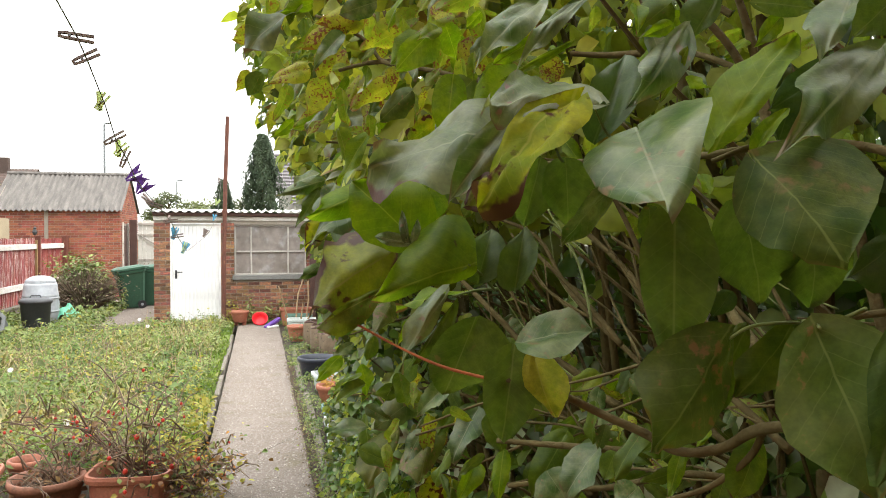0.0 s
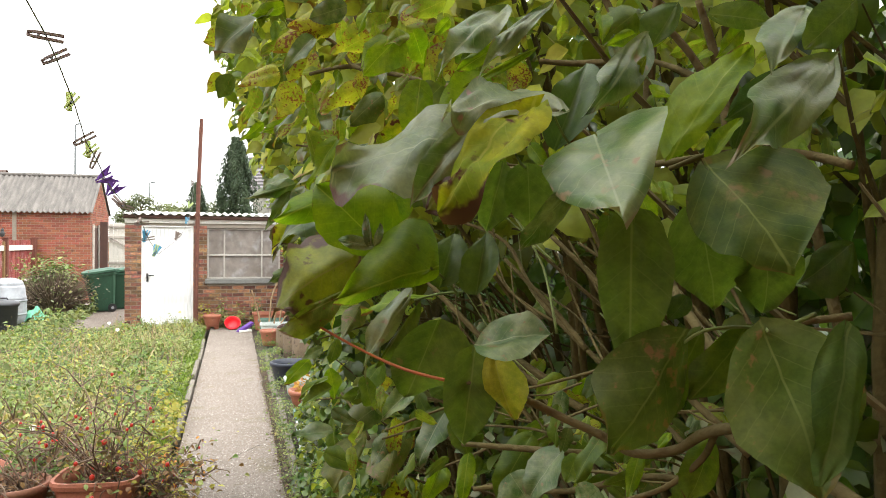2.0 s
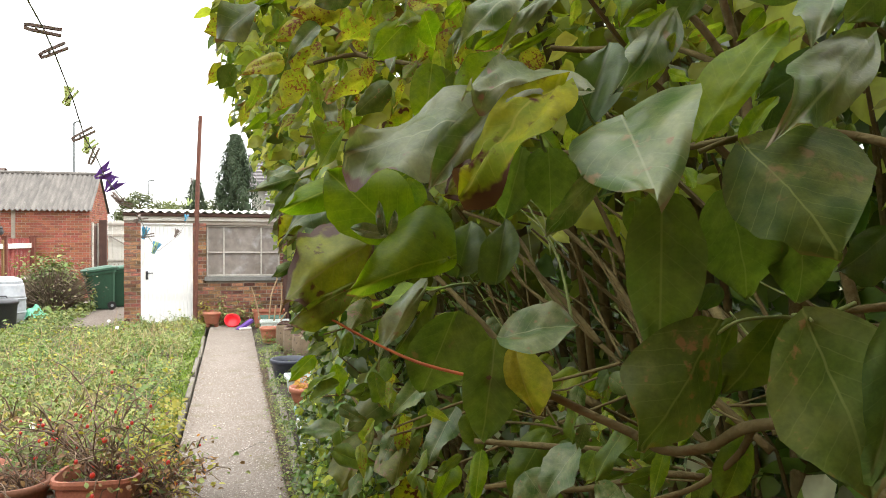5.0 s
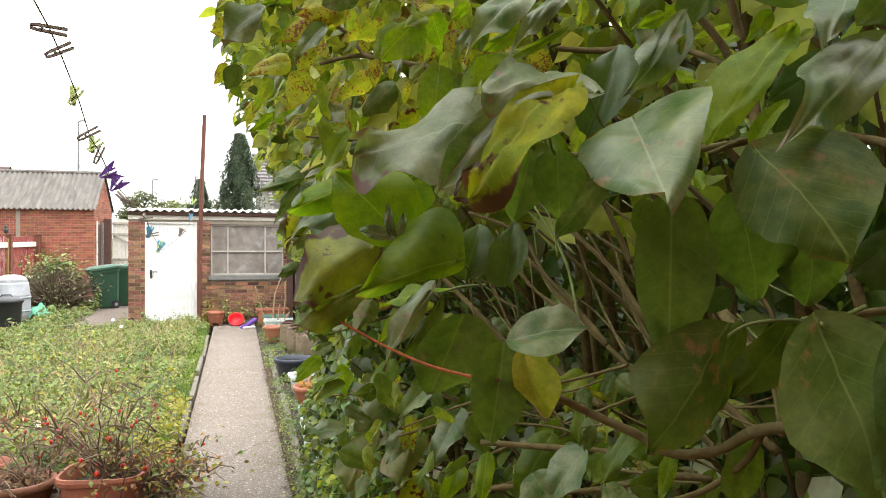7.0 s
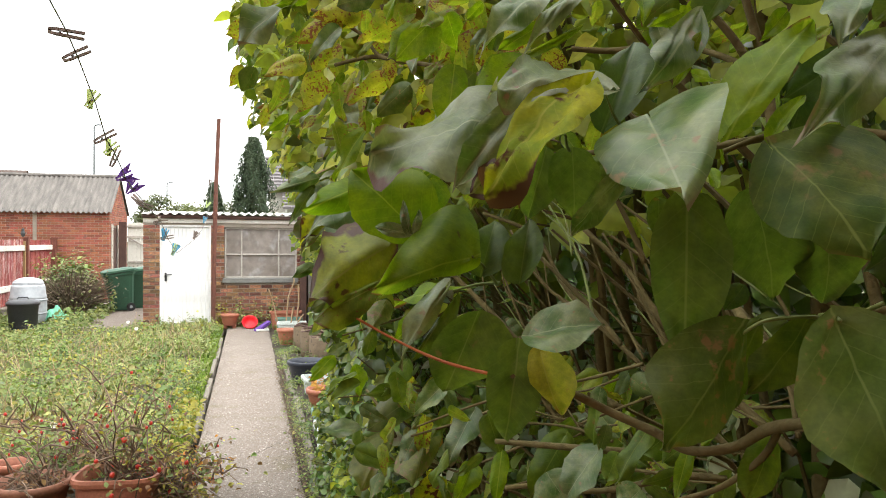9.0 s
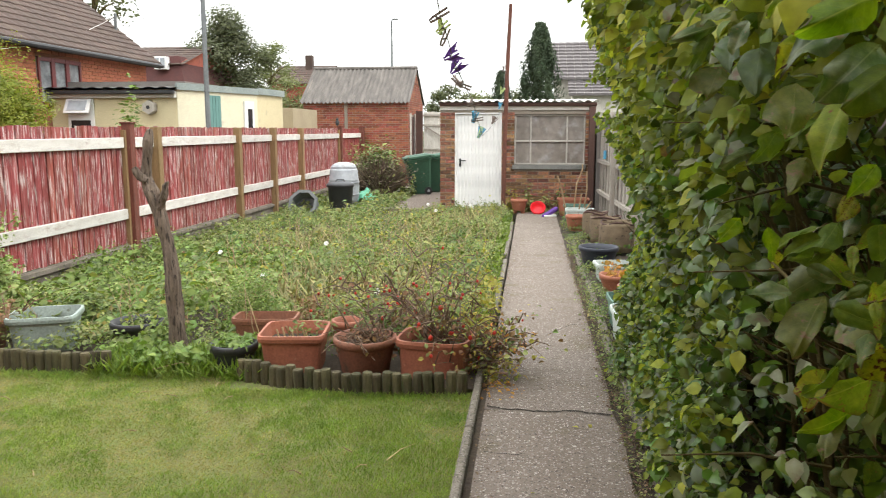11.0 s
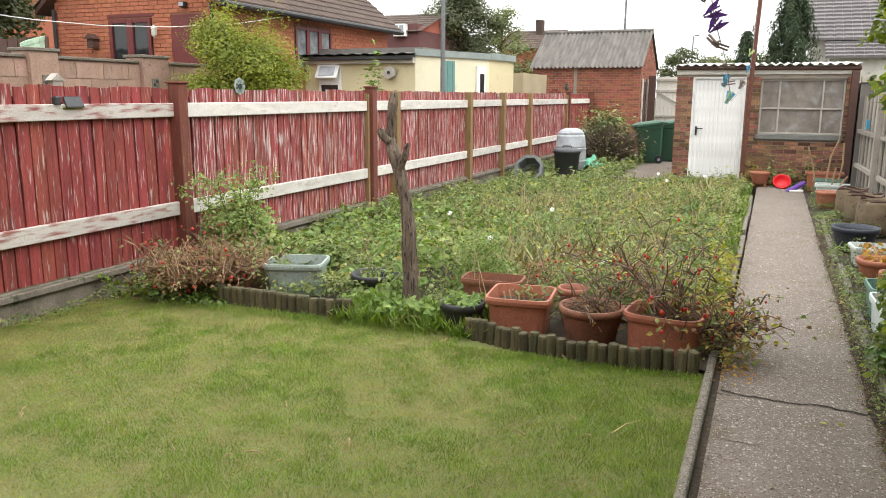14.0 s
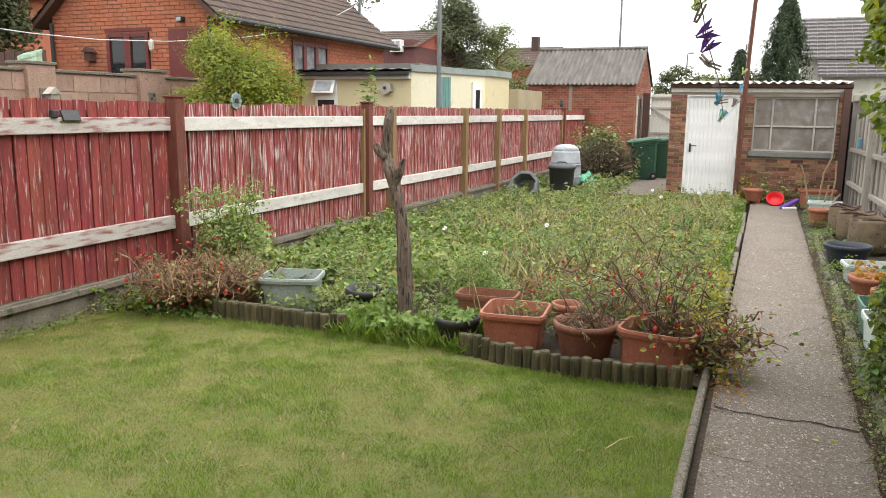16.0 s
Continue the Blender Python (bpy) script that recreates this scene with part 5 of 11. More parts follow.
line2 = thing("washing_line", "white plastic washing line across the next garden", "washing line", (0, 0, 0))
bm = bmesh.new()
tube(bm, [(-6.9, 1.5, 2.62), (-7.2, 3.2, 2.47), (-7.55, 5.1, 2.46), (-7.8, 6.3, 2.5), (-8.1, 7.9, 2.62), (-8.4, 9.8, 2.83), (-8.8, 12.0, 3.17), (-9.15, 14.0, 3.56), (-9.48, 15.8, 4.1), (-9.6, 16.5, 4.35)], 0.006, 6)
part("cord", bm, M_WHITECORD, line2)
part("roof_bracket", boxm(-9.62, -9.57, 16.48, 16.54, 3.8, 4.4), M_STEEL, line2)

# little things on the red fence
solar = thing("solar_light", "small black solar light on the fence top", "lamp", (FX + 0.05, 3.49, 1.57))
bm = boxm(-0.012, 0.012, -0.09, 0.09, -0.05, 0.05, bevel=0.004)
bmesh.ops.rotate(bm, verts=bm.verts, matrix=Matrix.Rotation(radians(-25), 3, "Y"))
part("panel", bm, M_GLASS, solar)
part("bracket", boxm(-0.03, 0.0, -0.11, 0.10, -0.062, -0.042, bevel=0.004), M_WEED_YEL, solar, "yellow plastic bracket")
part("sensor", boxm(-0.03, 0.03, -0.20, -0.14, -0.02, 0.05, bevel=0.01), M_BLACKP, solar)
orn = thing("house_ornament", "small wooden house ornament on the fence", "ornament", (FX - 0.06, 3.42, 1.70))
part("ornament_body", boxm(-0.03, 0.03, -0.045, 0.045, 0.0, 0.055), M_GREYWOOD, orn)
bm = bmesh.new()
vv = [bm.verts.new(p) for p in ((-0.04, -0.07, 0.05), (-0.04, 0, 0.11), (-0.04, 0.07, 0.05), (0.04, -0.07, 0.05), (0.04, 0, 0.11), (0.04, 0.07, 0.05))]
for f in ((0, 1, 4, 3), (1, 2, 5, 4), (0, 2, 1), (3, 4, 5), (0, 3, 5, 2)):
    bm.faces.new([vv[k] for k in f])
part("ornament_roof", bm, M_GREYWOOD, orn)
flo = thing("flower_ornament", "grey-green metal flower ornament above the fence", "ornament", (FX + 0.0, 5.8, 1.73))
bm = bmesh.new()
for k in range(8):
    a = 2 * math.pi * k / 8
    tube(bm, [(0, 0.06 * math.cos(a), 0.06 * math.sin(a)), (0.012, 0.06 * math.cos(a), 0.06 * math.sin(a))], 0.035, 8)
part("petals", bm, M_GREYTUB, flo)
bm = bmesh.new()
tube(bm, [(-0.005, 0, 0), (0.02, 0, 0)], 0.03, 10)
part("flower_centre", bm, M_BLACKP, flo)
bm = bmesh.new()
tube(bm, [(-0.03, 0, -0.5), (-0.005, 0, 0)], 0.006, 6)
part("stake", bm, M_STEEL, flo)
bird = thing("fence_ornament", "small dark bird ornament on the far fence", "ornament", (FX + 0.05, 20.6, 1.77))
bm = bmesh.new()
lathe(bm, [(0.0, 0.0), (0.05, 0.04), (0.06, 0.1), (0.035, 0.17), (0.045, 0.2), (0.0, 0.25)], 8)
part("ornament_body", bm, M_BLACKP, bird)

# ---- pots, bins and clutter ----
def gz(x, y):
    return ground_z(x, y)


def soil_disc(r, z, sx=1.0, sy=1.0, power=2.0):
    bm = bmesh.new()
    return lathe(bm, [(r, z - 0.02), (r, z), (r * 0.5, z + 0.012), (0.0, z + 0.015)], 20, sx, sy, power)


def round_pot(label, x, y, z, r, h, material, group="", rim=0.018, soil=True):
    t = thing("plant_pot", label, "plant pot", (x, y, z), group)
    bm = bmesh.new()
    lathe(bm, [(r * 0.68, 0), (r * 0.72, 0.01), (r * 0.92, h - 0.06), (r * 0.93, h - 0.055), (r * 1.0, h - 0.05), (r * 1.02, h - 0.02), (r, h), (r - rim, h), (r * 0.9 - rim, h - 0.06), (r * 0.7, 0.03), (0.0, 0.03)], 30)
    part("body", bm, material, t, smooth=True)
    if soil:
        part("soil", soil_disc(r * 0.86, h - 0.07), M_SOIL, t)
    return t


def square_pot(label, x, y, z, w, d, h, material, rz=0.0, power=7.0, group="", name="planter", taper=0.8, soil=True):
    t = thing(name, label, "planter", (x, y, z), group, rz=rz)
    bm = bmesh.new()
    a, b = w / 2, d / 2
    lathe(bm, [(taper, 0), (taper + 0.02, 0.01), (0.92, h - 0.055), (0.94, h - 0.05), (1.0, h - 0.045), (1.02, h - 0.02), (1.0, h), (0.93, h), (0.88, h - 0.06), (taper - 0.04, 0.03), (0.0, 0.03)], 44, a, b, power)
    part("body", bm, material, t)
    if soil:
        part("soil", soil_disc(0.86, h - 0.09, a, b, power), M_SOIL, t)
    return t


square_pot("empty square terracotta plastic planter behind the log edging", -1.31, 3.74, -0.03, 0.46, 0.46, 0.29, M_TERRA, 0.12, 9.0, "terracotta pots")
round_pot("round dirty terracotta pot full of dry stems", -0.78, 3.64, -0.03, 0.22, 0.28, M_TERRA_DK, "terracotta pots")
square_pot("large red terracotta planter with a thorny dried rose", -0.29, 3.68, -0.03, 0.51, 0.44, 0.29, M_TERRA, -0.12, 4.5, "terracotta pots", taper=0.86)
round_pot("small terracotta pot behind the planters", -1.02, 4.12, -0.02, 0.12, 0.26, M_TERRA, "terracotta pots")
square_pot("weathered terracotta trough among the weeds", -1.72, 4.3, -0.03, 0.5, 0.28, 0.24, M_TERRA_DK, 0.1, 7)
round_pot("black plastic pot with leafy herbs beside the logs", -1.72, 3.62, -0.04, 0.165, 0.22, M_BLACKP)
square_pot("grey-green plastic trough with cracked rim in the bed", -3.42, 4.05, -0.03, 0.50, 0.44, 0.28, M_GREYTUB, 0.35, 8)
round_pot("dark plastic pot half hidden by weeds", -2.72, 4.15, -0.06, 0.2, 0.24, M_BLACKP)
square_pot("brown wooden trough of dry stems by the fence", -4.0, 3.95, -0.07, 0.5, 0.36, 0.26, M_TERRA_DK, 0.1, 8)

# log edging
logs = thing("log_edging", "half-round timber log edging along the bed", "edging", (0, 0, 0))
lg = None
rl = random.Random(5)


def log_run(pts, hgt):
    global lg
    for (xa, ya), (xb, yb) in zip(pts, pts[1:]):
        n = max(1, round(math.hypot(xb - xa, yb - ya) / 0.069))
        for i in range(n):
            u = (i + 0.5) / n
            x, y = xa + (xb - xa) * u, ya + (yb - ya) * u
            m = pose(x, y + rl.uniform(-0.006, 0.006), gz(x, y) - 0.1, rl.uniform(-3, 3), rl.uniform(-2, 2), rl.uniform(0, 360)) @ Matrix.Diagonal((1, 1, 1 + (hgt + rl.uniform(-0.006, 0.006)) / 0.1 - 1, 1))
            if lg is None:
                bm = bmesh.new()
                lathe(bm, [(0.036, 0), (0.036, 0.188), (0.031, 0.2), (0.0, 0.202)], 9)
                lg = part("log", bm, M_LOG, logs, smooth=False)
                lg.matrix_basis = m
            else:
                share("log", lg, logs, m)


log_run([(-0.04, 3.25), (-0.45, 3.21), (-0.84, 3.22), (-1.18, 3.30), (-1.64, 3.46)], 0.118)
log_run([(-2.58, 3.50), (-2.95, 3.50), (-3.4, 3.53), (-3.95, 3.60)], 0.125)

# dead tree stump
stump = thing("tree_stump", "bare dead tree trunk with cracked bark and a stub", "tree stump", (-2.26, 3.87, gz(-2.26, 3.87)))
bm = bmesh.new()
SP = [(0.02, 0, -0.1, 0.085), (0.02, 0, 0.05, 0.074), (0.0, 0, 0.3, 0.066), (-0.01, 0, 0.63, 0.062), (-0.045, 0.01, 0.9, 0.055), (-0.08, 0.0, 1.08, 0.052), (-0.14, 0, 1.25, 0.058), (-0.175, 0.02, 1.36, 0.05), (-0.155, 0, 1.5, 0.040), (-0.13, -0.01, 1.62, 0.034), (-0.12, 0, 1.70, 0.022)]
tube(bm, [p[:3] for p in SP], [0.86 * p[3] for p in SP], 14)
tube(bm, [(-0.09, -0.01, 1.12), (-0.04, -0.03, 1.22), (0.02, -0.04, 1.33)], [0.036, 0.026, 0.012], 8)
tube(bm, [(-0.16, -0.02, 1.33), (-0.215, -0.03, 1.38), (-0.24, -0.03, 1.42)], [0.036, 0.026, 0.016], 8)
bmesh.ops.subdivide_edges(bm, edges=bm.edges[:], cuts=2, use_grid_fill=True)
for v in bm.verts:
    k = noise.noise((v.co.x * 22, v.co.y * 22, v.co.z * 5)) * 0.016 + noise.noise((v.co.x * 50, v.co.y * 50, v.co.z * 12)) * 0.007
    v.co += v.normal * k if v.normal.length else Vector((k, k, 0))
bm.normal_update()
for v in bm.verts:
    v.co += v.normal * (noise.noise((v.co.x * 40 + 9, v.co.y * 40, v.co.z * 7)) * 0.010)
part("trunk", bm, M_BARK, stump)

# bins by the shed
def wheelie(x, y, rz, label):
    t = thing("wheelie_bin", label, "wheelie bin", (x, y, 0), "wheelie bins", rz=rz)
    bm = bmesh.new()
    lathe(bm, [(0.68, 0.02), (0.70, 0.05), (0.97, 0.9), (1.04, 0.905), (1.05, 0.96), (0.98, 0.965)], 32, 0.28, 0.34, 9)
    for v in bm.verts:
        # upright back, sloping front, rim falling to the front
        k = v.co.z / 0.95
        v.co.z -= 0.10 * (0.34 - v.co.y) / 0.68 * k
        v.co.y += 0.10 * (1 - k)
    part("body", bm, M_BINGREEN, t)
    bm = bmesh.new()
    lathe(bm, [(1.05, 0.97), (1.08, 0.985), (1.06, 1.03), (0.75, 1.07), (0.0, 1.075)], 32, 0.285, 0.36, 8)
    bmesh.ops.rotate(bm, verts=bm.verts, cent=(0, 0.34, 0.98), matrix=Matrix.Rotation(radians(8), 3, "X"))
    part("lid", bm, M_BINGREEN, t)
    bm = bmesh.new()
    tube(bm, [(-0.24, 0.40, 1.0), (0.24, 0.40, 1.0)], 0.018, 8)
    part("handle_bar", bm, M_BINGREEN, t)
    for s in (-1, 1):
        bm = bmesh.new()
        tube(bm, [(s * 0.24, 0.25, 0.1), (s * 0.29, 0.25, 0.1)], 0.1, 14)
        wheel = part("wheel", bm, M_BLACKP, t)
        bm = bmesh.new()
        tube(bm, [(s * 0.29, 0.25, 0.1), (s * 0.30, 0.25, 0.1)], 0.035, 10)
        part("hub", bm, M_GREYP, wheel)


wheelie(-2.60, 18.45, -1.25, "green plastic wheelie bin with shut lid")
wheelie(-2.22, 19.15, -1.4, "second green wheelie bin behind the first")

comp = thing("compost_bin", "grey plastic barrel compost bin with white lid", "compost bin", (-4.03, 16.3, -0.16))
bm = bmesh.new()
lathe(bm, [(0.33, 0), (0.355, 0.25), (0.36, 0.5), (0.345, 0.62), (0.352, 0.63), (0.352, 0.67), (0.345, 0.68), (0.325, 0.87), (0.31, 0.92)], 32)
part("barrel", bm, M_GREYP, comp, smooth=True)
bm = bmesh.new()
lathe(bm, [(0.29, 0.90), (0.30, 0.93), (0.295, 0.97), (0.28, 0.98), (0.27, 1.0), (0.2, 1.045), (0.1, 1.07), (0, 1.07)], 32)
part("lid", bm, M_GREYP, comp, "pale grey lid")
for z in (0.3, 0.58):
    bm = bmesh.new()
    lathe(bm, [(0.357, z), (0.368, z + 0.012), (0.368, z + 0.03), (0.357, z + 0.042)], 32)
    part("hoop", bm, M_GREYP, comp)
dust = thing("dustbin", "charcoal plastic dustbin with looped lid handle", "dustbin", (-3.79, 15.0, -0.165))
bm = bmesh.new()
lathe(bm, [(0.225, 0), (0.235, 0.02), (0.275, 0.58), (0.29, 0.585), (0.29, 0.62), (0.27, 0.63)], 30)
part("body", bm, M_DARKBIN, dust, smooth=True)
bm = bmesh.new()
lathe(bm, [(0.30, 0.60), (0.305, 0.64), (0.28, 0.67), (0.2, 0.70), (0.0, 0.715)], 30)
dust_lid = part("lid", bm, M_DARKBIN, dust, smooth=True)
bm = bmesh.new()
tube(bm, [(-0.1, 0, 0.705), (-0.08, 0, 0.745), (0.08, 0, 0.745), (0.1, 0, 0.705)], 0.014, 8)
part("handle", bm, M_DARKBIN, dust_lid)
octa = thing("octagonal_planter", "old grey octagonal planter lying on its side", "planter", (-4.44, 14.6, -0.03))
bm = bmesh.new()
lathe(bm, [(0.28, 0.0), (0.31, 0.3), (0.33, 0.3), (0.33, 0.34), (0.26, 0.34), (0.25, 0.05), (0, 0.05)], 8)
bmesh.ops.rotate(bm, verts=bm.verts, matrix=Matrix.Rotation(radians(62), 3, "X") @ Matrix.Rotation(0.0, 3, "Z"))
part("shell", bm, mat("dull_grey_plastic", (0.16, 0.175, 0.175), (0.11, 0.12, 0.12), 5, 0.6, 0.1, 50), octa)
cloth = thing("green_netting", "crumpled green garden netting", "netting", (-3.55, 16.5, -0.05))
bm = bmesh.new()
bmesh.ops.create_grid(bm, x_segments=14, y_segments=14, size=0.28)
for v in bm.verts:
    v.co.z = 0.30 * max(0, 1 - v.co.length * 3) + 0.09 * noise.noise(v.co * 9) + 0.05
part("sheet", bm, mat("green_net", (0.10, 0.36, 0.22), (0.16, 0.45, 0.3), 9, 0.7, 0.3, 60), cloth)

# border on the hedge side
def tub(label, x, y, w, d, h, material, rz=0.0):
    return square_pot(label, x, y, 0, w, d, h, material, rz, 10, "border pots", "plastic_tub", 0.82)


M_TUBGREEN = mat("dull_green_plastic", (0.10, 0.19, 0.145), (0.13, 0.23, 0.18), 5, 0.55, 0.1, 50)
M_TUBWHITE = mat("pale_green_white_plastic", (0.58, 0.63, 0.60), (0.48, 0.55, 0.52), 5, 0.55, 0.1, 50)
tub("white-rimmed plastic trough in the border", 1.19, 4.55, 0.36, 0.62, 0.25, M_TUBWHITE, 0.05)
tub("dull green plastic trough in the border", 1.2, 5.12, 0.36, 0.42, 0.25, M_TUBGREEN, 0.03)
round_pot("round terracotta pot in the border", 1.32, 5.62, 0, 0.17, 0.25, M_TERRA, "border pots")
round_pot("terracotta pot with orange autumn leaves", 1.25, 6.35, 0, 0.2, 0.22, M_TERRA, "border pots")
tub("pale green tray of seedlings in the border", 1.32, 7.15, 0.5, 0.35, 0.2, M_TUBWHITE, 0.1)
round_pot("wide black plastic tub in the border", 1.18, 7.95, 0, 0.24, 0.26, mat("navy_black_plastic", (0.02, 0.025, 0.04), (0.035, 0.04, 0.055), 5, 0.45, 0.1, 50), "border pots")
for i, (x, y, s) in enumerate(((1.55, 9.3, 0.22), (1.45, 9.95, 0.21), (1.36, 10.6, 0.18))):
    t = thing("grow_bag", "slumped tan fabric grow bag with dark trim", "grow bag", (x, y, 0), "grow bags")
    bm = bmesh.new()
    lathe(bm, [(s, 0), (s * 1.1, 0.1), (s * 1.06, 0.36), (s * 1.0, 0.40), (s * 0.93, 0.37), (s * 0.9, 0.28), (0, 0.28)], 22)
    for v in bm.verts:
        k = 1 + 0.12 * noise.noise((v.co.x * 7 + i * 5, v.co.y * 7, v.co.z * 7))
        v.co.x *= k
        v.co.y *= k
        v.co.z *= 1 + 0.1 * noise.noise((v.co.x * 5, v.co.y * 5, i))
    part("bag", bm, M_HESSIAN, t, smooth=True)
    bm = bmesh.new()
    tube(bm, [(s * 1.03 * math.cos(a), s * 1.03 * math.sin(a), 0.395 + 0.02 * math.sin(3 * a + i)) for a in [2 * math.pi * k / 18 for k in range(19)]], 0.013, 6)
    part("trim", bm, M_BROWN, t, "dark brown edge binding")
round_pot("small terracotta pot beside the grow bags", 1.1, 11.4, 0, 0.17, 0.26, M_TERRA, "border pots")
tub("white seed tray with canes", 1.22, 12.3, 0.5, 0.34, 0.28, M_TUBWHITE, -0.1)
tub("green seed tray behind the white one", 1.2, 12.85, 0.48, 0.32, 0.3, M_TUBGREEN, -0.1)
square_pot("terracotta trough against the shed wall", 1.18, 13.75, 0, 0.62, 0.3, 0.34, M_TERRA, 0, 8, "border pots")
canes = thing("garden_canes", "bent pale garden canes standing in the trays", "canes", (0, 0, 0))
for k, pts in enumerate(([(0.98, 12.4, 0.25), (0.9, 12.4, 0.6), (0.82, 12.35, 0.85)], [(1.13, 12.5, 0.25), (1.17, 12.5, 0.7), (1.27, 12.5, 0.98), (1.26, 12.5, 1.05)], [(1.32, 12.6, 0.25), (1.36, 12.6, 0.6), (1.35, 12.6, 0.92)], [(1.2, 12.2, 0.25), (1.24, 12.2, 0.55)], [(1.3, 12.2, 0.25), (1.42, 12.2, 0.42)])):
    bm = bmesh.new()
    tube(bm, pts, 0.014, 6)
    part("cane", bm, M_STRAW, canes)
t = round_pot("small footed terracotta pot with a plant by the shed", 0.12, 14.0, 0.06, 0.17, 0.22, M_TERRA, "border pots")
for dx in (-0.08, 0.08):
    part("pot_foot", boxm(dx - 0.04, dx + 0.04, -0.05, 0.05, -0.06, 0.0, bevel=0.01), M_TERRA, t)
bowl = thing("red_bowl", "bright red plastic bowl tipped against the wall", "bowl", (0.5, 13.9, 0.11))
bm = bmesh.new()
lathe(bm, [(0.0, -0.09), (0.09, -0.085), (0.135, -0.03), (0.155, 0.04), (0.146, 0.04), (0.125, -0.025), (0.08, -0.07), (0.0, -0.075)], 26)
bmesh.ops.rotate(bm, verts=bm.verts, matrix=Matrix.Rotation(radians(48), 3, "X"))
part("shell", bm, M_REDP, bowl, smooth=True)
toy = thing("purple_toy", "purple and white plastic garden toy on the ground", "toy", (0.74, 13.45, 0.06), rz=0.5)
bm = boxm(-0.18, 0.18, -0.05, 0.05, -0.02, 0.06, bevel=0.02)
bmesh.ops.rotate(bm, verts=bm.verts, matrix=Matrix.Rotation(radians(-28), 3, "Y"))
part("body", bm, M_PURPLE, toy)
part("base", boxm(-0.16, 0.1, -0.07, 0.07, -0.06, -0.02, bevel=0.01), M_WHITE, toy)
blue = thing("blue_tie", "blue plastic strip tied to the grey fence", "strip", (1.72, 13.2, 1.2))
part("strip", boxm(-0.03, 0.02, -0.05, 0.05, -0.08, 0.08, bevel=0.01), M_BLUEP, blue)

# ---- washing line with pegs ----
LINE = [(0.0, -3.2, 3.3), (0.0, -0.6, 2.72), (0.0, 0.647, 2.319), (-0.0, 0.861, 2.284), (0.0, 1.005, 2.245), (0.0, 1.268, 2.158), (0.0, 1.47, 2.061), (0.0, 1.61, 2.039), (0.0, 1.737, 2.009), (0.0, 1.9, 1.962), (0.0, 2.14, 1.926), (-0.005, 2.55, 1.888), (-0.01, 3.30, 1.812), (-0.02, 3.76, 1.722), (-0.04, 4.65, 1.612), (-0.055, 7.149, 1.739), (-0.065, 9.126, 1.955), (-0.075, 10.083, 2.198), (-0.09, 11.124, 2.599), (-0.13, 14.16, 4.05)]
wline = thing("peg_line", "sagging grey washing line from the rusty pole", "washing line", (0, 0, 0))
bm = bmesh.new()
tube(bm, LINE, 0.0022, 6)
part("cord", bm, M_CORD, wline)


def peg(x, y, z, material, tilt, yaw, label, length=0.085, wing=False):
    t = thing("clothes_peg", label, "clothes peg", (0, 0, 0), "pegs on the line")
    t.matrix_basis = pose(x, y, z, 0, tilt, yaw)
    for s in (-1, 1):
        bm = bmesh.new()
        h = length
        for p0, p1, w in (((-0.018, 0), (0.0, 0.003 * s), 0.005), ((0.0, 0.003 * s), (h * 0.75, 0.0045 * s), 0.006)):
            v = [bm.verts.new((p0[0], yy, p0[1] + s * zz)) for yy in (-w, w) for zz in (0.0, 0.0075)] + [bm.verts.new((p1[0], yy, p1[1] + s * zz)) for yy in (-w, w) for zz in (0.0, 0.0075)]
            for f in ((0, 1, 3, 2), (4, 6, 7, 5), (0, 4, 5, 1), (2, 3, 7, 6), (1, 5, 7, 3), (0, 2, 6, 4)):
                bm.faces.new([v[k] for k in f])
        if wing:
            v = [bm.verts.new(p) for p in ((-0.02, -0.003, 0.002 * s), (h * 0.25, -0.003, 0.026 * s), (h * 1.0, -0.003, 0.040 * s), (h * 0.5, -0.003, 0.006 * s), (-0.02, 0.003, 0.002 * s), (h * 0.25, 0.003, 0.026 * s), (h * 1.0, 0.003, 0.040 * s), (h * 0.5, 0.003, 0.006 * s))]
            for f in ((0, 1, 2, 3), (7, 6, 5, 4), (0, 4, 5, 1), (1, 5, 6, 2), (2, 6, 7, 3), (3, 7, 4, 0)):
                bm.faces.new([v[k] for k in f])
        part("jaw", bm, material, t)
    bm = bmesh.new()
    tube(bm, [(0.012, -0.008, 0), (0.012, 0.008, 0)], 0.004, 6)
    part("spring", bm, M_STEEL, t)


W, Pu, Bl, Li = "weathered wooden clothes peg", "purple plastic butterfly peg", "blue plastic clothes peg", "pale lime plastic clothes peg"
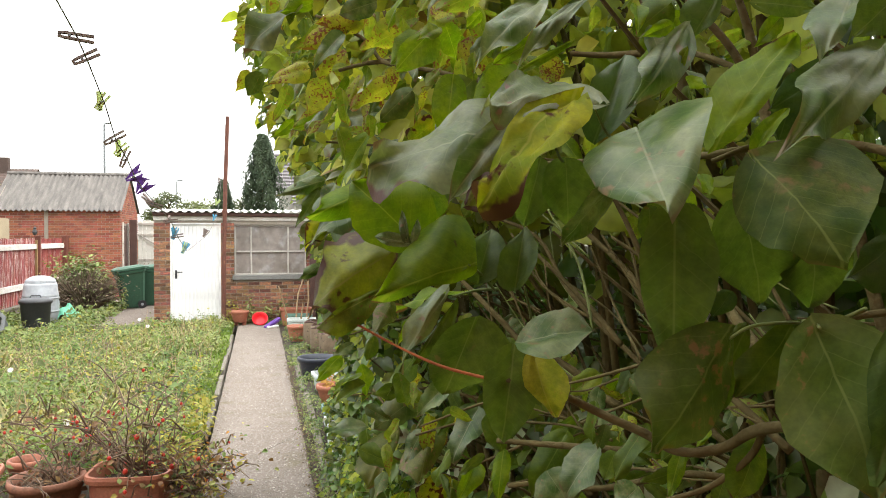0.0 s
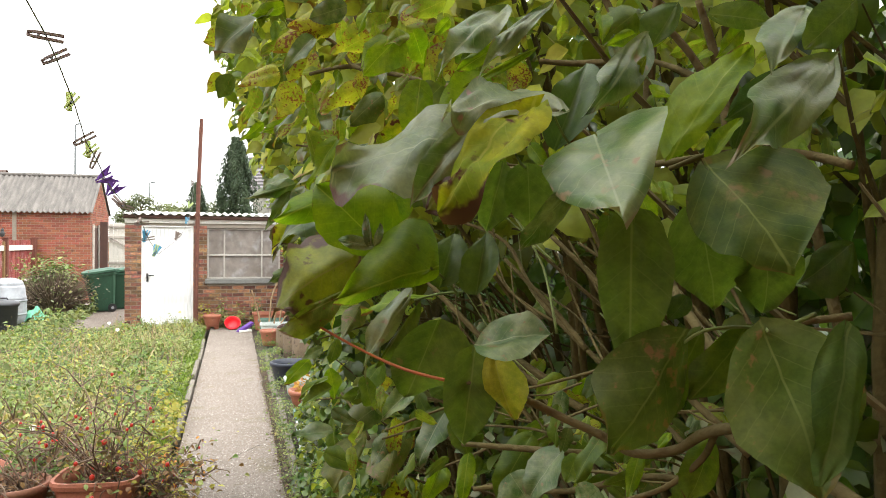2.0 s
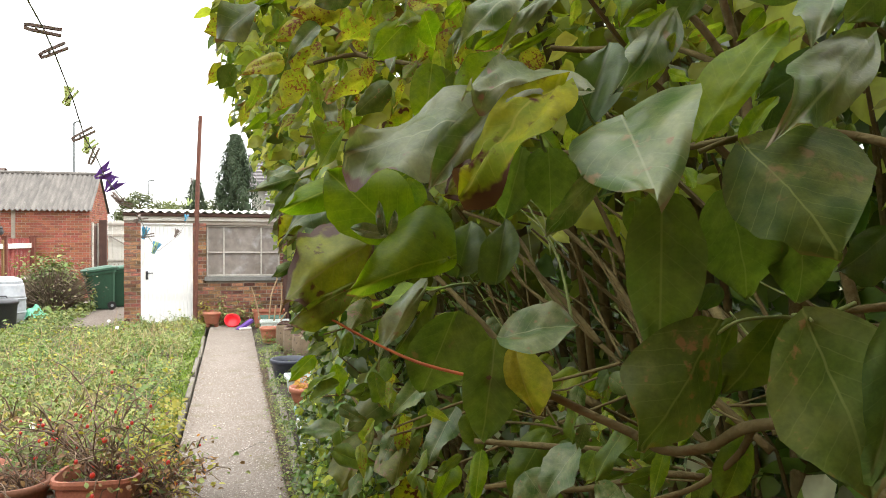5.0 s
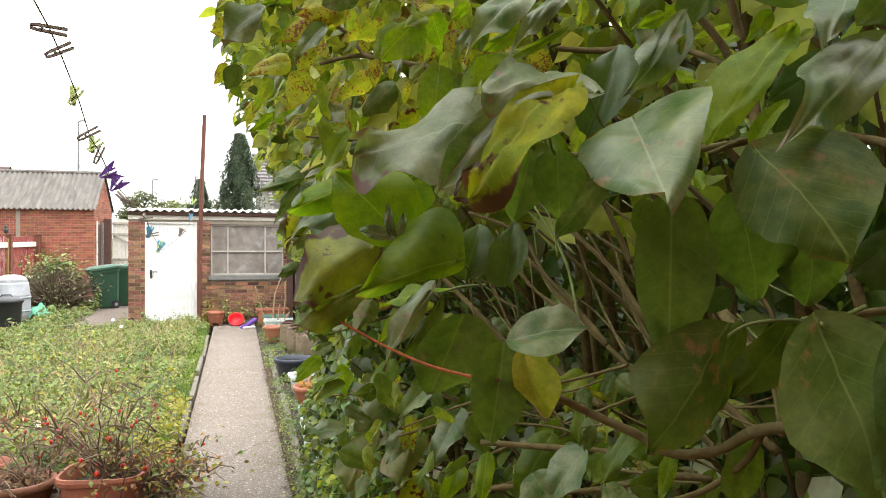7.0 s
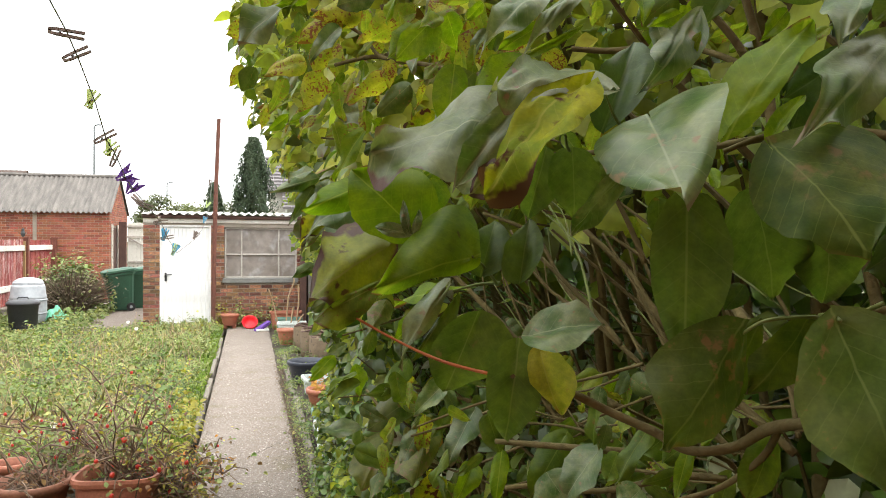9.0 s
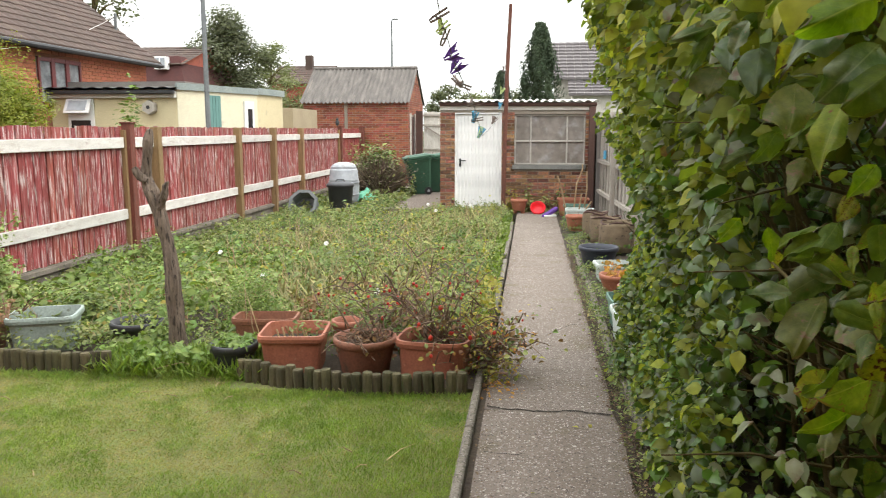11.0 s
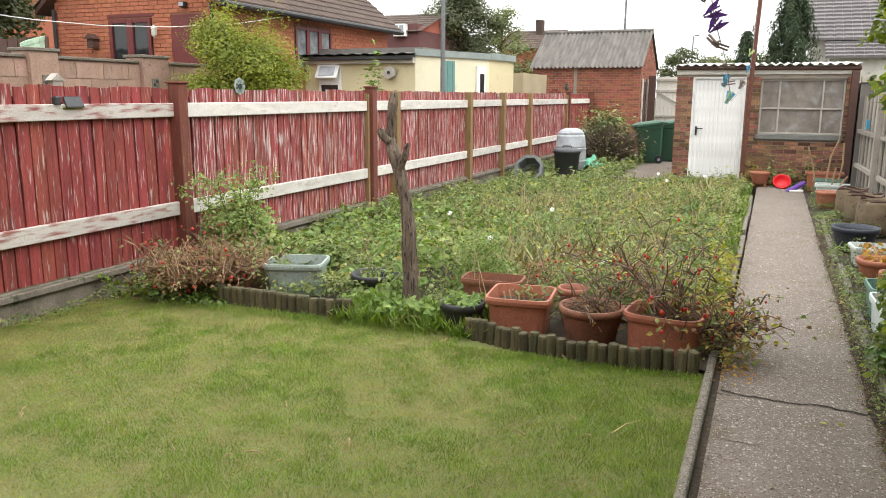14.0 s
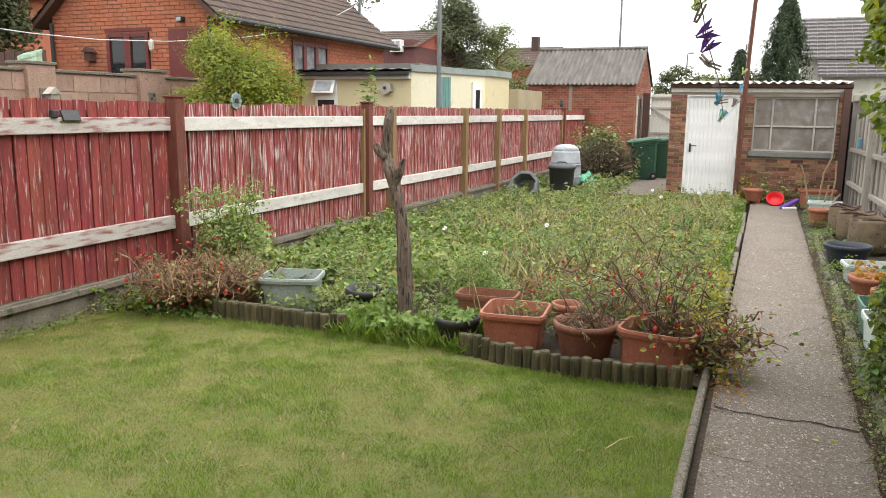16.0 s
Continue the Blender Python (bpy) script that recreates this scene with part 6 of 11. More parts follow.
# pegs by their knot on the line: (knot, material, tilt, label, length, wing, count, fan)
PEGS = [(3, M_PEGWOOD, -4, W, 0.10, False, 1, 0), (4, M_PEGWOOD, 30, W, 0.085, False, 1, 0), (5, M_LIMEP, 55, Li, 0.06, False, 2, 40),
        (6, M_PEGWOOD, 32, W, 0.085, False, 1, 0), (7, M_LIMEP, 40, Li, 0.06, False, 2, 60), (8, M_PEGWOOD, 68, W, 0.075, False, 1, 0),
        (9, M_PURPLE, 28, Pu, 0.068, True, 1, 0), (10, M_PURPLE, 52, Pu, 0.068, True, 1, 0), (11, M_PEGWOOD, -20, W, 0.085, False, 3, 30),
        (12, M_PEGWOOD, 5, W, 0.085, False, 2, 22), (13, M_BLUEP, 65, Bl, 0.085, False, 2, 45), (13, M_PEGWOOD, 10, W, 0.085, False, 2, 40),
        (14, M_BLUEP, 50, Bl, 0.10, False, 4, 24), (14, M_LIMEP, 70, Li, 0.10, False, 1, 40), (15, M_PEGWOOD, 40, W, 0.10, False, 3, 40),
        (16, M_BLUEP, 60, Bl, 0.10, False, 2, 40), (17, M_LIMEP, 50, Li, 0.12, False, 3, 45), (18, M_PEGWOOD, 70, W, 0.10, False, 2, 40)]
for knot, mtl, tilt, lab, size_, wing_, many, fan in PEGS:
    kx, ky, kz = LINE[knot]
    for k in range(many):
        peg(kx - 0.3 * size_, ky + 0.012 * k, kz, mtl, -tilt - fan * k, 14 + 65 * k, lab, size_, wing_)

# ---- lawn blades and weeds ----
def gz_np(x, y):
    return -0.016 * np.maximum(0, -x) - 0.10 * np.clip((y - 5) / 5, 0, 1) * np.clip(-x / 4, 0, 1) - 0.10 * np.clip((-x - 4.2) / 1.0, 0, 1) * np.clip((4.8 - y) / 1.0, 0, 1)


rng = np.random.default_rng(61)
BLADE = [(np.array([(-0.05, 0, 0), (0.05, 0, 0), (0.03, 0.55, 0.06), (0.0, 1.0, 0.25), (-0.03, 0.55, 0.06)]), [(0, 1, 2, 3, 4)])]


def blades(n, x0, x1, y0, y1, size, r, near=1.0, lean=0.35, thick=2.2):
    x = r.uniform(x0, x1, n)
    y = y0 + (y1 - y0) * r.random(n) ** near
    a = r.uniform(0, 2 * math.pi, n)
    p = np.stack([x, y, gz_np(x, y)], 1)
    k = lean * r.random(n) + 0.1
    # blades stand up: the face turns sideways
    nrm = np.stack([np.cos(a), np.sin(a), np.zeros(n)], 1)
    up = np.stack([np.sin(a) * k, -np.cos(a) * k, np.ones(n)], 1)
    up /= np.linalg.norm(up, axis=1, keepdims=True)
    xa = np.cross(up, nrm)
    tv, tf = BLADE[0]
    s = size * r.uniform(0.5, 1.4, n)
    v = p[:, None, :] + s[:, None, None] * (tv[None, :, 0:1] * xa[:, None, :] * thick + tv[None, :, 1:2] * up[:, None, :] + tv[None, :, 2:3] * nrm[:, None, :])
    f = (np.array(tf)[None] + (np.arange(n) * len(tv))[:, None, None]).reshape(-1, 5)
    return v.reshape(-1, 3).tolist(), [], f.tolist()


def lawn_patch(n, dry, seed):
    """Short blades where the lawn is green, or where it has yellowed: in patches, more so towards the fence."""
    r = np.random.default_rng(seed)
    v, _, f = blades(n, -5.25, -0.005, 0.3, 3.62, 0.017, r, 0.85, 1.3, 1.5)
    v, f = np.array(v).reshape(-1, 5, 3), None
    root = v[:, 0]
    worn = np.array([0.32 + 0.75 * noise.noise((a * 1.0, b * 1.2, 31.0)) + 0.8 * noise.noise((a * 3.6, b * 3.6, 37.0)) + 0.6 * noise.noise((a * 9, b * 9, 41.0)) for a, b in root[:, :2]])
    worn = worn + 0.13 * (-root[:, 0] - 2.0)
    chance = np.clip(worn, 0.04, 0.9)
    keep = (r.random(n) < chance) == dry
    keep &= (root[:, 0] < -1.62) | (root[:, 1] < 3.24)
    v = v[keep]
    lush = np.clip(1.25 - 0.9 * worn[keep], 0.6, 1.5)
    v[:, :, 2] = v[:, :1, 2] + (v[:, :, 2] - v[:, :1, 2]) * lush[:, None]
    m = len(v)
    return v.reshape(-1, 3).tolist(), [], (np.arange(5)[None] + 5 * np.arange(m)[:, None]).tolist()


turf = part("lawn_grass", lawn_patch(270000, False, 61), M_BLADE)
tagged(turf, "short green mown grass blades of the lawn", "grass", kind="stuff")
turf = part("dry_lawn_grass", lawn_patch(270000, True, 62), M_BLADE_DRY)
tagged(turf, "yellowed short grass in worn patches of the lawn", "grass", kind="stuff")
tufts = part("long_grass", blades(3200, -2.7, -1.5, 3.36, 3.85, 0.14, rng, 0.6, 1.7, 0.5), M_BLADE)
tagged(tufts, "long uncut grass round the dead trunk", "grass", kind="stuff")
tufts = part("verge_grass", blades(2600, -0.2, 0.01, 3.6, 13.8, 0.10, rng, 1, 0.9, 0.7), M_BLADE)
tagged(tufts, "straggling grass on the path's verge", "grass", kind="stuff")

T_WEED = [leaf_shape(0.75, 0.25, 0.5, 3), leaf_shape(0.5, 0.3, 0.7, 3), leaf_shape(0.85, 0.2, 0.4, 3, lobes=0.2)]
T_WEED_FINE = [leaf_shape(0.75, 0.25, 0.5, 2), leaf_shape(0.45, 0.3, 0.7, 2), leaf_shape(0.6, 0.2, 0.4, 2)]


def weeds(name, label, n, x0, x1, y0, y1, height, size, material, seed, near=1.0, clump=0.0, base=0.03, group="", cut=None):
    r = np.random.default_rng(seed)
    x = r.uniform(x0, x1, n)
    y = y0 + (y1 - y0) * r.random(n) ** near
    if clump:
        m = np.array([noise.noise((a * clump, b * clump, seed)) for a, b in zip(x, y)]) > -0.05
        x, y = x[m], y[m]
    n = len(x)
    hump = np.array([0.55 + 0.75 * noise.noise((a * 0.9, b * 0.9, 2.0)) + 0.75 * noise.noise((a * 2.1, b * 2.1, 5.0)) for a, b in zip(x, y)])
    tuft = np.array([noise.noise((a * 5.5, b * 5.5, 9.0)) for a, b in zip(x, y)])
    keep = tuft > -0.36 - 0.2 * r.random(n)
    x, y, hump, tuft = x[keep], y[keep], hump[keep], tuft[keep]
    n = len(x)
    hump = np.clip(hump, 0.10, 1.7) * (1 + 1.2 * tuft)
    z = gz_np(x, y) + base + height * hump * (0.2 + 0.8 * r.random(n) ** 0.7)
    p = np.stack([x, y, z], 1)
    ob = part(name, scatter(p, rough_normals(n, r, 0.7, 0.75, (0, -0.3, 0)), size * r.uniform(0.4, 1.5, n), T_WEED if size > 0.045 else T_WEED_FINE, r, droop=0.3), material, smooth=True)
    return tagged(ob, label, "weeds", group, "stuff")


weeds("bed_weeds", "dense green weeds and nettles filling the bed", 76000, -5.15, -0.12, 3.75, 14.6, 0.27, 0.040, M_WEED, 71, 1.15)
weeds("bed_weeds", "dense green weeds towards the bins", 10000, -5.1, -2.6, 14.0, 19.0, 0.27, 0.075, M_WEED, 72)
weeds("bright_weeds", "bright green young weeds in the bed", 15000, -5.1, -0.2, 3.7, 13.8, 0.25, 0.045, M_WEED_BRT, 73, 0.8, 0.9)
weeds("yellow_weeds", "yellowing weeds scattered in the bed", 3200, -3.8, -0.1, 4.0, 13.5, 0.34, 0.048, M_WEED_YEL, 74, 0.9, 0.8)
weeds("dry_weeds", "dry brown stalky weeds in the bed", 3600, -3.5, -0.2, 4.0, 13.0, 0.36, 0.036, M_DRYLEAF, 75, 0.8, 1.1)
weeds("strawberry_weeds", "leafy strawberry plants below the fence", 7000, -5.1, -2.4, 4.1, 9.0, 0.24, 0.078, M_WEED_BRT, 76, 0.9)


weeds("broad_weeds", "broad-leaved green weeds in the bed", 4200, -5.0, -0.3, 3.9, 13.6, 0.30, 0.080, M_WEED, 171, 0.9, 1.1)
weeds("dark_weeds", "darker green weeds in patches of the bed", 5200, -5.0, -0.2, 4.2, 13.8, 0.26, 0.056, M_HEDGE, 172, 0.9, 0.8)


def clump(name, label, n, x, y, rx, ry, height, size, material, seed):
    """One rounded leafy plant standing on the ground."""
    r = np.random.default_rng(seed)
    d = r.normal(0, 1, (n, 3))
    d /= np.linalg.norm(d, axis=1, keepdims=True)
    d[:, 2] = np.abs(d[:, 2])
    k = r.random((n, 1)) ** 0.45 * (0.8 + 0.3 * np.array([[noise.noise(tuple(q * 3.0 + seed))] for q in d]))
    p = d * k * np.array([rx, ry, height]) + np.array([x, y, gz(x, y)])
    ob = part(name, scatter(p, rough_normals(n, r, 0.7, 0.6) + 0.6 * d, size * r.uniform(0.5, 1.4, n), T_WEED, r, droop=0.5), material)
    return tagged(ob, label, "plant", kind="stuff")


clump("corner_weeds", "pale leafy plants by the fence corner", 5200, -4.72, 4.95, 0.66, 0.34, 0.92, 0.06, M_WEED_PALE, 77)
clump("heap_weeds", "dark low leaves under the tomato heap", 700, -4.2, 3.5, 0.6, 0.16, 0.12, 0.04, M_HEDGE_DK, 66)
weeds("fence_weeds", "low clover along the fence foot", 1500, -5.24, -4.95, 0.3, 3.7, 0.07, 0.028, M_WEED, 65)
clump("corner_weeds", "leafy green plants beside the trough", 900, -3.5, 4.65, 0.4, 0.3, 0.5, 0.055, M_WEED, 70)
clump("feathery_plant", "feathery green plant behind the planters", 5200, -1.93, 4.6, 0.36, 0.28, 0.66, 0.026, M_WEED_BRT, 78)
clump("dry_clump", "browning strappy plant behind the planters", 600, -1.45, 4.6, 0.28, 0.25, 0.45, 0.04, M_DRYLEAF, 69)
clump("low_clump", "fallen yellow and orange leaves by the path rose", 60, 0.16, 3.3, 0.2, 0.22, 0.07, 0.03, M_ORANGELEAF, 68)
clump("low_clump", "yellowing shoots spilling on to the path", 150, 0.14, 3.6, 0.22, 0.4, 0.22, 0.032, M_WEED_YEL, 67)
weeds("corner_cover", "low dark weeds under the fence corner", 1500, -5.22, -3.9, 3.5, 4.5, 0.16, 0.05, M_HEDGE, 88)
weeds("log_weeds", "leafy weeds between trunk and logs", 1500, -2.75, -1.6, 3.5, 4.1, 0.24, 0.055, M_WEED_BRT, 79)
weeds("herb_leaves", "small herb leaves filling the black pot", 600, -1.84, -1.6, 3.5, 3.74, 0.12, 0.04, M_WEED_BRT, 80, base=0.2)
weeds("verge_weeds", "weeds straggling on to the path's edge", 1900, -0.30, 0.0, 3.7, 13.9, 0.18, 0.04, M_WEED, 81)
weeds("verge_weeds", "yellow-green weeds on the path's edge", 600, -0.22, 0.06, 3.7, 6.5, 0.22, 0.05, M_WEED_YEL, 82)
weeds("border_weeds", "low weeds along the hedge border", 9000, 0.87, 1.2, 1.0, 13.8, 0.15, 0.024, M_WEED, 83, 0.9, 1.6)
weeds("border_weeds", "dark green weeds among the border pots", 4200, 0.92, 1.5, 1.5, 13.8, 0.18, 0.030, M_HEDGE_DK, 84)
weeds("orange_plant", "orange autumn leaves in the border pot", 230, 1.12, 1.5, 6.1, 6.7, 0.30, 0.05, M_ORANGELEAF, 85, base=0.2)
for sx, sh, sm in ((-0.02, 0.62, M_WEED_YEL), (0.30, 0.80, M_WEED), (0.62, 0.66, M_WEED), (0.95, 0.72, M_WEED)):
    clump("shed_plant", "leafy plants against the shed's brick wall", 260, sx, 14.2, 0.2, 0.14, sh, 0.06, sm, 140 + int(sx * 50))

for gx0, gx1, gy0, gy1, gn in ((-2.3, -0.7, 4.9, 7.2, 650), (-1.5, -0.2, 9.8, 13.4, 600), (-4.0, -2.6, 8.0, 10.5, 300)):
    straw = part("dry_grass", blades(int(gn * 1.2), gx0, gx1, gy0, gy1, 0.26, rng, 0.9, 1.3, 0.16), M_DRYGRASS)
    tagged(straw, "tall bleached dry grass among the weeds", "grass", kind="stuff")
rank = part("lawn_tufts", blades(9000, -5.2, -0.005, 0.3, 3.6, 0.026, rng, 0.9, 1.8, 0.9), M_BLADE)
tagged(rank, "longer grass blades standing out of the lawn", "grass", kind="stuff")

edge_grass = part("edge_grass", blades(1500, -1.75, -0.02, 3.06, 3.2, 0.036, rng, 0.6, 1.6, 0.9), M_BLADE)
tagged(edge_grass, "uncut grass at the foot of the logs", "grass", kind="stuff")
edge_grass = part("edge_grass", blades(1500, -4.3, -2.4, 3.3, 3.48, 0.045, rng, 0.6, 1.6, 0.9), M_BLADE)
tagged(edge_grass, "uncut grass at the foot of the logs", "grass", kind="stuff")

# thin upright stalks through the bed
rs = random.Random(9)
lines = []
for i in range(300):
    x, y = rs.uniform(-3.6, -0.15), 3.9 + 8.5 * rs.random()
    h = rs.uniform(0.2, 0.55)
    z = gz(x, y)
    lines.append([(x, y, z), (x + rs.uniform(-0.08, 0.08), y + rs.uniform(-0.08, 0.08), z + h * 0.6), (x + rs.uniform(-0.2, 0.2), y + rs.uniform(-0.2, 0.2), z + h)])
ob = part("dry_stalks", twigs(lines, 0.006, 3), M_STRAW)
tagged(ob, "pale dry stalks standing among the weeds", "stalks", kind="stuff")

# white flowers
for i, (x, y) in enumerate(((-3.3, 7.2), (-2.2, 7.9), (-1.3, 11.9), (-0.75, 12.6), (-1.6, 13.1), (-0.95, 4.9), (-2.2, 5.6))):
    t = thing("white_flower", "white bindweed flower among the weeds", "flower", (x, y, gz(x, y) + 0.30), "white flowers")
    bm = bmesh.new()
    lathe(bm, [(0.005, -0.04), (0.008, -0.01), (0.028, 0.02), (0.031, 0.025), (0.01, 0.0), (0.0, -0.01)], 10)
    bmesh.ops.rotate(bm, verts=bm.verts, matrix=Matrix.Rotation(radians(40 + 10 * (i % 3)), 3, "X"))
    part("petals", bm, M_PETAL, t, smooth=True)
    bm = bmesh.new()
    tube(bm, [(0, 0, -0.34), (0.01, 0, -0.03)], 0.004, 5)
    part("stalk", bm, M_GREENSTEM, t)


# thorny rose with hips in the large planter, and the tomato heap
def fruit_bush(name, label, category, at, stems, reach, height, nfruit, fr, seed, leafmats, nleaf, dense=2, twigmat=None, fruitname="rose_hip"):
    r = random.Random(seed)
    t = thing(name, label, category, at)
    lines, spots = [], []
    for i in range(stems):
        a = r.uniform(0, 2 * math.pi)
        R, H = reach * r.uniform(0.3, 1.0), height * r.uniform(0.35, 1.0)
        p = [(r.uniform(-0.1, 0.1), r.uniform(-0.08, 0.08), 0.0)]
        for k in range(1, 5):
            u = k / 4
            p.append((R * math.cos(a) * u + r.uniform(-0.04, 0.04), R * math.sin(a) * u + r.uniform(-0.04, 0.04), max(-0.05, H * math.sin(min(1.0, u * 1.2) * 1.6) + r.uniform(-0.03, 0.03))))
        lines.append(p)
        spots += p[2:]
        for j in range(dense):
            q = r.choice(p[1:])
            e = (q[0] + r.uniform(-0.18, 0.18), q[1] + r.uniform(-0.18, 0.18), max(-0.05, q[2] + r.uniform(-0.08, 0.2)))
            lines.append([q, ((q[0] + e[0]) / 2, (q[1] + e[1]) / 2, (q[2] + e[2]) / 2 + 0.03), e])
            spots.append(e)
    tagged(part("stem_tangle", twigs(lines, 0.0065, 4), twigmat or M_TWIG, t), kind="stuff")
    g = np.random.default_rng(seed)
    for mtl, n in zip(leafmats, nleaf):
        c = np.array(spots)[g.integers(0, len(spots), n)] + g.normal(0, 0.05, (n, 3))
        ob = part("leaves", scatter(c, rough_normals(n, g, 0.6, 0.6, (0, -0.3, 0)), g.uniform(0.02, 0.055, n), T_WEED, g, droop=0.5), mtl, t)
        tagged(ob, kind="stuff")
    f0 = None
    for i in range(nfruit):
        s = r.choice(spots)
        k = r.uniform(0.75, 1.25)
        m = Matrix.Translation((s[0] + r.uniform(-0.05, 0.05), s[1] + r.uniform(-0.05, 0.05), max(0, s[2] + r.uniform(-0.05, 0.03)))) @ Matrix.Diagonal((k, k, k, 1))
        if f0 is None:
            bm = bmesh.new()
            lathe(bm, [(0.0, -fr * 1.05), (fr * 0.7, -fr * 0.75), (fr, 0), (fr * 0.75, fr * 0.75), (0.25 * fr, fr * 1.1), (0, fr * 1.15)], 8)
            f0 = part(fruitname, bm, M_BERRY, t, smooth=True)
            f0.matrix_basis = m
        else:
            share(fruitname, f0, t, m)
    return t


fruit_bush("dried_rose", "thorny brown rose with red hips in the planter", "rose bush", (-0.29, 3.7, 0.19), 26, 0.75, 0.5, 26, 0.0105, 91, (M_DRYLEAF, M_WEED_YEL, M_WEED), (110, 60, 70), 3)
fruit_bush("rose_stems", "sprawling brown stems with red hips behind the pots", "rose bush", (-0.75, 4.1, 0.12), 22, 0.65, 0.42, 24, 0.012, 92, (M_DRYLEAF, M_WEED_YEL, M_WEED), (90, 60, 160), 3)
fruit_bush("path_rose", "yellowing rose shoots with red hips by the path", "rose bush", (0.02, 3.68, 0.02), 22, 0.42, 0.30, 16, 0.014, 93, (M_DRYLEAF, M_WEED_YEL, M_ORANGELEAF, M_WEED), (280, 130, 60, 220), 4)
fruit_bush("tomato_heap", "collapsed tomato plants with red and orange fruit", "tomato plant", (-4.2, 3.76, 0.0), 130, 0.62, 0.27, 70, 0.013, 94, (M_DRYLEAF, M_WEED, M_WEED_BRT), (1300, 160, 120), 7, M_STRAWRED, "tomato")
fruit_bush("tall_tomato", "leafy pale green tomato plants by the fence post", "tomato plant", (-4.55, 4.75, -0.08), 18, 0.6, 0.9, 6, 0.013, 95, (M_WEED_PALE, M_WEED_BRT), (1500, 500), 3, M_GREENSTEM, "tomato")
fruit_bush("dead_pot_stems", "dead curled stems in the round pot", "dead plant", (-0.78, 3.64, 0.15), 30, 0.2, 0.14, 0, 0.01, 96, (M_DRYLEAF,), (60,), 2)
sticks = thing("pot_stubs", "cut yellow stubs in the empty planter", "dead plant", (-1.35, 3.78, 0.17))
for k in range(7):
    bm = bmesh.new()
    x = -0.09 + 0.035 * k
    tube(bm, [(x, 0.02 * (k % 3), 0), (x - 0.02, 0.02 * (k % 2), 0.07 + 0.012 * (k % 3))], 0.007, 5)
    part("stub", bm, M_STRAW, sticks)
ls = random.Random(3)
lines = []
for i in range(34):
    x, y = ls.uniform(-4.6, -0.3), ls.uniform(1.2, 3.3)
    a, l = ls.uniform(0, 6.28), ls.uniform(0.04, 0.12)
    z = gz(x, y) + 0.022
    lines.append([(x, y, z), (x + l * math.cos(a) / 2, y + l * math.sin(a) / 2, z + 0.012), (x + l * math.cos(a), y + l * math.sin(a), z)])
lines.append([(-0.35, 2.15, 0.03), (-0.3, 2.25, 0.045), (-0.24, 2.37, 0.03)])
lines.append([(-2.25, 3.42, 0.02), (-2.05, 3.5, 0.06), (-1.95, 3.5, 0.03)])
ob = part("straws", twigs(lines, 0.004, 4), M_STRAW)
tagged(ob, "dry straws lying on the lawn", "straw", kind="stuff")
lt = np.random.default_rng(5)
n = 1500
p = np.stack([np.concatenate([np.abs(lt.normal(0.0, 0.05, 500)) + 0.075, lt.uniform(0.1, 0.8, 100), np.abs(lt.normal(0.0, 0.10, 900)) + 0.83]), 0.3 + 9 * lt.random(n) ** 1.4, np.full(n, 0.010)], 1)
ob = part("leaf_litter", scatter(p, rough_normals(n, lt, 1.5, 0.3), lt.uniform(0.006, 0.022, n), T_WEED, lt), M_LITTER)
tagged(ob, "dead leaves lying along the path's edges", "leaf litter", kind="stuff")
n = 3600
p = np.stack([0.885 + lt.normal(0.0, 0.035, n), 0.2 + 9 * lt.random(n) ** 1.3, lt.uniform(0.008, 0.03, n)], 1)
ob = part("leaf_litter", scatter(p, rough_normals(n, lt, 1.2, 0.5), lt.uniform(0.008, 0.026, n), T_WEED, lt), M_LITTER)
tagged(ob, "brown dead leaves and crumbs under the hedge", "leaf litter", kind="stuff")
n = 1500
p = np.stack([0.90 + lt.normal(0.0, 0.04, n), 0.2 + 7 * lt.random(n) ** 1.3, lt.uniform(0.008, 0.05, n)], 1)
ob = part("edge_moss", scatter(p, rough_normals(n, lt, 1.0, 0.5), lt.uniform(0.010, 0.028, n), T_WEED, lt), M_WEED)
tagged(ob, "small green weeds along the path's edge", "weeds", kind="stuff")
n = 14
p = np.stack([lt.uniform(0.15, 0.8, n), lt.uniform(0.9, 6.0, n), np.full(n, 0.012)], 1)
ob = part("fallen_leaves", scatter(p, rough_normals(n, lt, 1.5, 0.2), lt.uniform(0.03, 0.05, n), T_WEED, lt), M_WEED_YEL)
tagged(ob, "yellow fallen leaves lying on the path", "leaf litter", kind="stuff")

# ---- lilac hedge on the path side ----
def face_x(y, z):
    """Where the hedge's face stands: it leans out over the path higher up."""
    return 0.80 + 0.06 * (y - 1) - 0.22 * np.maximum(0, z - 1.2) * np.clip((y + 1.2) / 1.6, 0.1, 1) - 0.15 * np.clip(z - 1.9, 0, 1) * np.clip((3.5 - y) / 2, 0, 1) * np.clip((y + 0.4) / 0.8, 0, 1)


hedge = thing("lilac_hedge", "tall overgrown lilac hedge with browning leaves over the path", "hedge", (0, 0, 0))


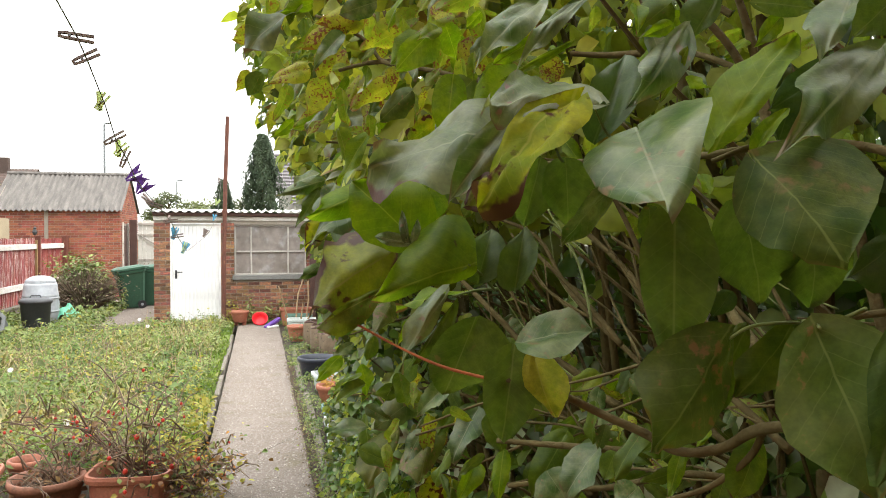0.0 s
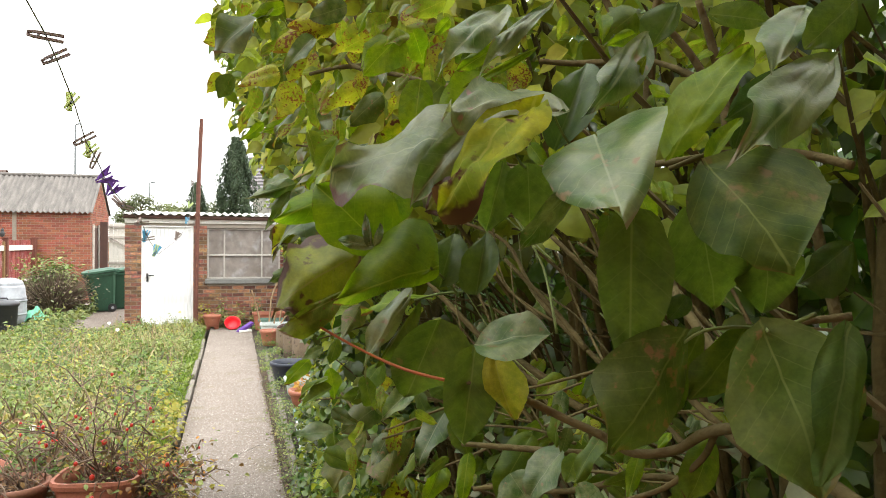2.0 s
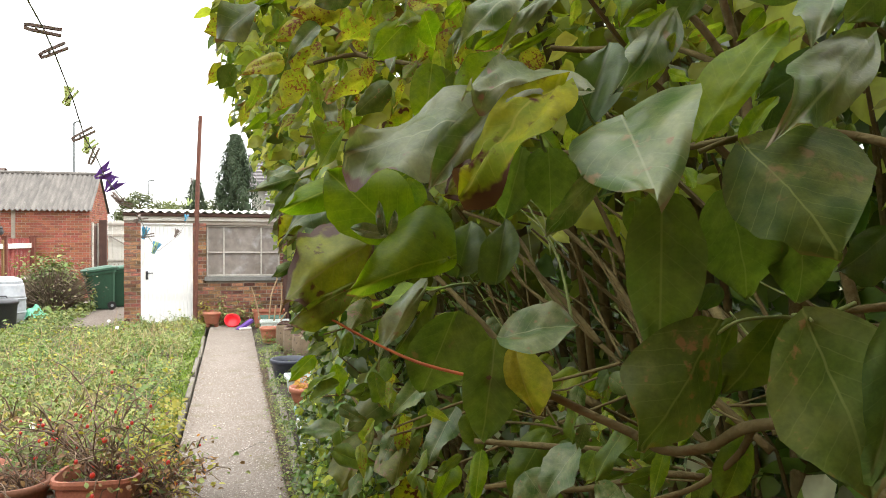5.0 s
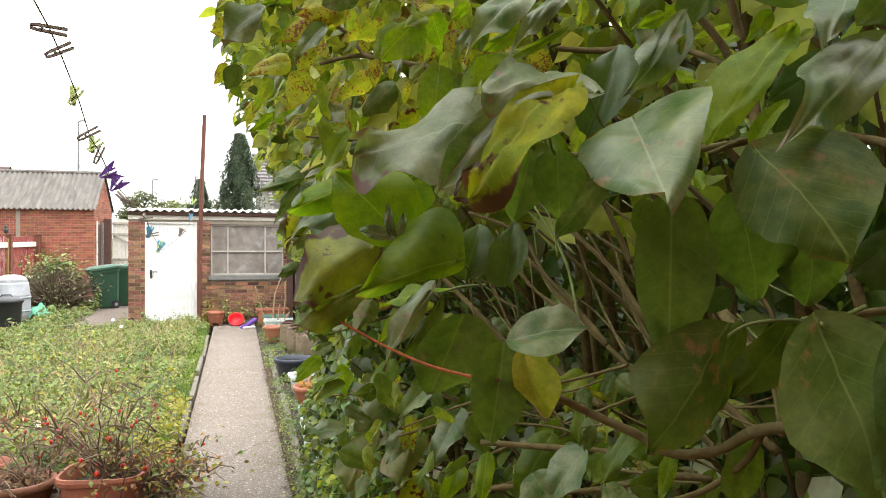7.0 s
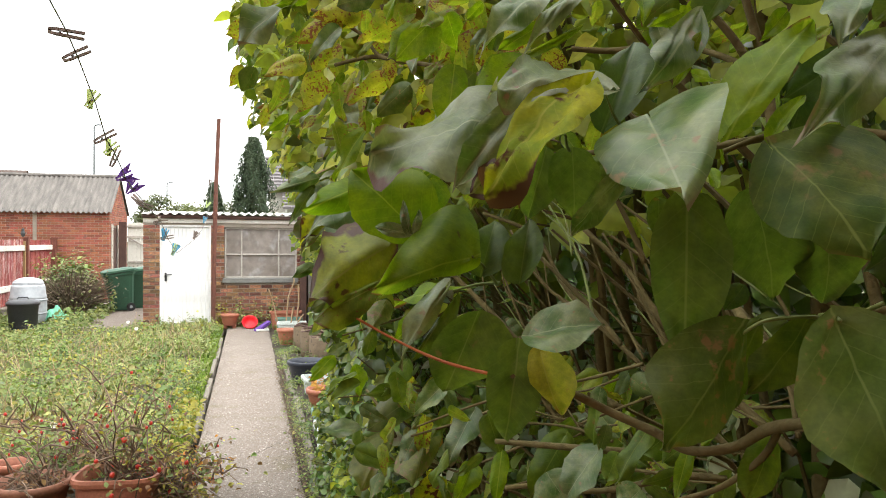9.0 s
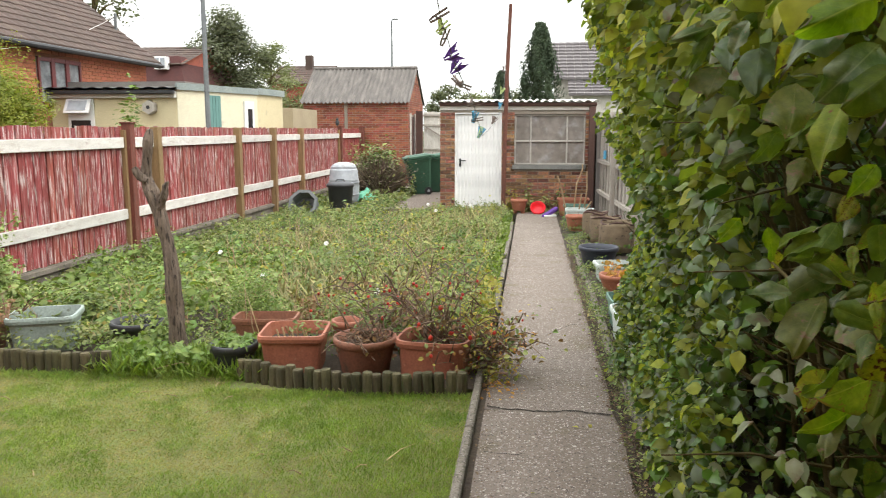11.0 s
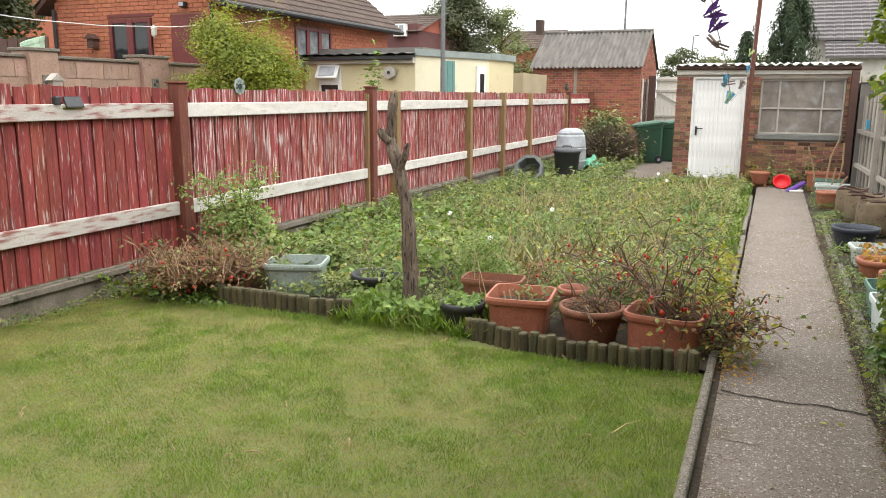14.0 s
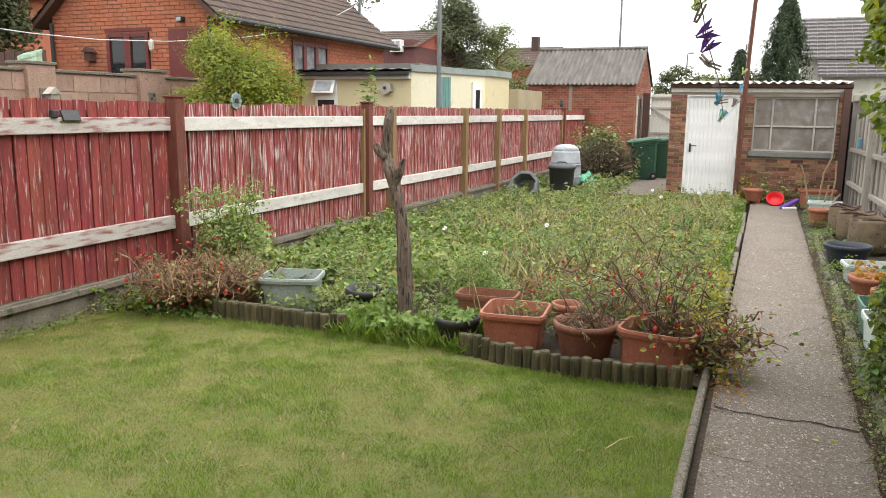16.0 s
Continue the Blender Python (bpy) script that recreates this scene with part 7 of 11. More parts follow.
def lilac_shape(width, cup, curl, wave, half=2, rows=4):
    """A heart-shaped leaf along +y with a drawn-out point, cupped at the midrib and waved at the margin."""
    vs, fs = [], []
    for i in range(rows + 1):
        u = (i / rows) ** 1.15
        w = 0.5 * width * (max(0.0, 1 - (1 - u / 0.36) ** 2) ** 0.5 if u < 0.36 else max(0.0, 1 - ((u - 0.36) / 0.64) ** 1.6) ** 1.15)
        for k in range(-half, half + 1):
            q = k / half
            x = q * w
            vs.append((x, u - 0.13 * abs(q) ** 1.5 * max(0.0, 1 - 2.4 * u), cup * w * abs(q) * (1.5 - abs(q)) - curl * (u - 0.2) ** 2 + wave * q * abs(q) * math.sin(5 * u + q)))
    n = 2 * half + 1
    for i in range(rows):
        for k in range(n - 1):
            fs.append((i * n + k, i * n + k + 1, (i + 1) * n + k + 1, (i + 1) * n + k))
    return np.array(vs), fs


T_LILAC = [lilac_shape(0.82, 0.5, 0.35, 0.05), lilac_shape(0.9, 0.3, 0.6, -0.07), lilac_shape(0.7, 0.8, 0.3, 0.06), lilac_shape(0.85, -0.3, 0.5, 0.08)]
T_LILAC_FAR = [lilac_shape(0.8, 0.5, 0.35, 0.05, 1, 4), lilac_shape(0.86, 0.3, 0.6, -0.07, 1, 4), lilac_shape(0.7, 0.8, 0.3, 0.06, 1, 4)]


def hedge_leaves(name, n, material, seed, y0, y1, z0, z1, depth, size, label="", power=1.0, out=0.0, gap=True):
    r = np.random.default_rng(seed)
    y = r.uniform(y0, y1, n)
    z = r.uniform(z0, z1, n)
    lump = np.array([noise.noise((a * 1.5, b * 1.5, 4.0)) * 0.20 + noise.noise((a * 4.2, b * 4.2, 8.0)) * 0.11 for a, b in zip(y, z)])
    x = face_x(y, z) - out + 0.06 + lump + depth * r.random(n) ** power
    keep = np.ones(n, bool)
    if gap:
        hole = np.array([noise.noise((a * 2.4, b * 2.4, 15.0)) for a, b in zip(y, z)])
        keep = hole > -0.14 - 0.2 * r.random(n) + 0.16 * np.clip(0.5 - y, 0, 1)
    hollow = np.clip((0.85 - y) / 0.5, 0, 1) * np.clip((1.60 - z) / 0.35, 0, 1)
    keep &= r.random(n) > 0.93 * hollow
    keep &= ~((x > face_x(y, z) + 0.17) & (y < 2.0) & (z < 1.6) & (r.random(n) < 0.96))
    top = 3.3 + 0.35 * np.sin(y * 1.7) + 0.3 * np.sin(y * 4.1)
    keep &= z < top - 0.5 * r.random(n)
    p = np.stack([x, y, z], 1)[keep]
    n = len(p)
    nrm = rough_normals(n, r, 0.5, 0.8, (-0.7, -0.35, 0.0))
    scale = size * r.uniform(0.55, 1.35, n)
    near = p[:, 1] < 1.3
    for pick, shapes in ((near, T_LILAC), (~near, T_LILAC_FAR)):
        if pick.sum():
            ob = part(name, scatter(p[pick], nrm[pick], scale[pick], shapes, r, droop=0.5), material, hedge, label, smooth=True)
            tagged(ob, kind="stuff")


hedge_leaves("low_leaves", 24000, M_HEDGE_DK, 101, -0.1, 4.5, 0.03, 1.5, 0.5, 0.040, "small dark glossy lilac leaves", 1.4)
hedge_leaves("low_leaves", 5500, M_HEDGE_LT, 106, 0.5, 4.5, 0.03, 1.5, 0.25, 0.038, "small light green lilac leaves", 1.4)
hedge_leaves("green_leaves", 13000, M_HEDGE, 108, -0.1, 4.5, 1.35, 3.5, 0.5, 0.048, "mid-green lilac leaves", 1.4)
hedge_leaves("light_leaves", 6500, M_HEDGE_LT, 109, -0.1, 4.5, 1.45, 3.5, 0.4, 0.050, "light yellow-green lilac leaves", 1.4)
# inner leaves darker low, lighter high: shade and skylight put into their colour
hedge_leaves("inner_leaves", 3800, M_HEDGE_DK, 102, -0.6, 4.5, 0.1, 1.7, 1.0, 0.065, "", 0.6)
hedge_leaves("inner_leaves", 1500, M_HEDGE_LT, 122, -0.6, 4.5, 1.7, 3.4, 0.8, 0.06, "", 0.6)
hedge_leaves("yellow_leaves", 900, M_HEDGE_YEL, 103, 0.0, 4.4, 0.2, 1.9, 0.35, 0.055, "yellow-green leaves with brown spots", 1.5)
hedge_leaves("yellow_leaves", 4600, M_HEDGE_YEL, 104, -0.5, 3.4, 1.85, 3.2, 0.4, 0.058, "yellow-green leaves with brown spots", 1.3)
hedge_leaves("mildewed_leaves", 1500, M_HEDGE_GREY, 105, -0.3, 4.0, 0.2, 2.0, 0.3, 0.048, "pale mildewed leaves", 1.5)
hedge_leaves("high_leaves", 1600, M_HEDGE_LT, 107, -0.7, 4.0, 2.2, 3.7, 1.2, 0.06, "", 1.0)


def back_leaves(n, x0, x1, y0, y1, z0, z1, size, seed, material, shapes=T_LILAC_FAR):
    """Leaves filling one box of the thicket: its far side, or parts out of view."""
    r = np.random.default_rng(seed)
    p = np.stack([r.uniform(x0, x1, n), r.uniform(y0, y1, n), z0 + (z1 - z0) * r.random(n)], 1)
    ob = part("back_leaves", scatter(p, rough_normals(n, r, 0.4, 0.7, (-0.3, -0.3, 0)), size * r.uniform(0.6, 1.4, n), shapes, r, droop=0.8), material, hedge, smooth=True)
    tagged(ob, kind="stuff")


# these two lie out of view, added beside and overhead to shade near leaves
back_leaves(9000, 1.0, 2.2, -3.2, -1.25, 0.0, 3.3, 0.085, 116, M_HEDGE)
back_leaves(900, 0.75, 2.2, -2.2, 0.4, 2.5, 3.5, 0.065, 117, M_HEDGE_LT, T_LILAC)
back_leaves(9000, 1.5, 2.1, -2.6, 3.5, 0.0, 2.6, 0.075, 111, M_HEDGE_DK)
back_leaves(1300, 1.3, 2.2, -2.4, 3.0, 2.3, 3.6, 0.07, 112, M_HEDGE_LT, T_LILAC)
back_leaves(550, 0.95, 1.6, -0.9, 0.6, 0.2, 1.45, 0.05, 113, M_HEDGE_DK)
back_leaves(220, 0.9, 1.5, -0.7, 0.6, 0.3, 1.5, 0.045, 114, M_HEDGE_GREY)
back_leaves(1200, 0.75, 1.5, -0.6, 1.2, 1.9, 2.9, 0.052, 115, M_HEDGE_YEL, T_LILAC)
back_leaves(1300, 0.95, 1.7, -0.8, 1.0, 1.75, 2.7, 0.055, 119, M_HEDGE_LT, T_LILAC)
back_leaves(1500, 1.6, 2.4, -1.5, 0.9, 1.2, 2.3, 0.08, 118, M_HEDGE_DK)
back_leaves(5200, 2.2, 2.8, -1.6, 6.0, 0.6, 2.7, 0.10, 121, M_HEDGE_DK)

# stems of the thicket
r = random.Random(17)
st0 = []
for i in range(64):
    y = -0.9 + 5.2 * (i / 63) + r.uniform(-0.1, 0.1)
    x = 1.35 + 0.055 * y + r.uniform(0.0, 0.6)
    h = r.uniform(2.3, 3.4)
    a, b = r.uniform(-0.7, 0.0), r.uniform(-0.35, 0.35)
    rad = r.uniform(0.009, 0.026)
    pts = [(x, y, -0.05), (x + a * 0.25, y + b * 0.2, h * 0.3), (x + a * 0.6 + r.uniform(-0.05, 0.05), y + b * 0.6, h * 0.65), (x + a, y + b, h)]
    bm = bmesh.new()
    tube(bm, pts, [rad, rad * 0.85, rad * 0.6, rad * 0.25], 8)
    part("stem", bm, M_STEM, hedge, smooth=True)
lines = []
for i in range(900):
    y = r.uniform(-1.2, 4.3)
    z = r.uniform(0.2, 3.1)
    x = 1.1 + 0.055 * y + r.uniform(-0.1, 0.6)
    e = (x - r.uniform(0.1, 0.4), y + r.uniform(-0.3, 0.25), z + r.uniform(0.0, 0.4))
    lines.append([(x, y, z), ((x + e[0]) / 2, (y + e[1]) / 2 + r.uniform(-0.04, 0.04), (z + e[2]) / 2 + r.uniform(-0.02, 0.06)), e])
ob = part("twig_tangle", twigs(lines, 0.005, 5), M_STEM, hedge)
tagged(ob, kind="stuff")


def leaf_mat(name, c1, c2, vein, spot, spot_at, edge, edge_at, rough=0.4, trans=0.3, spec=0.5, spot_scale=7):
    """A leaf one unit long along y: midrib and side veins, blotches, and a browned rim."""
    m = bpy.data.materials.new(name)
    m.use_nodes = True
    n, l = m.node_tree.nodes, m.node_tree.links
    b = n["Principled BSDF"]
    b.inputs["Roughness"].default_value, b.inputs["Specular IOR Level"].default_value = rough, spec
    co = n.new("ShaderNodeTexCoord").outputs["Object"]
    info = n.new("ShaderNodeObjectInfo").outputs["Random"]
    shift = n.new("ShaderNodeVectorMath")
    shift.operation = "SCALE"
    shift.inputs[0].default_value = (31, 17, 53)
    l.new(info, shift.inputs["Scale"])
    add = n.new("ShaderNodeVectorMath")
    l.new(co, add.inputs[0])
    l.new(shift.outputs[0], add.inputs[1])

    def calc(op, a, c=0.0, d=None):
        x = n.new("ShaderNodeMath")
        x.operation = op
        for i, v in enumerate((a, c, d)):
            if v is None:
                continue
            if isinstance(v, bpy.types.NodeSocket):
                l.new(v, x.inputs[i])
            else:
                x.inputs[i].default_value = v
        return x.outputs[0]

    def span(v, a, z):
        r = n.new("ShaderNodeMapRange")
        r.inputs["From Min"].default_value, r.inputs["From Max"].default_value = a, z
        l.new(v, r.inputs["Value"])
        return r.outputs[0]

    def mix(f, a, z, blend="MIX"):
        x = n.new("ShaderNodeMix")
        x.data_type, x.blend_type = "RGBA", blend
        for sock, v in ((x.inputs[0], f), (x.inputs[6], a), (x.inputs[7], z)):
            if isinstance(v, bpy.types.NodeSocket):
                l.new(v, sock)
            elif isinstance(v, tuple):
                sock.default_value = (*v, 1)
            else:
                sock.default_value = v
        return x.outputs[2]

    def tex(s, detail=4):
        t = n.new("ShaderNodeTexNoise")
        t.inputs["Scale"].default_value, t.inputs["Detail"].default_value = s, detail
        l.new(add.outputs[0], t.inputs["Vector"])
        return t.outputs["Fac"]

    sep = n.new("ShaderNodeSeparateXYZ")
    l.new(co, sep.inputs[0])
    ax = calc("ABSOLUTE", sep.outputs["X"])
    rib = span(ax, 0.011, 0.004)
    wave = calc("ADD", calc("SUBTRACT", sep.outputs["Y"], calc("MULTIPLY", ax, 0.85)), calc("MULTIPLY", tex(6), 0.06))
    tri = calc("PINGPONG", calc("MULTIPLY", wave, 7.0), 0.5)
    side = calc("MULTIPLY", span(tri, 0.045, 0.01), 0.5)
    fine = tex(40, 3)
    col = mix(span(tex(2.6), 0.38, 0.62), c1, c2)
    col = mix(0.3, col, mix(span(fine, 0.3, 0.7), (0.7, 0.7, 0.7), (1.3, 1.3, 1.3)), "MULTIPLY")
    veins = calc("MAXIMUM", rib, side)
    col = mix(0.35, col, mix(span(tex(11, 6), 0.36, 0.64), (0.62, 0.66, 0.7), (1.32, 1.25, 1.0)), "MULTIPLY")
    col = mix(calc("MULTIPLY", span(tex(1.7, 3), 0.55, 0.75), 0.3), col, vein)
    net = n.new("ShaderNodeTexVoronoi")
    net.feature = "DISTANCE_TO_EDGE"
    net.inputs["Scale"].default_value = 26
    l.new(add.outputs[0], net.inputs["Vector"])
    mesh_ = span(net.outputs["Distance"], 0.0, 0.12)
    col = mix(0.04, col, mix(mesh_, (1.3, 1.28, 1.2), (0.9, 0.9, 0.9)), "MULTIPLY")
    col = mix(calc("MULTIPLY", calc("MAXIMUM", rib, calc("MULTIPLY", side, 0.8)), 0.7), col, vein)
    patchy = calc("MULTIPLY", calc("SUBTRACT", tex(2.4, 2), 0.5), 0.55)
    col = mix(span(calc("ADD", tex(spot_scale, 6), patchy), spot_at, spot_at + 0.09), col, spot)
    # rim: far from the midrib or near the tip
    edge_way = n.new("ShaderNodeAttribute")
    edge_way.attribute_name = "across"
    rim = calc("ADD", calc("MULTIPLY", edge_way.outputs["Fac"], 0.75), calc("MULTIPLY", calc("MAXIMUM", calc("SUBTRACT", sep.outputs["Y"], 0.62), 0.0), 1.1))
    rim = calc("ADD", rim, calc("MULTIPLY", calc("SUBTRACT", tex(3.5), 0.5), 1.0))
    col = mix(span(rim, edge_at, edge_at + 0.12), col, edge)
    hsv = n.new("ShaderNodeHueSaturation")
    v2 = calc("MULTIPLY_ADD", info, 0.4, 0.8)
    l.new(v2, hsv.inputs["Value"])
    l.new(col, hsv.inputs["Color"])
    col = hsv.outputs[0]
    l.new(col, b.inputs["Base Color"])
    bump = n.new("ShaderNodeBump")
    bump.inputs["Strength"].default_value, bump.inputs["Distance"].default_value = 0.06, 0.01
    l.new(calc("ADD", calc("MULTIPLY", veins, -1.0), mesh_), bump.inputs["Height"])
    l.new(bump.outputs[0], b.inputs["Normal"])
    tr = n.new("ShaderNodeBsdfTranslucent")
    sh = n.new("ShaderNodeMixShader")
    sh.inputs[0].default_value = trans
    l.new(mix(1.0, col, (1.5, 1.55, 0.6), "MULTIPLY"), tr.inputs["Color"])
    l.new(b.outputs[0], sh.inputs[1])
    l.new(tr.outputs[0], sh.inputs[2])
    l.new(sh.outputs[0], n["Material Output"].inputs["Surface"])
    return m


BROWN_SPOT, DARK_RIM = (0.13, 0.055, 0.025), (0.075, 0.035, 0.02)
LEAF_KIND = {
    "G": leaf_mat("green_lilac_leaf", (0.055, 0.096, 0.009), (0.085, 0.125, 0.012), (0.13, 0.17, 0.03), (0.12, 0.09, 0.02), 0.68, DARK_RIM, 1.0, 0.42, 0.35, 0.2),
    "D": leaf_mat("deep_green_lilac_leaf", (0.058, 0.098, 0.017), (0.080, 0.120, 0.022), (0.12, 0.155, 0.045), (0.11, 0.10, 0.03), 0.72, DARK_RIM, 1.1, 0.42, 0.4, 0.2),
    "L": leaf_mat("bright_lilac_leaf", (0.130, 0.190, 0.006), (0.085, 0.150, 0.005), (0.20, 0.25, 0.03), (0.08, 0.055, 0.02), 0.74, DARK_RIM, 0.92, 0.45, 0.5, 0.2),
    # S: silver patches paint the sky's sheen together with pale mildew
    "S": leaf_mat("silver_sheen_mildew_leaf", (0.130, 0.158, 0.070), (0.040, 0.082, 0.012), (0.17, 0.20, 0.10), (0.145, 0.105, 0.045), 0.66, (0.12, 0.10, 0.05), 0.90, 0.38, 0.25, 0.4),
    "E": leaf_mat("blue_grey_lilac_leaf", (0.038, 0.072, 0.018), (0.050, 0.086, 0.016), (0.08, 0.110, 0.04), (0.1, 0.09, 0.05), 0.8, DARK_RIM, 1.2, 0.42, 0.25, 0.3),
    # H: the paler olive paints a soft sheen; the blotches are rust-brown
    "H": leaf_mat("sheeny_olive_lilac_leaf", (0.066, 0.086, 0.014), (0.030, 0.056, 0.005), (0.13, 0.16, 0.04), (0.115, 0.085, 0.028), 0.61, (0.09, 0.08, 0.02), 1.0, 0.5, 0.35, 0.14, 5),
    "V": leaf_mat("tarnished_lilac_leaf", (0.105, 0.115, 0.030), (0.068, 0.092, 0.016), (0.14, 0.15, 0.06), (0.16, 0.10, 0.065), 0.60, (0.11, 0.075, 0.04), 0.92, 0.45, 0.35, 0.25, 9),
    "U": leaf_mat("clear_yellow_lilac_leaf", (0.34, 0.32, 0.035), (0.22, 0.25, 0.020), (0.32, 0.31, 0.06), (0.30, 0.16, 0.04), 0.68, (0.33, 0.25, 0.08), 0.86, 0.5, 0.45, 0.2),
    "P": leaf_mat("red_spotted_leaf", (0.078, 0.106, 0.028), (0.052, 0.084, 0.014), (0.13, 0.16, 0.05), (0.150, 0.098, 0.040), 0.63, (0.11, 0.09, 0.02), 0.92, 0.42, 0.3, 0.2, 11),
    "Y": leaf_mat("yellowed_lilac_leaf", (0.29, 0.285, 0.03), (0.165, 0.21, 0.018), (0.28, 0.28, 0.05), (0.15, 0.055, 0.025), 0.545, (0.19, 0.10, 0.025), 0.76, 0.5, 0.5, 0.2, 15),
    "O": leaf_mat("yellow_leaf_with_brown_holes", (0.245, 0.245, 0.010), (0.125, 0.170, 0.008), (0.25, 0.25, 0.04), (0.06, 0.020, 0.010), 0.575, (0.055, 0.026, 0.016), 0.78, 0.5, 0.5, 0.08, 6),
    "R": leaf_mat("grey_leaf_with_brown_rim", (0.145, 0.165, 0.090), (0.060, 0.092, 0.022), (0.17, 0.19, 0.09), (0.15, 0.085, 0.06), 0.66, (0.085, 0.046, 0.032), 0.92, 0.40, 0.3, 0.35),
    "B": leaf_mat("curled_brown_leaf", (0.15, 0.17, 0.012), (0.10, 0.12, 0.014), (0.15, 0.14, 0.04), (0.05, 0.025, 0.014), 0.60, (0.05, 0.024, 0.015), 0.54, 0.45, 0.35, 0.25),
    "M": leaf_mat("olive_lilac_leaf", (0.175, 0.21, 0.026), (0.105, 0.155, 0.014), (0.22, 0.24, 0.05), (0.16, 0.065, 0.03), 0.62, (0.15, 0.09, 0.028), 0.86, 0.48, 0.48, 0.2, 16),
}
LEAF_KIND_LABEL = {"M": "olive leaf with rusty spots", "S": "mildewed leaf with silvery sky sheen in its colour", "Y": "yellowing leaf", "O": "yellow leaf with brown patches", "R": "grey leaf curling brown at the rim", "B": "curled dead brown leaf", "P": "green leaf with reddish spots", "H": "olive leaf with painted pale sheen and a rusty blotch", "U": "clear yellow leaf", "V": "tarnished olive leaf with brown patches"}
OPEN_SIDE = Vector((0.45, -1.5, 1.75))
leaf_count = 0
leaf_home = hedge


def leaf(kind, base, tip, width, roll, fold, curl):
    """A broad heart-shaped leaf from its stalk end to its point, its face turned to the open path."""
    global leaf_count
    leaf_count += 1
    r = random.Random(leaf_count * 7)
    b, t = Vector(base), Vector(tip)
    ya = t - b
    length = ya.length
    ya.normalize()
    out = (OPEN_SIDE - (b + t) / 2).normalized()
    out = (out - ya * out.dot(ya)).normalized()
    na = out + Vector((0, 0, {"S": 0.6, "R": 0.6, "E": 0.3, "L": 0.2, "D": -0.25, "P": -0.2}.get(kind, 0.0)))
    na = (na - ya * na.dot(ya)).normalized()
    width /= max(0.55, na.dot(out))
    na = Matrix.Rotation(radians(roll), 3, ya) @ na
    xa = ya.cross(na)
    m = Matrix((xa, ya, na)).transposed().to_4x4()
    m.translation = b
    m = m @ Matrix.Diagonal((length, length, length, 1))
    rows, half = 18, 5
    wn_ = width / length
    ph, f2, cup, twist = r.uniform(0, 6), (r.uniform(0.10, 0.19) if kind in "RBO" else r.uniform(0.05, 0.11)), r.uniform(0.1, 0.9), r.uniform(-0.9, 0.9)
    blunt = {"R": 0.62, "S": 0.75, "G": 0.75, "P": 0.8, "O": 0.62}.get(kind, 1.05)
    vs, fs = [], []
    for i in range(rows + 1):
        u = (i / rows) ** 1.35
        w = 0.5 * wn_ * u ** 0.45 * (1 - u) ** blunt / (0.45 / (0.45 + blunt)) ** 0.45 / (blunt / (0.45 + blunt)) ** blunt * (1 + 0.07 * noise.noise((u * 7, ph, 1)))
        zc = 0.5 * curl * (0.25 - (u - 0.5) ** 2) - 1.6 * curl * max(0, u - 0.72) ** 2
        for j in range(-half, half + 1):
            s = j / half
            x = s * w
            back = 0.16 * wn_ * abs(s) ** 1.5 * max(0, 1 - u * 2.6)
            z = zc + fold * 2.4 * abs(x) - cup * (s * s) * w + f2 * s * abs(s) * math.sin(u * 9 + ph + (1.5 if s > 0 else 0)) * (0.4 + u) + twist * x * (u - 0.4)
            vs.append((x * (1 + 0.10 * abs(s) * noise.noise((u * 9, ph + 3 * (s > 0), 2))), u - back + 0.02 * s * math.sin(ph), z + 0.02 * noise.noise((u * 5, s * 2.2, ph))))
    k = 2 * half + 1
    fs = [(i * k + j, i * k + j + 1, (i + 1) * k + j + 1, (i + 1) * k + j) for i in range(rows) for j in range(k - 1)]
    ob = part("leaf", (vs, [], fs), LEAF_KIND[kind], leaf_home, LEAF_KIND_LABEL.get(kind, ""), smooth=True)
    across = ob.data.attributes.new("across", "FLOAT", "POINT")
    across.data.foreach_set("value", [abs(j) / half for i in range(rows + 1) for j in range(-half, half + 1)])
    ob.matrix_basis = m


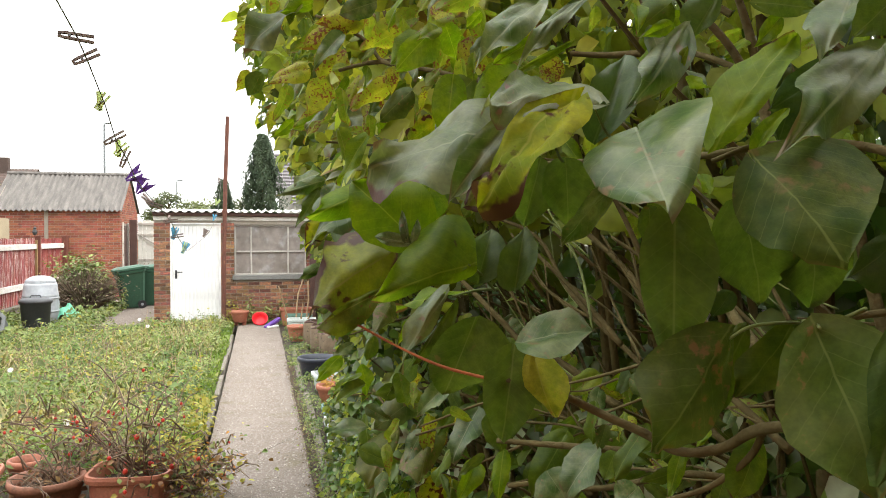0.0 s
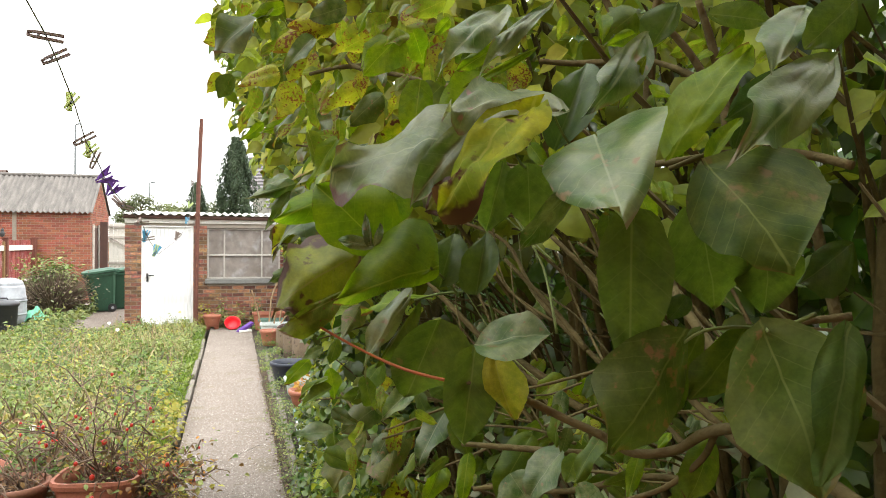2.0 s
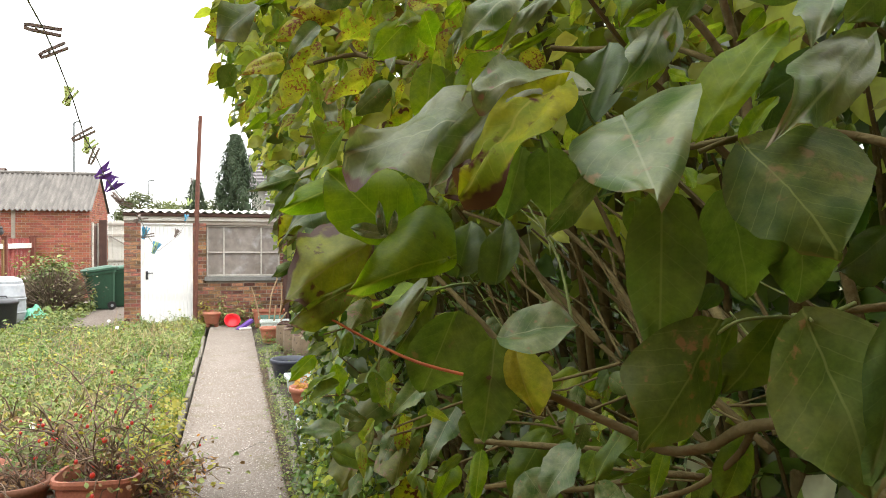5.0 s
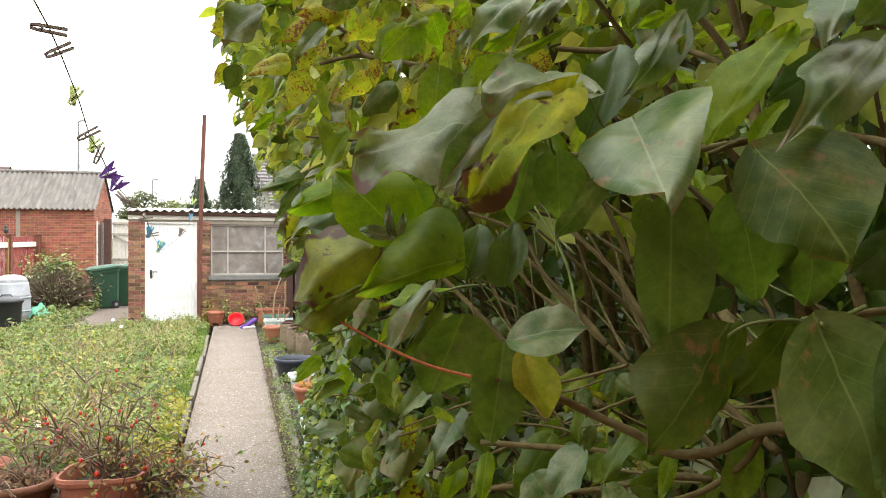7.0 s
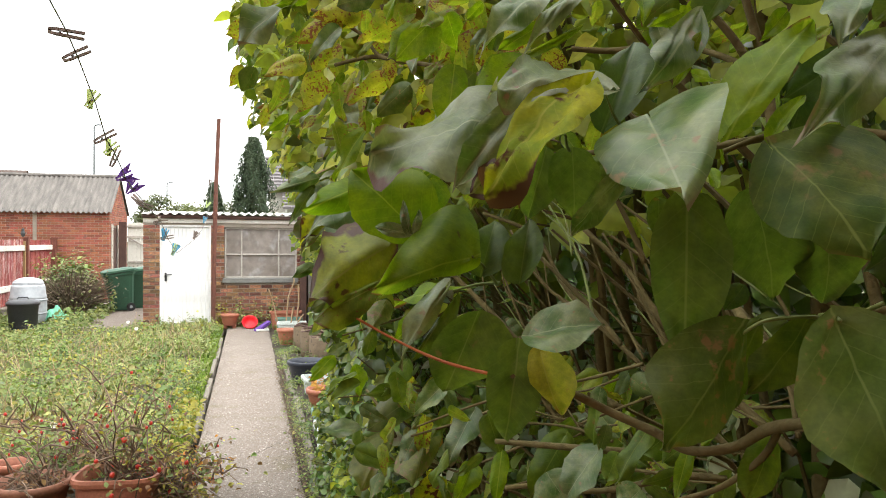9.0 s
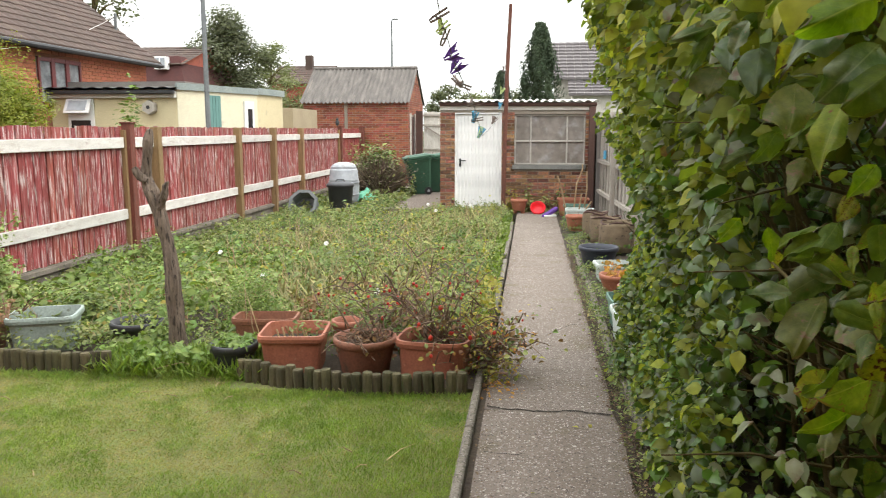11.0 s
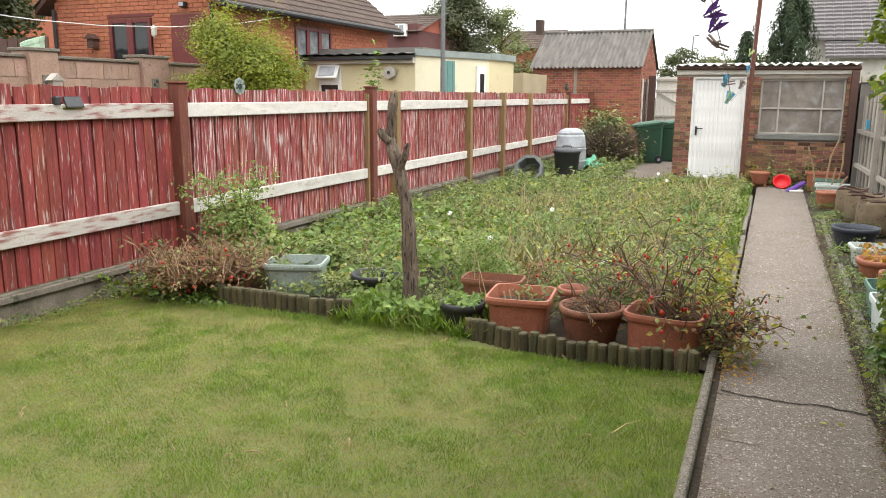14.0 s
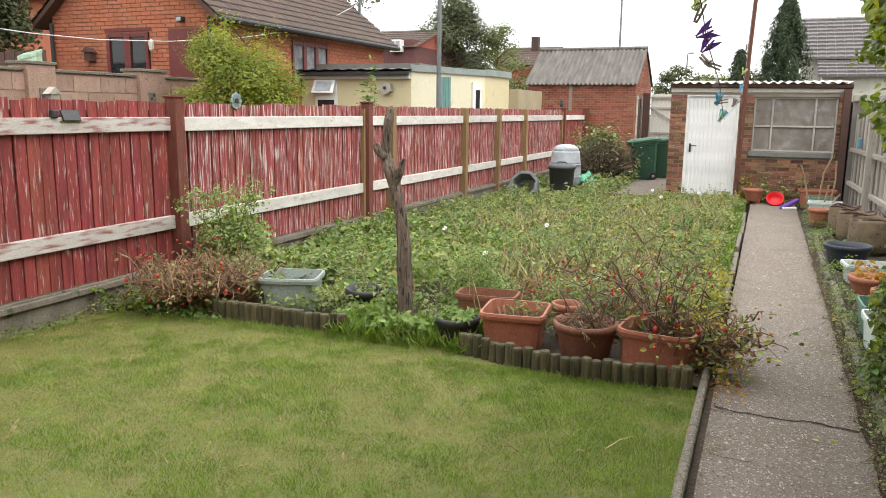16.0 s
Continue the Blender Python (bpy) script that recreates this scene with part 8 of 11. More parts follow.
def broad_leaf(kind, base, tip, left, right, sag, wave):
    """A broad heart-shaped leaf from stalk to point, each half hinged at the midrib and reaching its own side."""
    global leaf_count
    leaf_count += 1
    r = random.Random(leaf_count * 7)
    b, t = Vector(base), Vector(tip)
    length = (t - b).length
    ya = (t - b) / length
    mid_ = b + (t - b) * 0.42
    arms = (Vector(left) - mid_, Vector(right) - mid_)
    na = (arms[0] - arms[1]).cross(ya).normalized()
    if na.dot(OPEN_SIDE - mid_) < 0:
        na.negate()
    xa = ya.cross(na)
    rot = Matrix((xa, ya, na)).transposed()
    back_ = rot.transposed()
    arms = [back_ @ a / length for a in arms]
    rows, half = 18, 6
    ph, q, taper = r.uniform(0, 6), r.uniform(-0.5, 0.5), r.uniform(0.85, 1.15)
    vs = []
    for i in range(rows + 1):
        u = (i / rows) ** 1.2
        if u < 0.42:
            w = max(0.0, 1 - (1 - u / 0.42) ** 2.3) ** 0.5
        else:
            v = (u - 0.42) / 0.58
            w = max(0.0, 1 - v ** 1.75) ** taper * (1 - 0.08 * v * v * (1 - v) * 4)
        spine = Vector((0.03 * math.sin(u * 3 + ph), u, sag * 2.2 * u * (1 - u) - sag * 2.5 * max(0, u - 0.75) ** 2))
        for j in range(-half, half + 1):
            s = abs(j) / half
            arm = arms[0] if j < 0 else arms[1]
            p = spine + arm * (s * w)
            p.y -= 0.12 * s ** 1.5 * max(0, 1 - u * 2.4)
            reach = arm.length
            lift = 1.5 * wave * s * s * math.sin(u * 8 + ph + (2.1 if j < 0 else 0)) * (0.3 + u)
            p.z += lift + 0.35 * reach * w * (s - s * s) * (0.6 + q) + (0.060 if kind in "RBO" else 0.034) * noise.noise((u * 4.5, j * 0.45, ph)) + (0.022 if kind in "RBO" else 0.012) * noise.noise((u * 13, j * 1.2, ph))
            p.y += 0.5 * lift * (0.5 - u)
            p += arm * (s ** 3 * (0.16 if kind in "RBO" else 0.07) * noise.noise((u * 8, ph + (3 if j > 0 else 0), 2)))
            vs.append(p)
    k = 2 * half + 1
    fs = [(i * k + j, i * k + j + 1, (i + 1) * k + j + 1, (i + 1) * k + j) for i in range(rows) for j in range(k - 1)]
    ob = part("leaf", (vs, [], fs), LEAF_KIND[kind], leaf_home, LEAF_KIND_LABEL.get(kind, ""), smooth=True)
    across = ob.data.attributes.new("across", "FLOAT", "POINT")
    across.data.foreach_set("value", [abs(j) / half for i in range(rows + 1) for j in range(-half, half + 1)])
    m = rot.to_4x4()
    m.translation = b
    ob.matrix_basis = m @ Matrix.Diagonal((length, length, length, 1))


def branch(material, radius, pts):
    """A twig or limb, smoothed between its points."""
    p = [Vector(q) for q in pts]
    fine = []
    for i in range(len(p) - 1):
        a, b, c, d = p[max(i - 1, 0)], p[i], p[i + 1], p[min(i + 2, len(p) - 1)]
        for k in range(5):
            u = k / 5
            fine.append(0.5 * ((2 * b) + (c - a) * u + (2 * a - 5 * b + 4 * c - d) * u * u + (3 * b - a - 3 * c + d) * u ** 3))
    fine.append(p[-1])
    bm = bmesh.new()
    n = len(fine)
    tube(bm, fine, [radius * (0.62 + 0.38 * i / n + 0.10 * noise.noise(fine[i] * 60)) for i in range(n)], 8)
    part("branch", bm, material, leaf_home, smooth=True)


# looser leaves on the hedge's near face, many of them mildewed
r = random.Random(77)
for i in range(190):
    y = r.uniform(-0.8, 0.25)
    z = r.uniform(0.55, 1.55) if i % 5 else r.uniform(1.5, 2.0)
    x = float(face_x(np.array(y), np.array(z))) + 0.10 + r.uniform(0, 0.28) + 0.25 * max(0, -0.35 - y)
    size = r.uniform(0.036, 0.066)
    a = r.uniform(-1, 1)
    tip = (x - size * r.uniform(0.2, 0.6), y + size * a * 0.7, z - size * r.uniform(0.2, 0.9))
    leaf(r.choice("SSMMPYLGGGGDDDDEV"), (x, y, z), tip, size * r.uniform(0.45, 0.75), r.uniform(-55, 55), r.uniform(0.05, 0.3), r.uniform(0.1, 0.5))


leaf_home = thing("lilac_bush", "lilac branch tips with broad leaves, some mildewed or browned", "bush", (0, 0, 0))

# ---- the lilac's nearest leaves, hanging out over the path ----
broad_leaf("S", (0.714, -1.063, 1.777), (0.698, -1.127, 1.729), (0.676, -1.075, 1.747), (0.740, -1.100, 1.783), 0.1, 0.05)
broad_leaf("S", (0.686, -1.083, 1.742), (0.660, -1.077, 1.711), (0.665, -1.088, 1.731), (0.686, -1.073, 1.725), -0.05, 0.03)
broad_leaf("H", (0.758, -1.115, 1.756), (0.773, -1.161, 1.703), (0.750, -1.124, 1.712), (0.820, -1.130, 1.755), 0.12, 0.04)
broad_leaf("S", (0.859, -1.087, 1.827), (0.766, -1.128, 1.761), (0.793, -1.102, 1.801), (0.823, -1.110, 1.777), 0.1, 0.05)
broad_leaf("S", (0.843, -1.083, 1.860), (0.799, -1.114, 1.812), (0.804, -1.094, 1.839), (0.831, -1.101, 1.838), 0.1, 0.04)
broad_leaf("L", (0.772, -1.057, 1.775), (0.818, -1.067, 1.841), (0.788, -1.044, 1.820), (0.806, -1.075, 1.807), 0.08, 0.05)
broad_leaf("L", (0.782, -1.080, 1.766), (0.800, -1.084, 1.792), (0.785, -1.080, 1.782), (0.789, -1.092, 1.778), 0.1, 0.02)
broad_leaf("S", (0.751, -1.050, 1.845), (0.699, -1.080, 1.786), (0.719, -1.064, 1.822), (0.742, -1.057, 1.811), 0.1, 0.04)
broad_leaf("L", (0.747, -1.060, 1.827), (0.731, -1.057, 1.797), (0.735, -1.057, 1.813), (0.743, -1.059, 1.811), 0.1, 0.03)
broad_leaf("E", (0.712, -1.011, 1.783), (0.741, -0.997, 1.840), (0.704, -1.009, 1.810), (0.742, -1.018, 1.816), 0.1, 0.03)
broad_leaf("S", (0.682, -0.982, 1.874), (0.630, -1.012, 1.825), (0.646, -0.994, 1.853), (0.670, -1.000, 1.845), 0.16, 0.05)
broad_leaf("L", (0.683, -0.993, 1.852), (0.649, -0.985, 1.830), (0.661, -0.988, 1.844), (0.668, -0.990, 1.835), 0.1, 0.04)
broad_leaf("S", (0.709, -0.999, 1.874), (0.652, -1.027, 1.821), (0.673, -1.011, 1.846), (0.685, -1.014, 1.842), 0.18, 0.05)
broad_leaf("L", (0.694, -1.006, 1.843), (0.651, -0.996, 1.819), (0.672, -1.001, 1.833), (0.676, -1.002, 1.829), 0.1, 0.03)
broad_leaf("R", (0.695, -1.048, 1.796), (0.623, -1.051, 1.790), (0.676, -1.012, 1.815), (0.646, -1.057, 1.780), 0.12, 0.09)
broad_leaf("O", (0.674, -1.059, 1.795), (0.617, -1.066, 1.730), (0.632, -1.049, 1.767), (0.652, -1.085, 1.753), 0.14, 0.09)
broad_leaf("S", (0.647, -1.032, 1.787), (0.607, -1.033, 1.738), (0.617, -1.035, 1.767), (0.635, -1.040, 1.755), 0.12, 0.05)
broad_leaf("B", (0.629, -1.049, 1.750), (0.613, -1.045, 1.734), (0.618, -1.046, 1.749), (0.627, -1.048, 1.732), 0.12, 0.08)
broad_leaf("R", (0.652, -1.007, 1.785), (0.563, -1.007, 1.759), (0.626, -0.975, 1.801), (0.594, -1.025, 1.739), 0.06, 0.11)
broad_leaf("L", (0.601, -0.965, 1.713), (0.558, -0.954, 1.754), (0.560, -0.955, 1.719), (0.605, -0.955, 1.751), 0.12, 0.07)
broad_leaf("L", (0.628, -0.993, 1.697), (0.567, -0.999, 1.677), (0.613, -0.968, 1.728), (0.610, -0.988, 1.682), 0.16, 0.1)
broad_leaf("B", (0.586, -0.952, 1.706), (0.529, -0.959, 1.668), (0.552, -0.923, 1.711), (0.566, -0.947, 1.659), 0.2, 0.13)
broad_leaf("M", (0.574, -0.964, 1.678), (0.533, -0.955, 1.656), (0.553, -0.959, 1.670), (0.556, -0.961, 1.651), 0.15, 0.08)
broad_leaf("D", (0.642, -0.975, 1.688), (0.657, -0.958, 1.722), (0.631, -0.973, 1.704), (0.661, -0.980, 1.702), 0.1, 0.03)
broad_leaf("D", (0.660, -1.000, 1.685), (0.673, -0.982, 1.723), (0.648, -0.997, 1.698), (0.673, -1.003, 1.705), 0.1, 0.04)
broad_leaf("D", (0.700, -0.988, 1.765), (0.705, -0.980, 1.722), (0.683, -0.984, 1.747), (0.717, -0.992, 1.749), 0.1, 0.04)
broad_leaf("D", (0.686, -0.975, 1.767), (0.678, -0.963, 1.723), (0.667, -0.970, 1.745), (0.695, -0.977, 1.743), 0.1, 0.04)
broad_leaf("D", (0.735, -1.069, 1.726), (0.739, -1.061, 1.637), (0.718, -1.053, 1.695), (0.757, -1.075, 1.692), 0.1, 0.05)
broad_leaf("D", (0.785, -1.060, 1.734), (0.803, -1.055, 1.673), (0.765, -1.056, 1.705), (0.826, -1.058, 1.708), 0.1, 0.05)
broad_leaf("D", (0.836, -1.063, 1.712), (0.840, -1.054, 1.670), (0.815, -1.058, 1.696), (0.859, -1.069, 1.698), 0.1, 0.05)
broad_leaf("P", (0.760, -1.081, 1.658), (0.714, -1.082, 1.592), (0.714, -1.071, 1.643), (0.753, -1.070, 1.601), 0.1, 0.06)
broad_leaf("G", (0.783, -1.066, 1.657), (0.753, -1.060, 1.605), (0.760, -1.061, 1.638), (0.776, -1.065, 1.623), 0.14, 0.04)
broad_leaf("G", (0.801, -1.086, 1.663), (0.768, -1.079, 1.620), (0.773, -1.079, 1.649), (0.794, -1.085, 1.632), 0.14, 0.04)
broad_leaf("G", (0.824, -1.086, 1.659), (0.805, -1.082, 1.635), (0.801, -1.081, 1.651), (0.820, -1.086, 1.642), 0.14, 0.04)
broad_leaf("P", (0.773, -1.141, 1.667), (0.789, -1.167, 1.588), (0.751, -1.147, 1.620), (0.815, -1.162, 1.640), 0.1, 0.05)
broad_leaf("E", (0.792, -1.176, 1.670), (0.778, -1.174, 1.598), (0.773, -1.172, 1.638), (0.800, -1.179, 1.636), 0.1, 0.04)
broad_leaf("E", (0.871, -1.092, 1.714), (0.842, -1.085, 1.691), (0.851, -1.087, 1.710), (0.863, -1.090, 1.682), 0.1, 0.04)
broad_leaf("S", (0.646, -1.054, 1.655), (0.687, -1.064, 1.661), (0.672, -1.045, 1.672), (0.657, -1.077, 1.649), 0.08, 0.03)
broad_leaf("U", (0.667, -1.018, 1.639), (0.679, -1.022, 1.601), (0.661, -1.017, 1.623), (0.684, -1.033, 1.625), 0.2, 0.05)
broad_leaf("D", (0.655, -1.010, 1.641), (0.650, -1.000, 1.581), (0.635, -1.006, 1.616), (0.670, -1.014, 1.618), 0.1, 0.03)
broad_leaf("D", (0.641, -0.965, 1.656), (0.623, -0.952, 1.604), (0.612, -0.959, 1.637), (0.661, -0.971, 1.627), 0.1, 0.04)
broad_leaf("S", (0.625, -0.951, 1.675), (0.591, -0.944, 1.622), (0.606, -0.936, 1.657), (0.617, -0.949, 1.652), 0.12, 0.06)
broad_leaf("G", (0.630, -0.947, 1.668), (0.603, -0.941, 1.623), (0.617, -0.944, 1.648), (0.624, -0.946, 1.639), 0.12, 0.05)
broad_leaf("S", (0.594, -0.974, 1.712), (0.589, -0.972, 1.734), (0.588, -0.972, 1.722), (0.594, -0.974, 1.723), 0.1, 0.05)
broad_leaf("S", (0.596, -0.974, 1.712), (0.599, -0.975, 1.728), (0.596, -0.974, 1.719), (0.602, -0.976, 1.720), 0.1, 0.05)
broad_leaf("S", (0.593, -0.974, 1.712), (0.572, -0.968, 1.717), (0.582, -0.971, 1.720), (0.583, -0.971, 1.710), 0.1, 0.05)
broad_leaf("G", (0.781, -1.082, 1.594), (0.768, -1.080, 1.561), (0.761, -1.078, 1.580), (0.784, -1.083, 1.574), 0.1, 0.03)
broad_leaf("E", (0.789, -1.028, 1.874), (0.773, -1.025, 1.847), (0.764, -1.023, 1.864), (0.787, -1.028, 1.858), 0.1, 0.03)
broad_leaf("D", (0.814, -1.035, 1.869), (0.854, -1.044, 1.864), (0.834, -1.039, 1.878), (0.834, -1.039, 1.859), 0.1, 0.03)
broad_leaf("D", (0.842, -1.124, 1.852), (0.816, -1.118, 1.827), (0.817, -1.118, 1.846), (0.836, -1.123, 1.829), 0.1, 0.03)
broad_leaf("E", (0.860, -1.056, 1.827), (0.816, -1.046, 1.797), (0.831, -1.049, 1.824), (0.843, -1.053, 1.799), 0.1, 0.03)
broad_leaf("E", (0.836, -1.041, 1.810), (0.827, -1.039, 1.776), (0.822, -1.037, 1.801), (0.846, -1.043, 1.793), 0.1, 0.03)
broad_leaf("L", (0.694, -0.924, 1.831), (0.651, -0.914, 1.807), (0.667, -0.917, 1.844), (0.675, -0.920, 1.812), 0.1, 0.04)
broad_leaf("L", (0.660, -0.833, 1.850), (0.653, -0.833, 1.791), (0.642, -0.829, 1.828), (0.672, -0.836, 1.828), 0.12, 0.04)
broad_leaf("L", (0.636, -0.847, 1.886), (0.609, -0.841, 1.856), (0.613, -0.842, 1.877), (0.639, -0.848, 1.863), 0.12, 0.05)
broad_leaf("S", (0.662, -0.793, 1.839), (0.656, -0.792, 1.806), (0.655, -0.791, 1.822), (0.662, -0.793, 1.821), 0.1, 0.04)
broad_leaf("E", (0.778, -1.060, 1.681), (0.768, -1.057, 1.667), (0.767, -1.057, 1.679), (0.780, -1.060, 1.671), 0.1, 0.03)
broad_leaf("G", (0.745, -1.020, 1.734), (0.745, -1.020, 1.708), (0.738, -1.019, 1.723), (0.755, -1.023, 1.723), 0.1, 0.04)
broad_leaf("L", (0.616, -0.937, 1.749), (0.610, -0.936, 1.723), (0.607, -0.935, 1.738), (0.628, -0.940, 1.736), 0.1, 0.04)
broad_leaf("L", (0.635, -0.931, 1.766), (0.600, -0.923, 1.744), (0.612, -0.926, 1.755), (0.622, -0.929, 1.751), 0.1, 0.04)
broad_leaf("G", (0.578, -0.920, 1.642), (0.573, -0.919, 1.625), (0.572, -0.918, 1.635), (0.581, -0.920, 1.632), 0.1, 0.04)
# the hedge corner beyond them
broad_leaf("V", (0.612, -0.540, 1.702), (0.595, -0.581, 1.648), (0.575, -0.565, 1.676), (0.626, -0.554, 1.674), 0.12, 0.06)
broad_leaf("M", (0.643, -0.590, 1.684), (0.608, -0.635, 1.617), (0.612, -0.601, 1.655), (0.637, -0.623, 1.655), 0.08, 0.07)
broad_leaf("S", (0.649, -0.633, 1.732), (0.586, -0.678, 1.681), (0.603, -0.656, 1.719), (0.635, -0.663, 1.690), 0.2, 0.05)
broad_leaf("G", (0.642, -0.688, 1.708), (0.590, -0.730, 1.676), (0.614, -0.688, 1.704), (0.626, -0.709, 1.673), 0.16, 0.04)
broad_leaf("L", (0.611, -0.713, 1.767), (0.542, -0.756, 1.734), (0.569, -0.721, 1.764), (0.594, -0.719, 1.736), 0.14, 0.07)
broad_leaf("S", (0.613, -0.674, 1.753), (0.539, -0.721, 1.706), (0.574, -0.683, 1.737), (0.586, -0.711, 1.720), 0.17, 0.06)
broad_leaf("O", (0.585, -0.669, 1.745), (0.540, -0.711, 1.704), (0.552, -0.689, 1.729), (0.566, -0.705, 1.716), 0.18, 0.05)
broad_leaf("S", (0.595, -0.220, 1.807), (0.530, -0.261, 1.785), (0.565, -0.222, 1.813), (0.568, -0.225, 1.785), 0.17, 0.08)
broad_leaf("G", (0.589, -0.223, 1.790), (0.556, -0.265, 1.738), (0.561, -0.241, 1.767), (0.589, -0.229, 1.763), 0.13, 0.08)
broad_leaf("E", (0.599, -0.325, 1.779), (0.586, -0.365, 1.732), (0.577, -0.325, 1.759), (0.601, -0.356, 1.756), 0.1, 0.04)
broad_leaf("E", (0.620, -0.378, 1.756), (0.604, -0.418, 1.701), (0.593, -0.375, 1.733), (0.634, -0.395, 1.728), 0.16, 0.05)
broad_leaf("V", (0.605, -0.228, 1.746), (0.581, -0.268, 1.702), (0.558, -0.244, 1.727), (0.609, -0.248, 1.723), 0.12, 0.06)
broad_leaf("S", (0.597, -0.140, 1.666), (0.561, -0.178, 1.644), (0.574, -0.147, 1.664), (0.594, -0.141, 1.650), 0.16, 0.08)
broad_leaf("V", (0.680, -0.392, 1.620), (0.651, -0.431, 1.587), (0.652, -0.392, 1.606), (0.687, -0.390, 1.597), 0.16, 0.04)
broad_leaf("V", (0.699, -0.565, 1.476), (0.677, -0.606, 1.427), (0.661, -0.570, 1.441), (0.717, -0.563, 1.456), 0.19, 0.06)
broad_leaf("V", (0.662, -0.520, 1.467), (0.623, -0.564, 1.413), (0.613, -0.530, 1.438), (0.649, -0.550, 1.432), 0.18, 0.06)
broad_leaf("Y", (0.685, -0.481, 1.372), (0.654, -0.521, 1.336), (0.648, -0.502, 1.362), (0.674, -0.514, 1.352), 0.18, 0.08)
broad_leaf("M", (0.748, -0.492, 1.387), (0.660, -0.537, 1.359), (0.696, -0.521, 1.386), (0.714, -0.505, 1.340), 0.13, 0.04)
broad_leaf("L", (0.723, -0.483, 1.333), (0.648, -0.525, 1.315), (0.679, -0.502, 1.340), (0.696, -0.492, 1.315), 0.18, 0.03)
broad_leaf("V", (0.704, -0.487, 1.325), (0.677, -0.527, 1.280), (0.684, -0.496, 1.301), (0.702, -0.519, 1.307), 0.17, 0.05)
broad_leaf("M", (0.740, -0.512, 1.393), (0.714, -0.554, 1.345), (0.720, -0.513, 1.365), (0.752, -0.512, 1.359), 0.14, 0.08)
broad_leaf("S", (0.652, -0.155, 1.530), (0.612, -0.192, 1.514), (0.629, -0.172, 1.530), (0.638, -0.186, 1.516), 0.15, 0.03)
broad_leaf("L", (0.696, -0.543, 1.618), (0.657, -0.583, 1.590), (0.665, -0.567, 1.610), (0.689, -0.563, 1.598), 0.15, 0.04)
broad_leaf("G", (0.623, -0.444, 1.652), (0.588, -0.484, 1.621), (0.593, -0.473, 1.643), (0.627, -0.447, 1.629), 0.12, 0.08)
broad_leaf("M", (0.617, -0.338, 1.689), (0.587, -0.377, 1.656), (0.595, -0.335, 1.678), (0.614, -0.358, 1.666), 0.14, 0.06)
broad_leaf("D", (0.698, -0.453, 1.546), (0.661, -0.492, 1.514), (0.671, -0.460, 1.536), (0.695, -0.466, 1.521), 0.15, 0.06)
broad_leaf("S", (0.625, -0.346, 1.630), (0.575, -0.385, 1.609), (0.601, -0.341, 1.628), (0.604, -0.364, 1.610), 0.13, 0.07)
broad_leaf("L", (0.608, -0.362, 1.541), (0.575, -0.400, 1.516), (0.580, -0.383, 1.534), (0.601, -0.385, 1.522), 0.2, 0.06)
leaf("R", (0.546, -0.372, 2.036), (0.478, -0.403, 1.963), 0.044, 20, .3, .5)
leaf("Y", (0.508, -0.218, 2.049), (0.456, -0.214, 2.029), 0.041, -35, .1, .2)
leaf("Y", (0.605, -0.420, 2.007), (0.555, -0.408, 1.976), 0.041, 20, .1, .2)
leaf("Y", (0.593, -0.464, 1.983), (0.572, -0.448, 1.919), 0.032, 20, .2, .3)
leaf("Y", (0.579, -0.497, 1.909), (0.558, -0.489, 1.871), 0.038, 0, .2, .3)
leaf("S", (0.588, -0.495, 1.890), (0.554, -0.486, 1.853), 0.016, 40, .2, .2)
leaf("Y", (0.635, -0.426, 2.018), (0.574, -0.418, 2.009), 0.041, 10, .1, .3)
leaf("Y", (0.665, -0.524, 1.975), (0.623, -0.511, 1.951), 0.038, -35, .1, .3)
leaf("P", (0.676, -0.559, 1.892), (0.641, -0.547, 1.858), 0.031, 20, .1, .3)
leaf("Y", (0.652, -0.556, 1.901), (0.605, -0.544, 1.871), 0.030, -35, .1, .3)
leaf("L", (0.687, -0.574, 1.950), (0.651, -0.561, 1.924), 0.048, 0, .1, .3)
leaf("O", (0.685, -0.656, 1.843), (0.658, -0.647, 1.822), 0.028, -35, .2, .5)
leaf("L", (0.731, -0.780, 1.872), (0.699, -0.762, 1.833), 0.042, 0, .1, .2)
leaf("G", (0.706, -0.719, 1.872), (0.677, -0.705, 1.839), 0.044, 20, .1, .2)
leaf("Y", (0.711, -0.632, 1.947), (0.694, -0.617, 1.904), 0.034, 20, .1, .2)
leaf("Y", (0.726, -0.684, 1.925), (0.702, -0.667, 1.882), 0.032, 20, .1, .2)
leaf("Y", (0.752, -0.648, 1.964), (0.724, -0.632, 1.935), 0.031, -35, .1, .2)
leaf("Y", (0.702, -0.585, 1.978), (0.733, -0.598, 1.994), 0.036, -35, .1, .2)
leaf("S", (0.622, -0.623, 1.978), (0.585, -0.615, 1.965), 0.023, -35, .1, .2)
leaf("Y", (0.755, -0.746, 1.920), (0.738, -0.733, 1.894), 0.030, 0, .1, .2)
leaf("Y", (0.789, -0.751, 1.892), (0.775, -0.741, 1.871), 0.027, 0, .1, .2)
leaf("G", (0.879, -0.808, 1.938), (0.854, -0.787, 1.915), 0.036, 0, .1, .2)
leaf("P", (0.499, -0.202, 1.977), (0.481, -0.195, 1.944), 0.038, -35, .1, .2)
leaf("Y", (0.481, -0.153, 1.991), (0.458, -0.148, 1.958), 0.025, -35, .1, .2)
leaf("Y", (0.523, 0.006, 1.952), (0.515, 0.012, 1.915), 0.019, -14, .1, .2)
leaf("L", (0.633, -0.493, 1.847), (0.597, -0.482, 1.782), 0.028, 30, .2, .3)
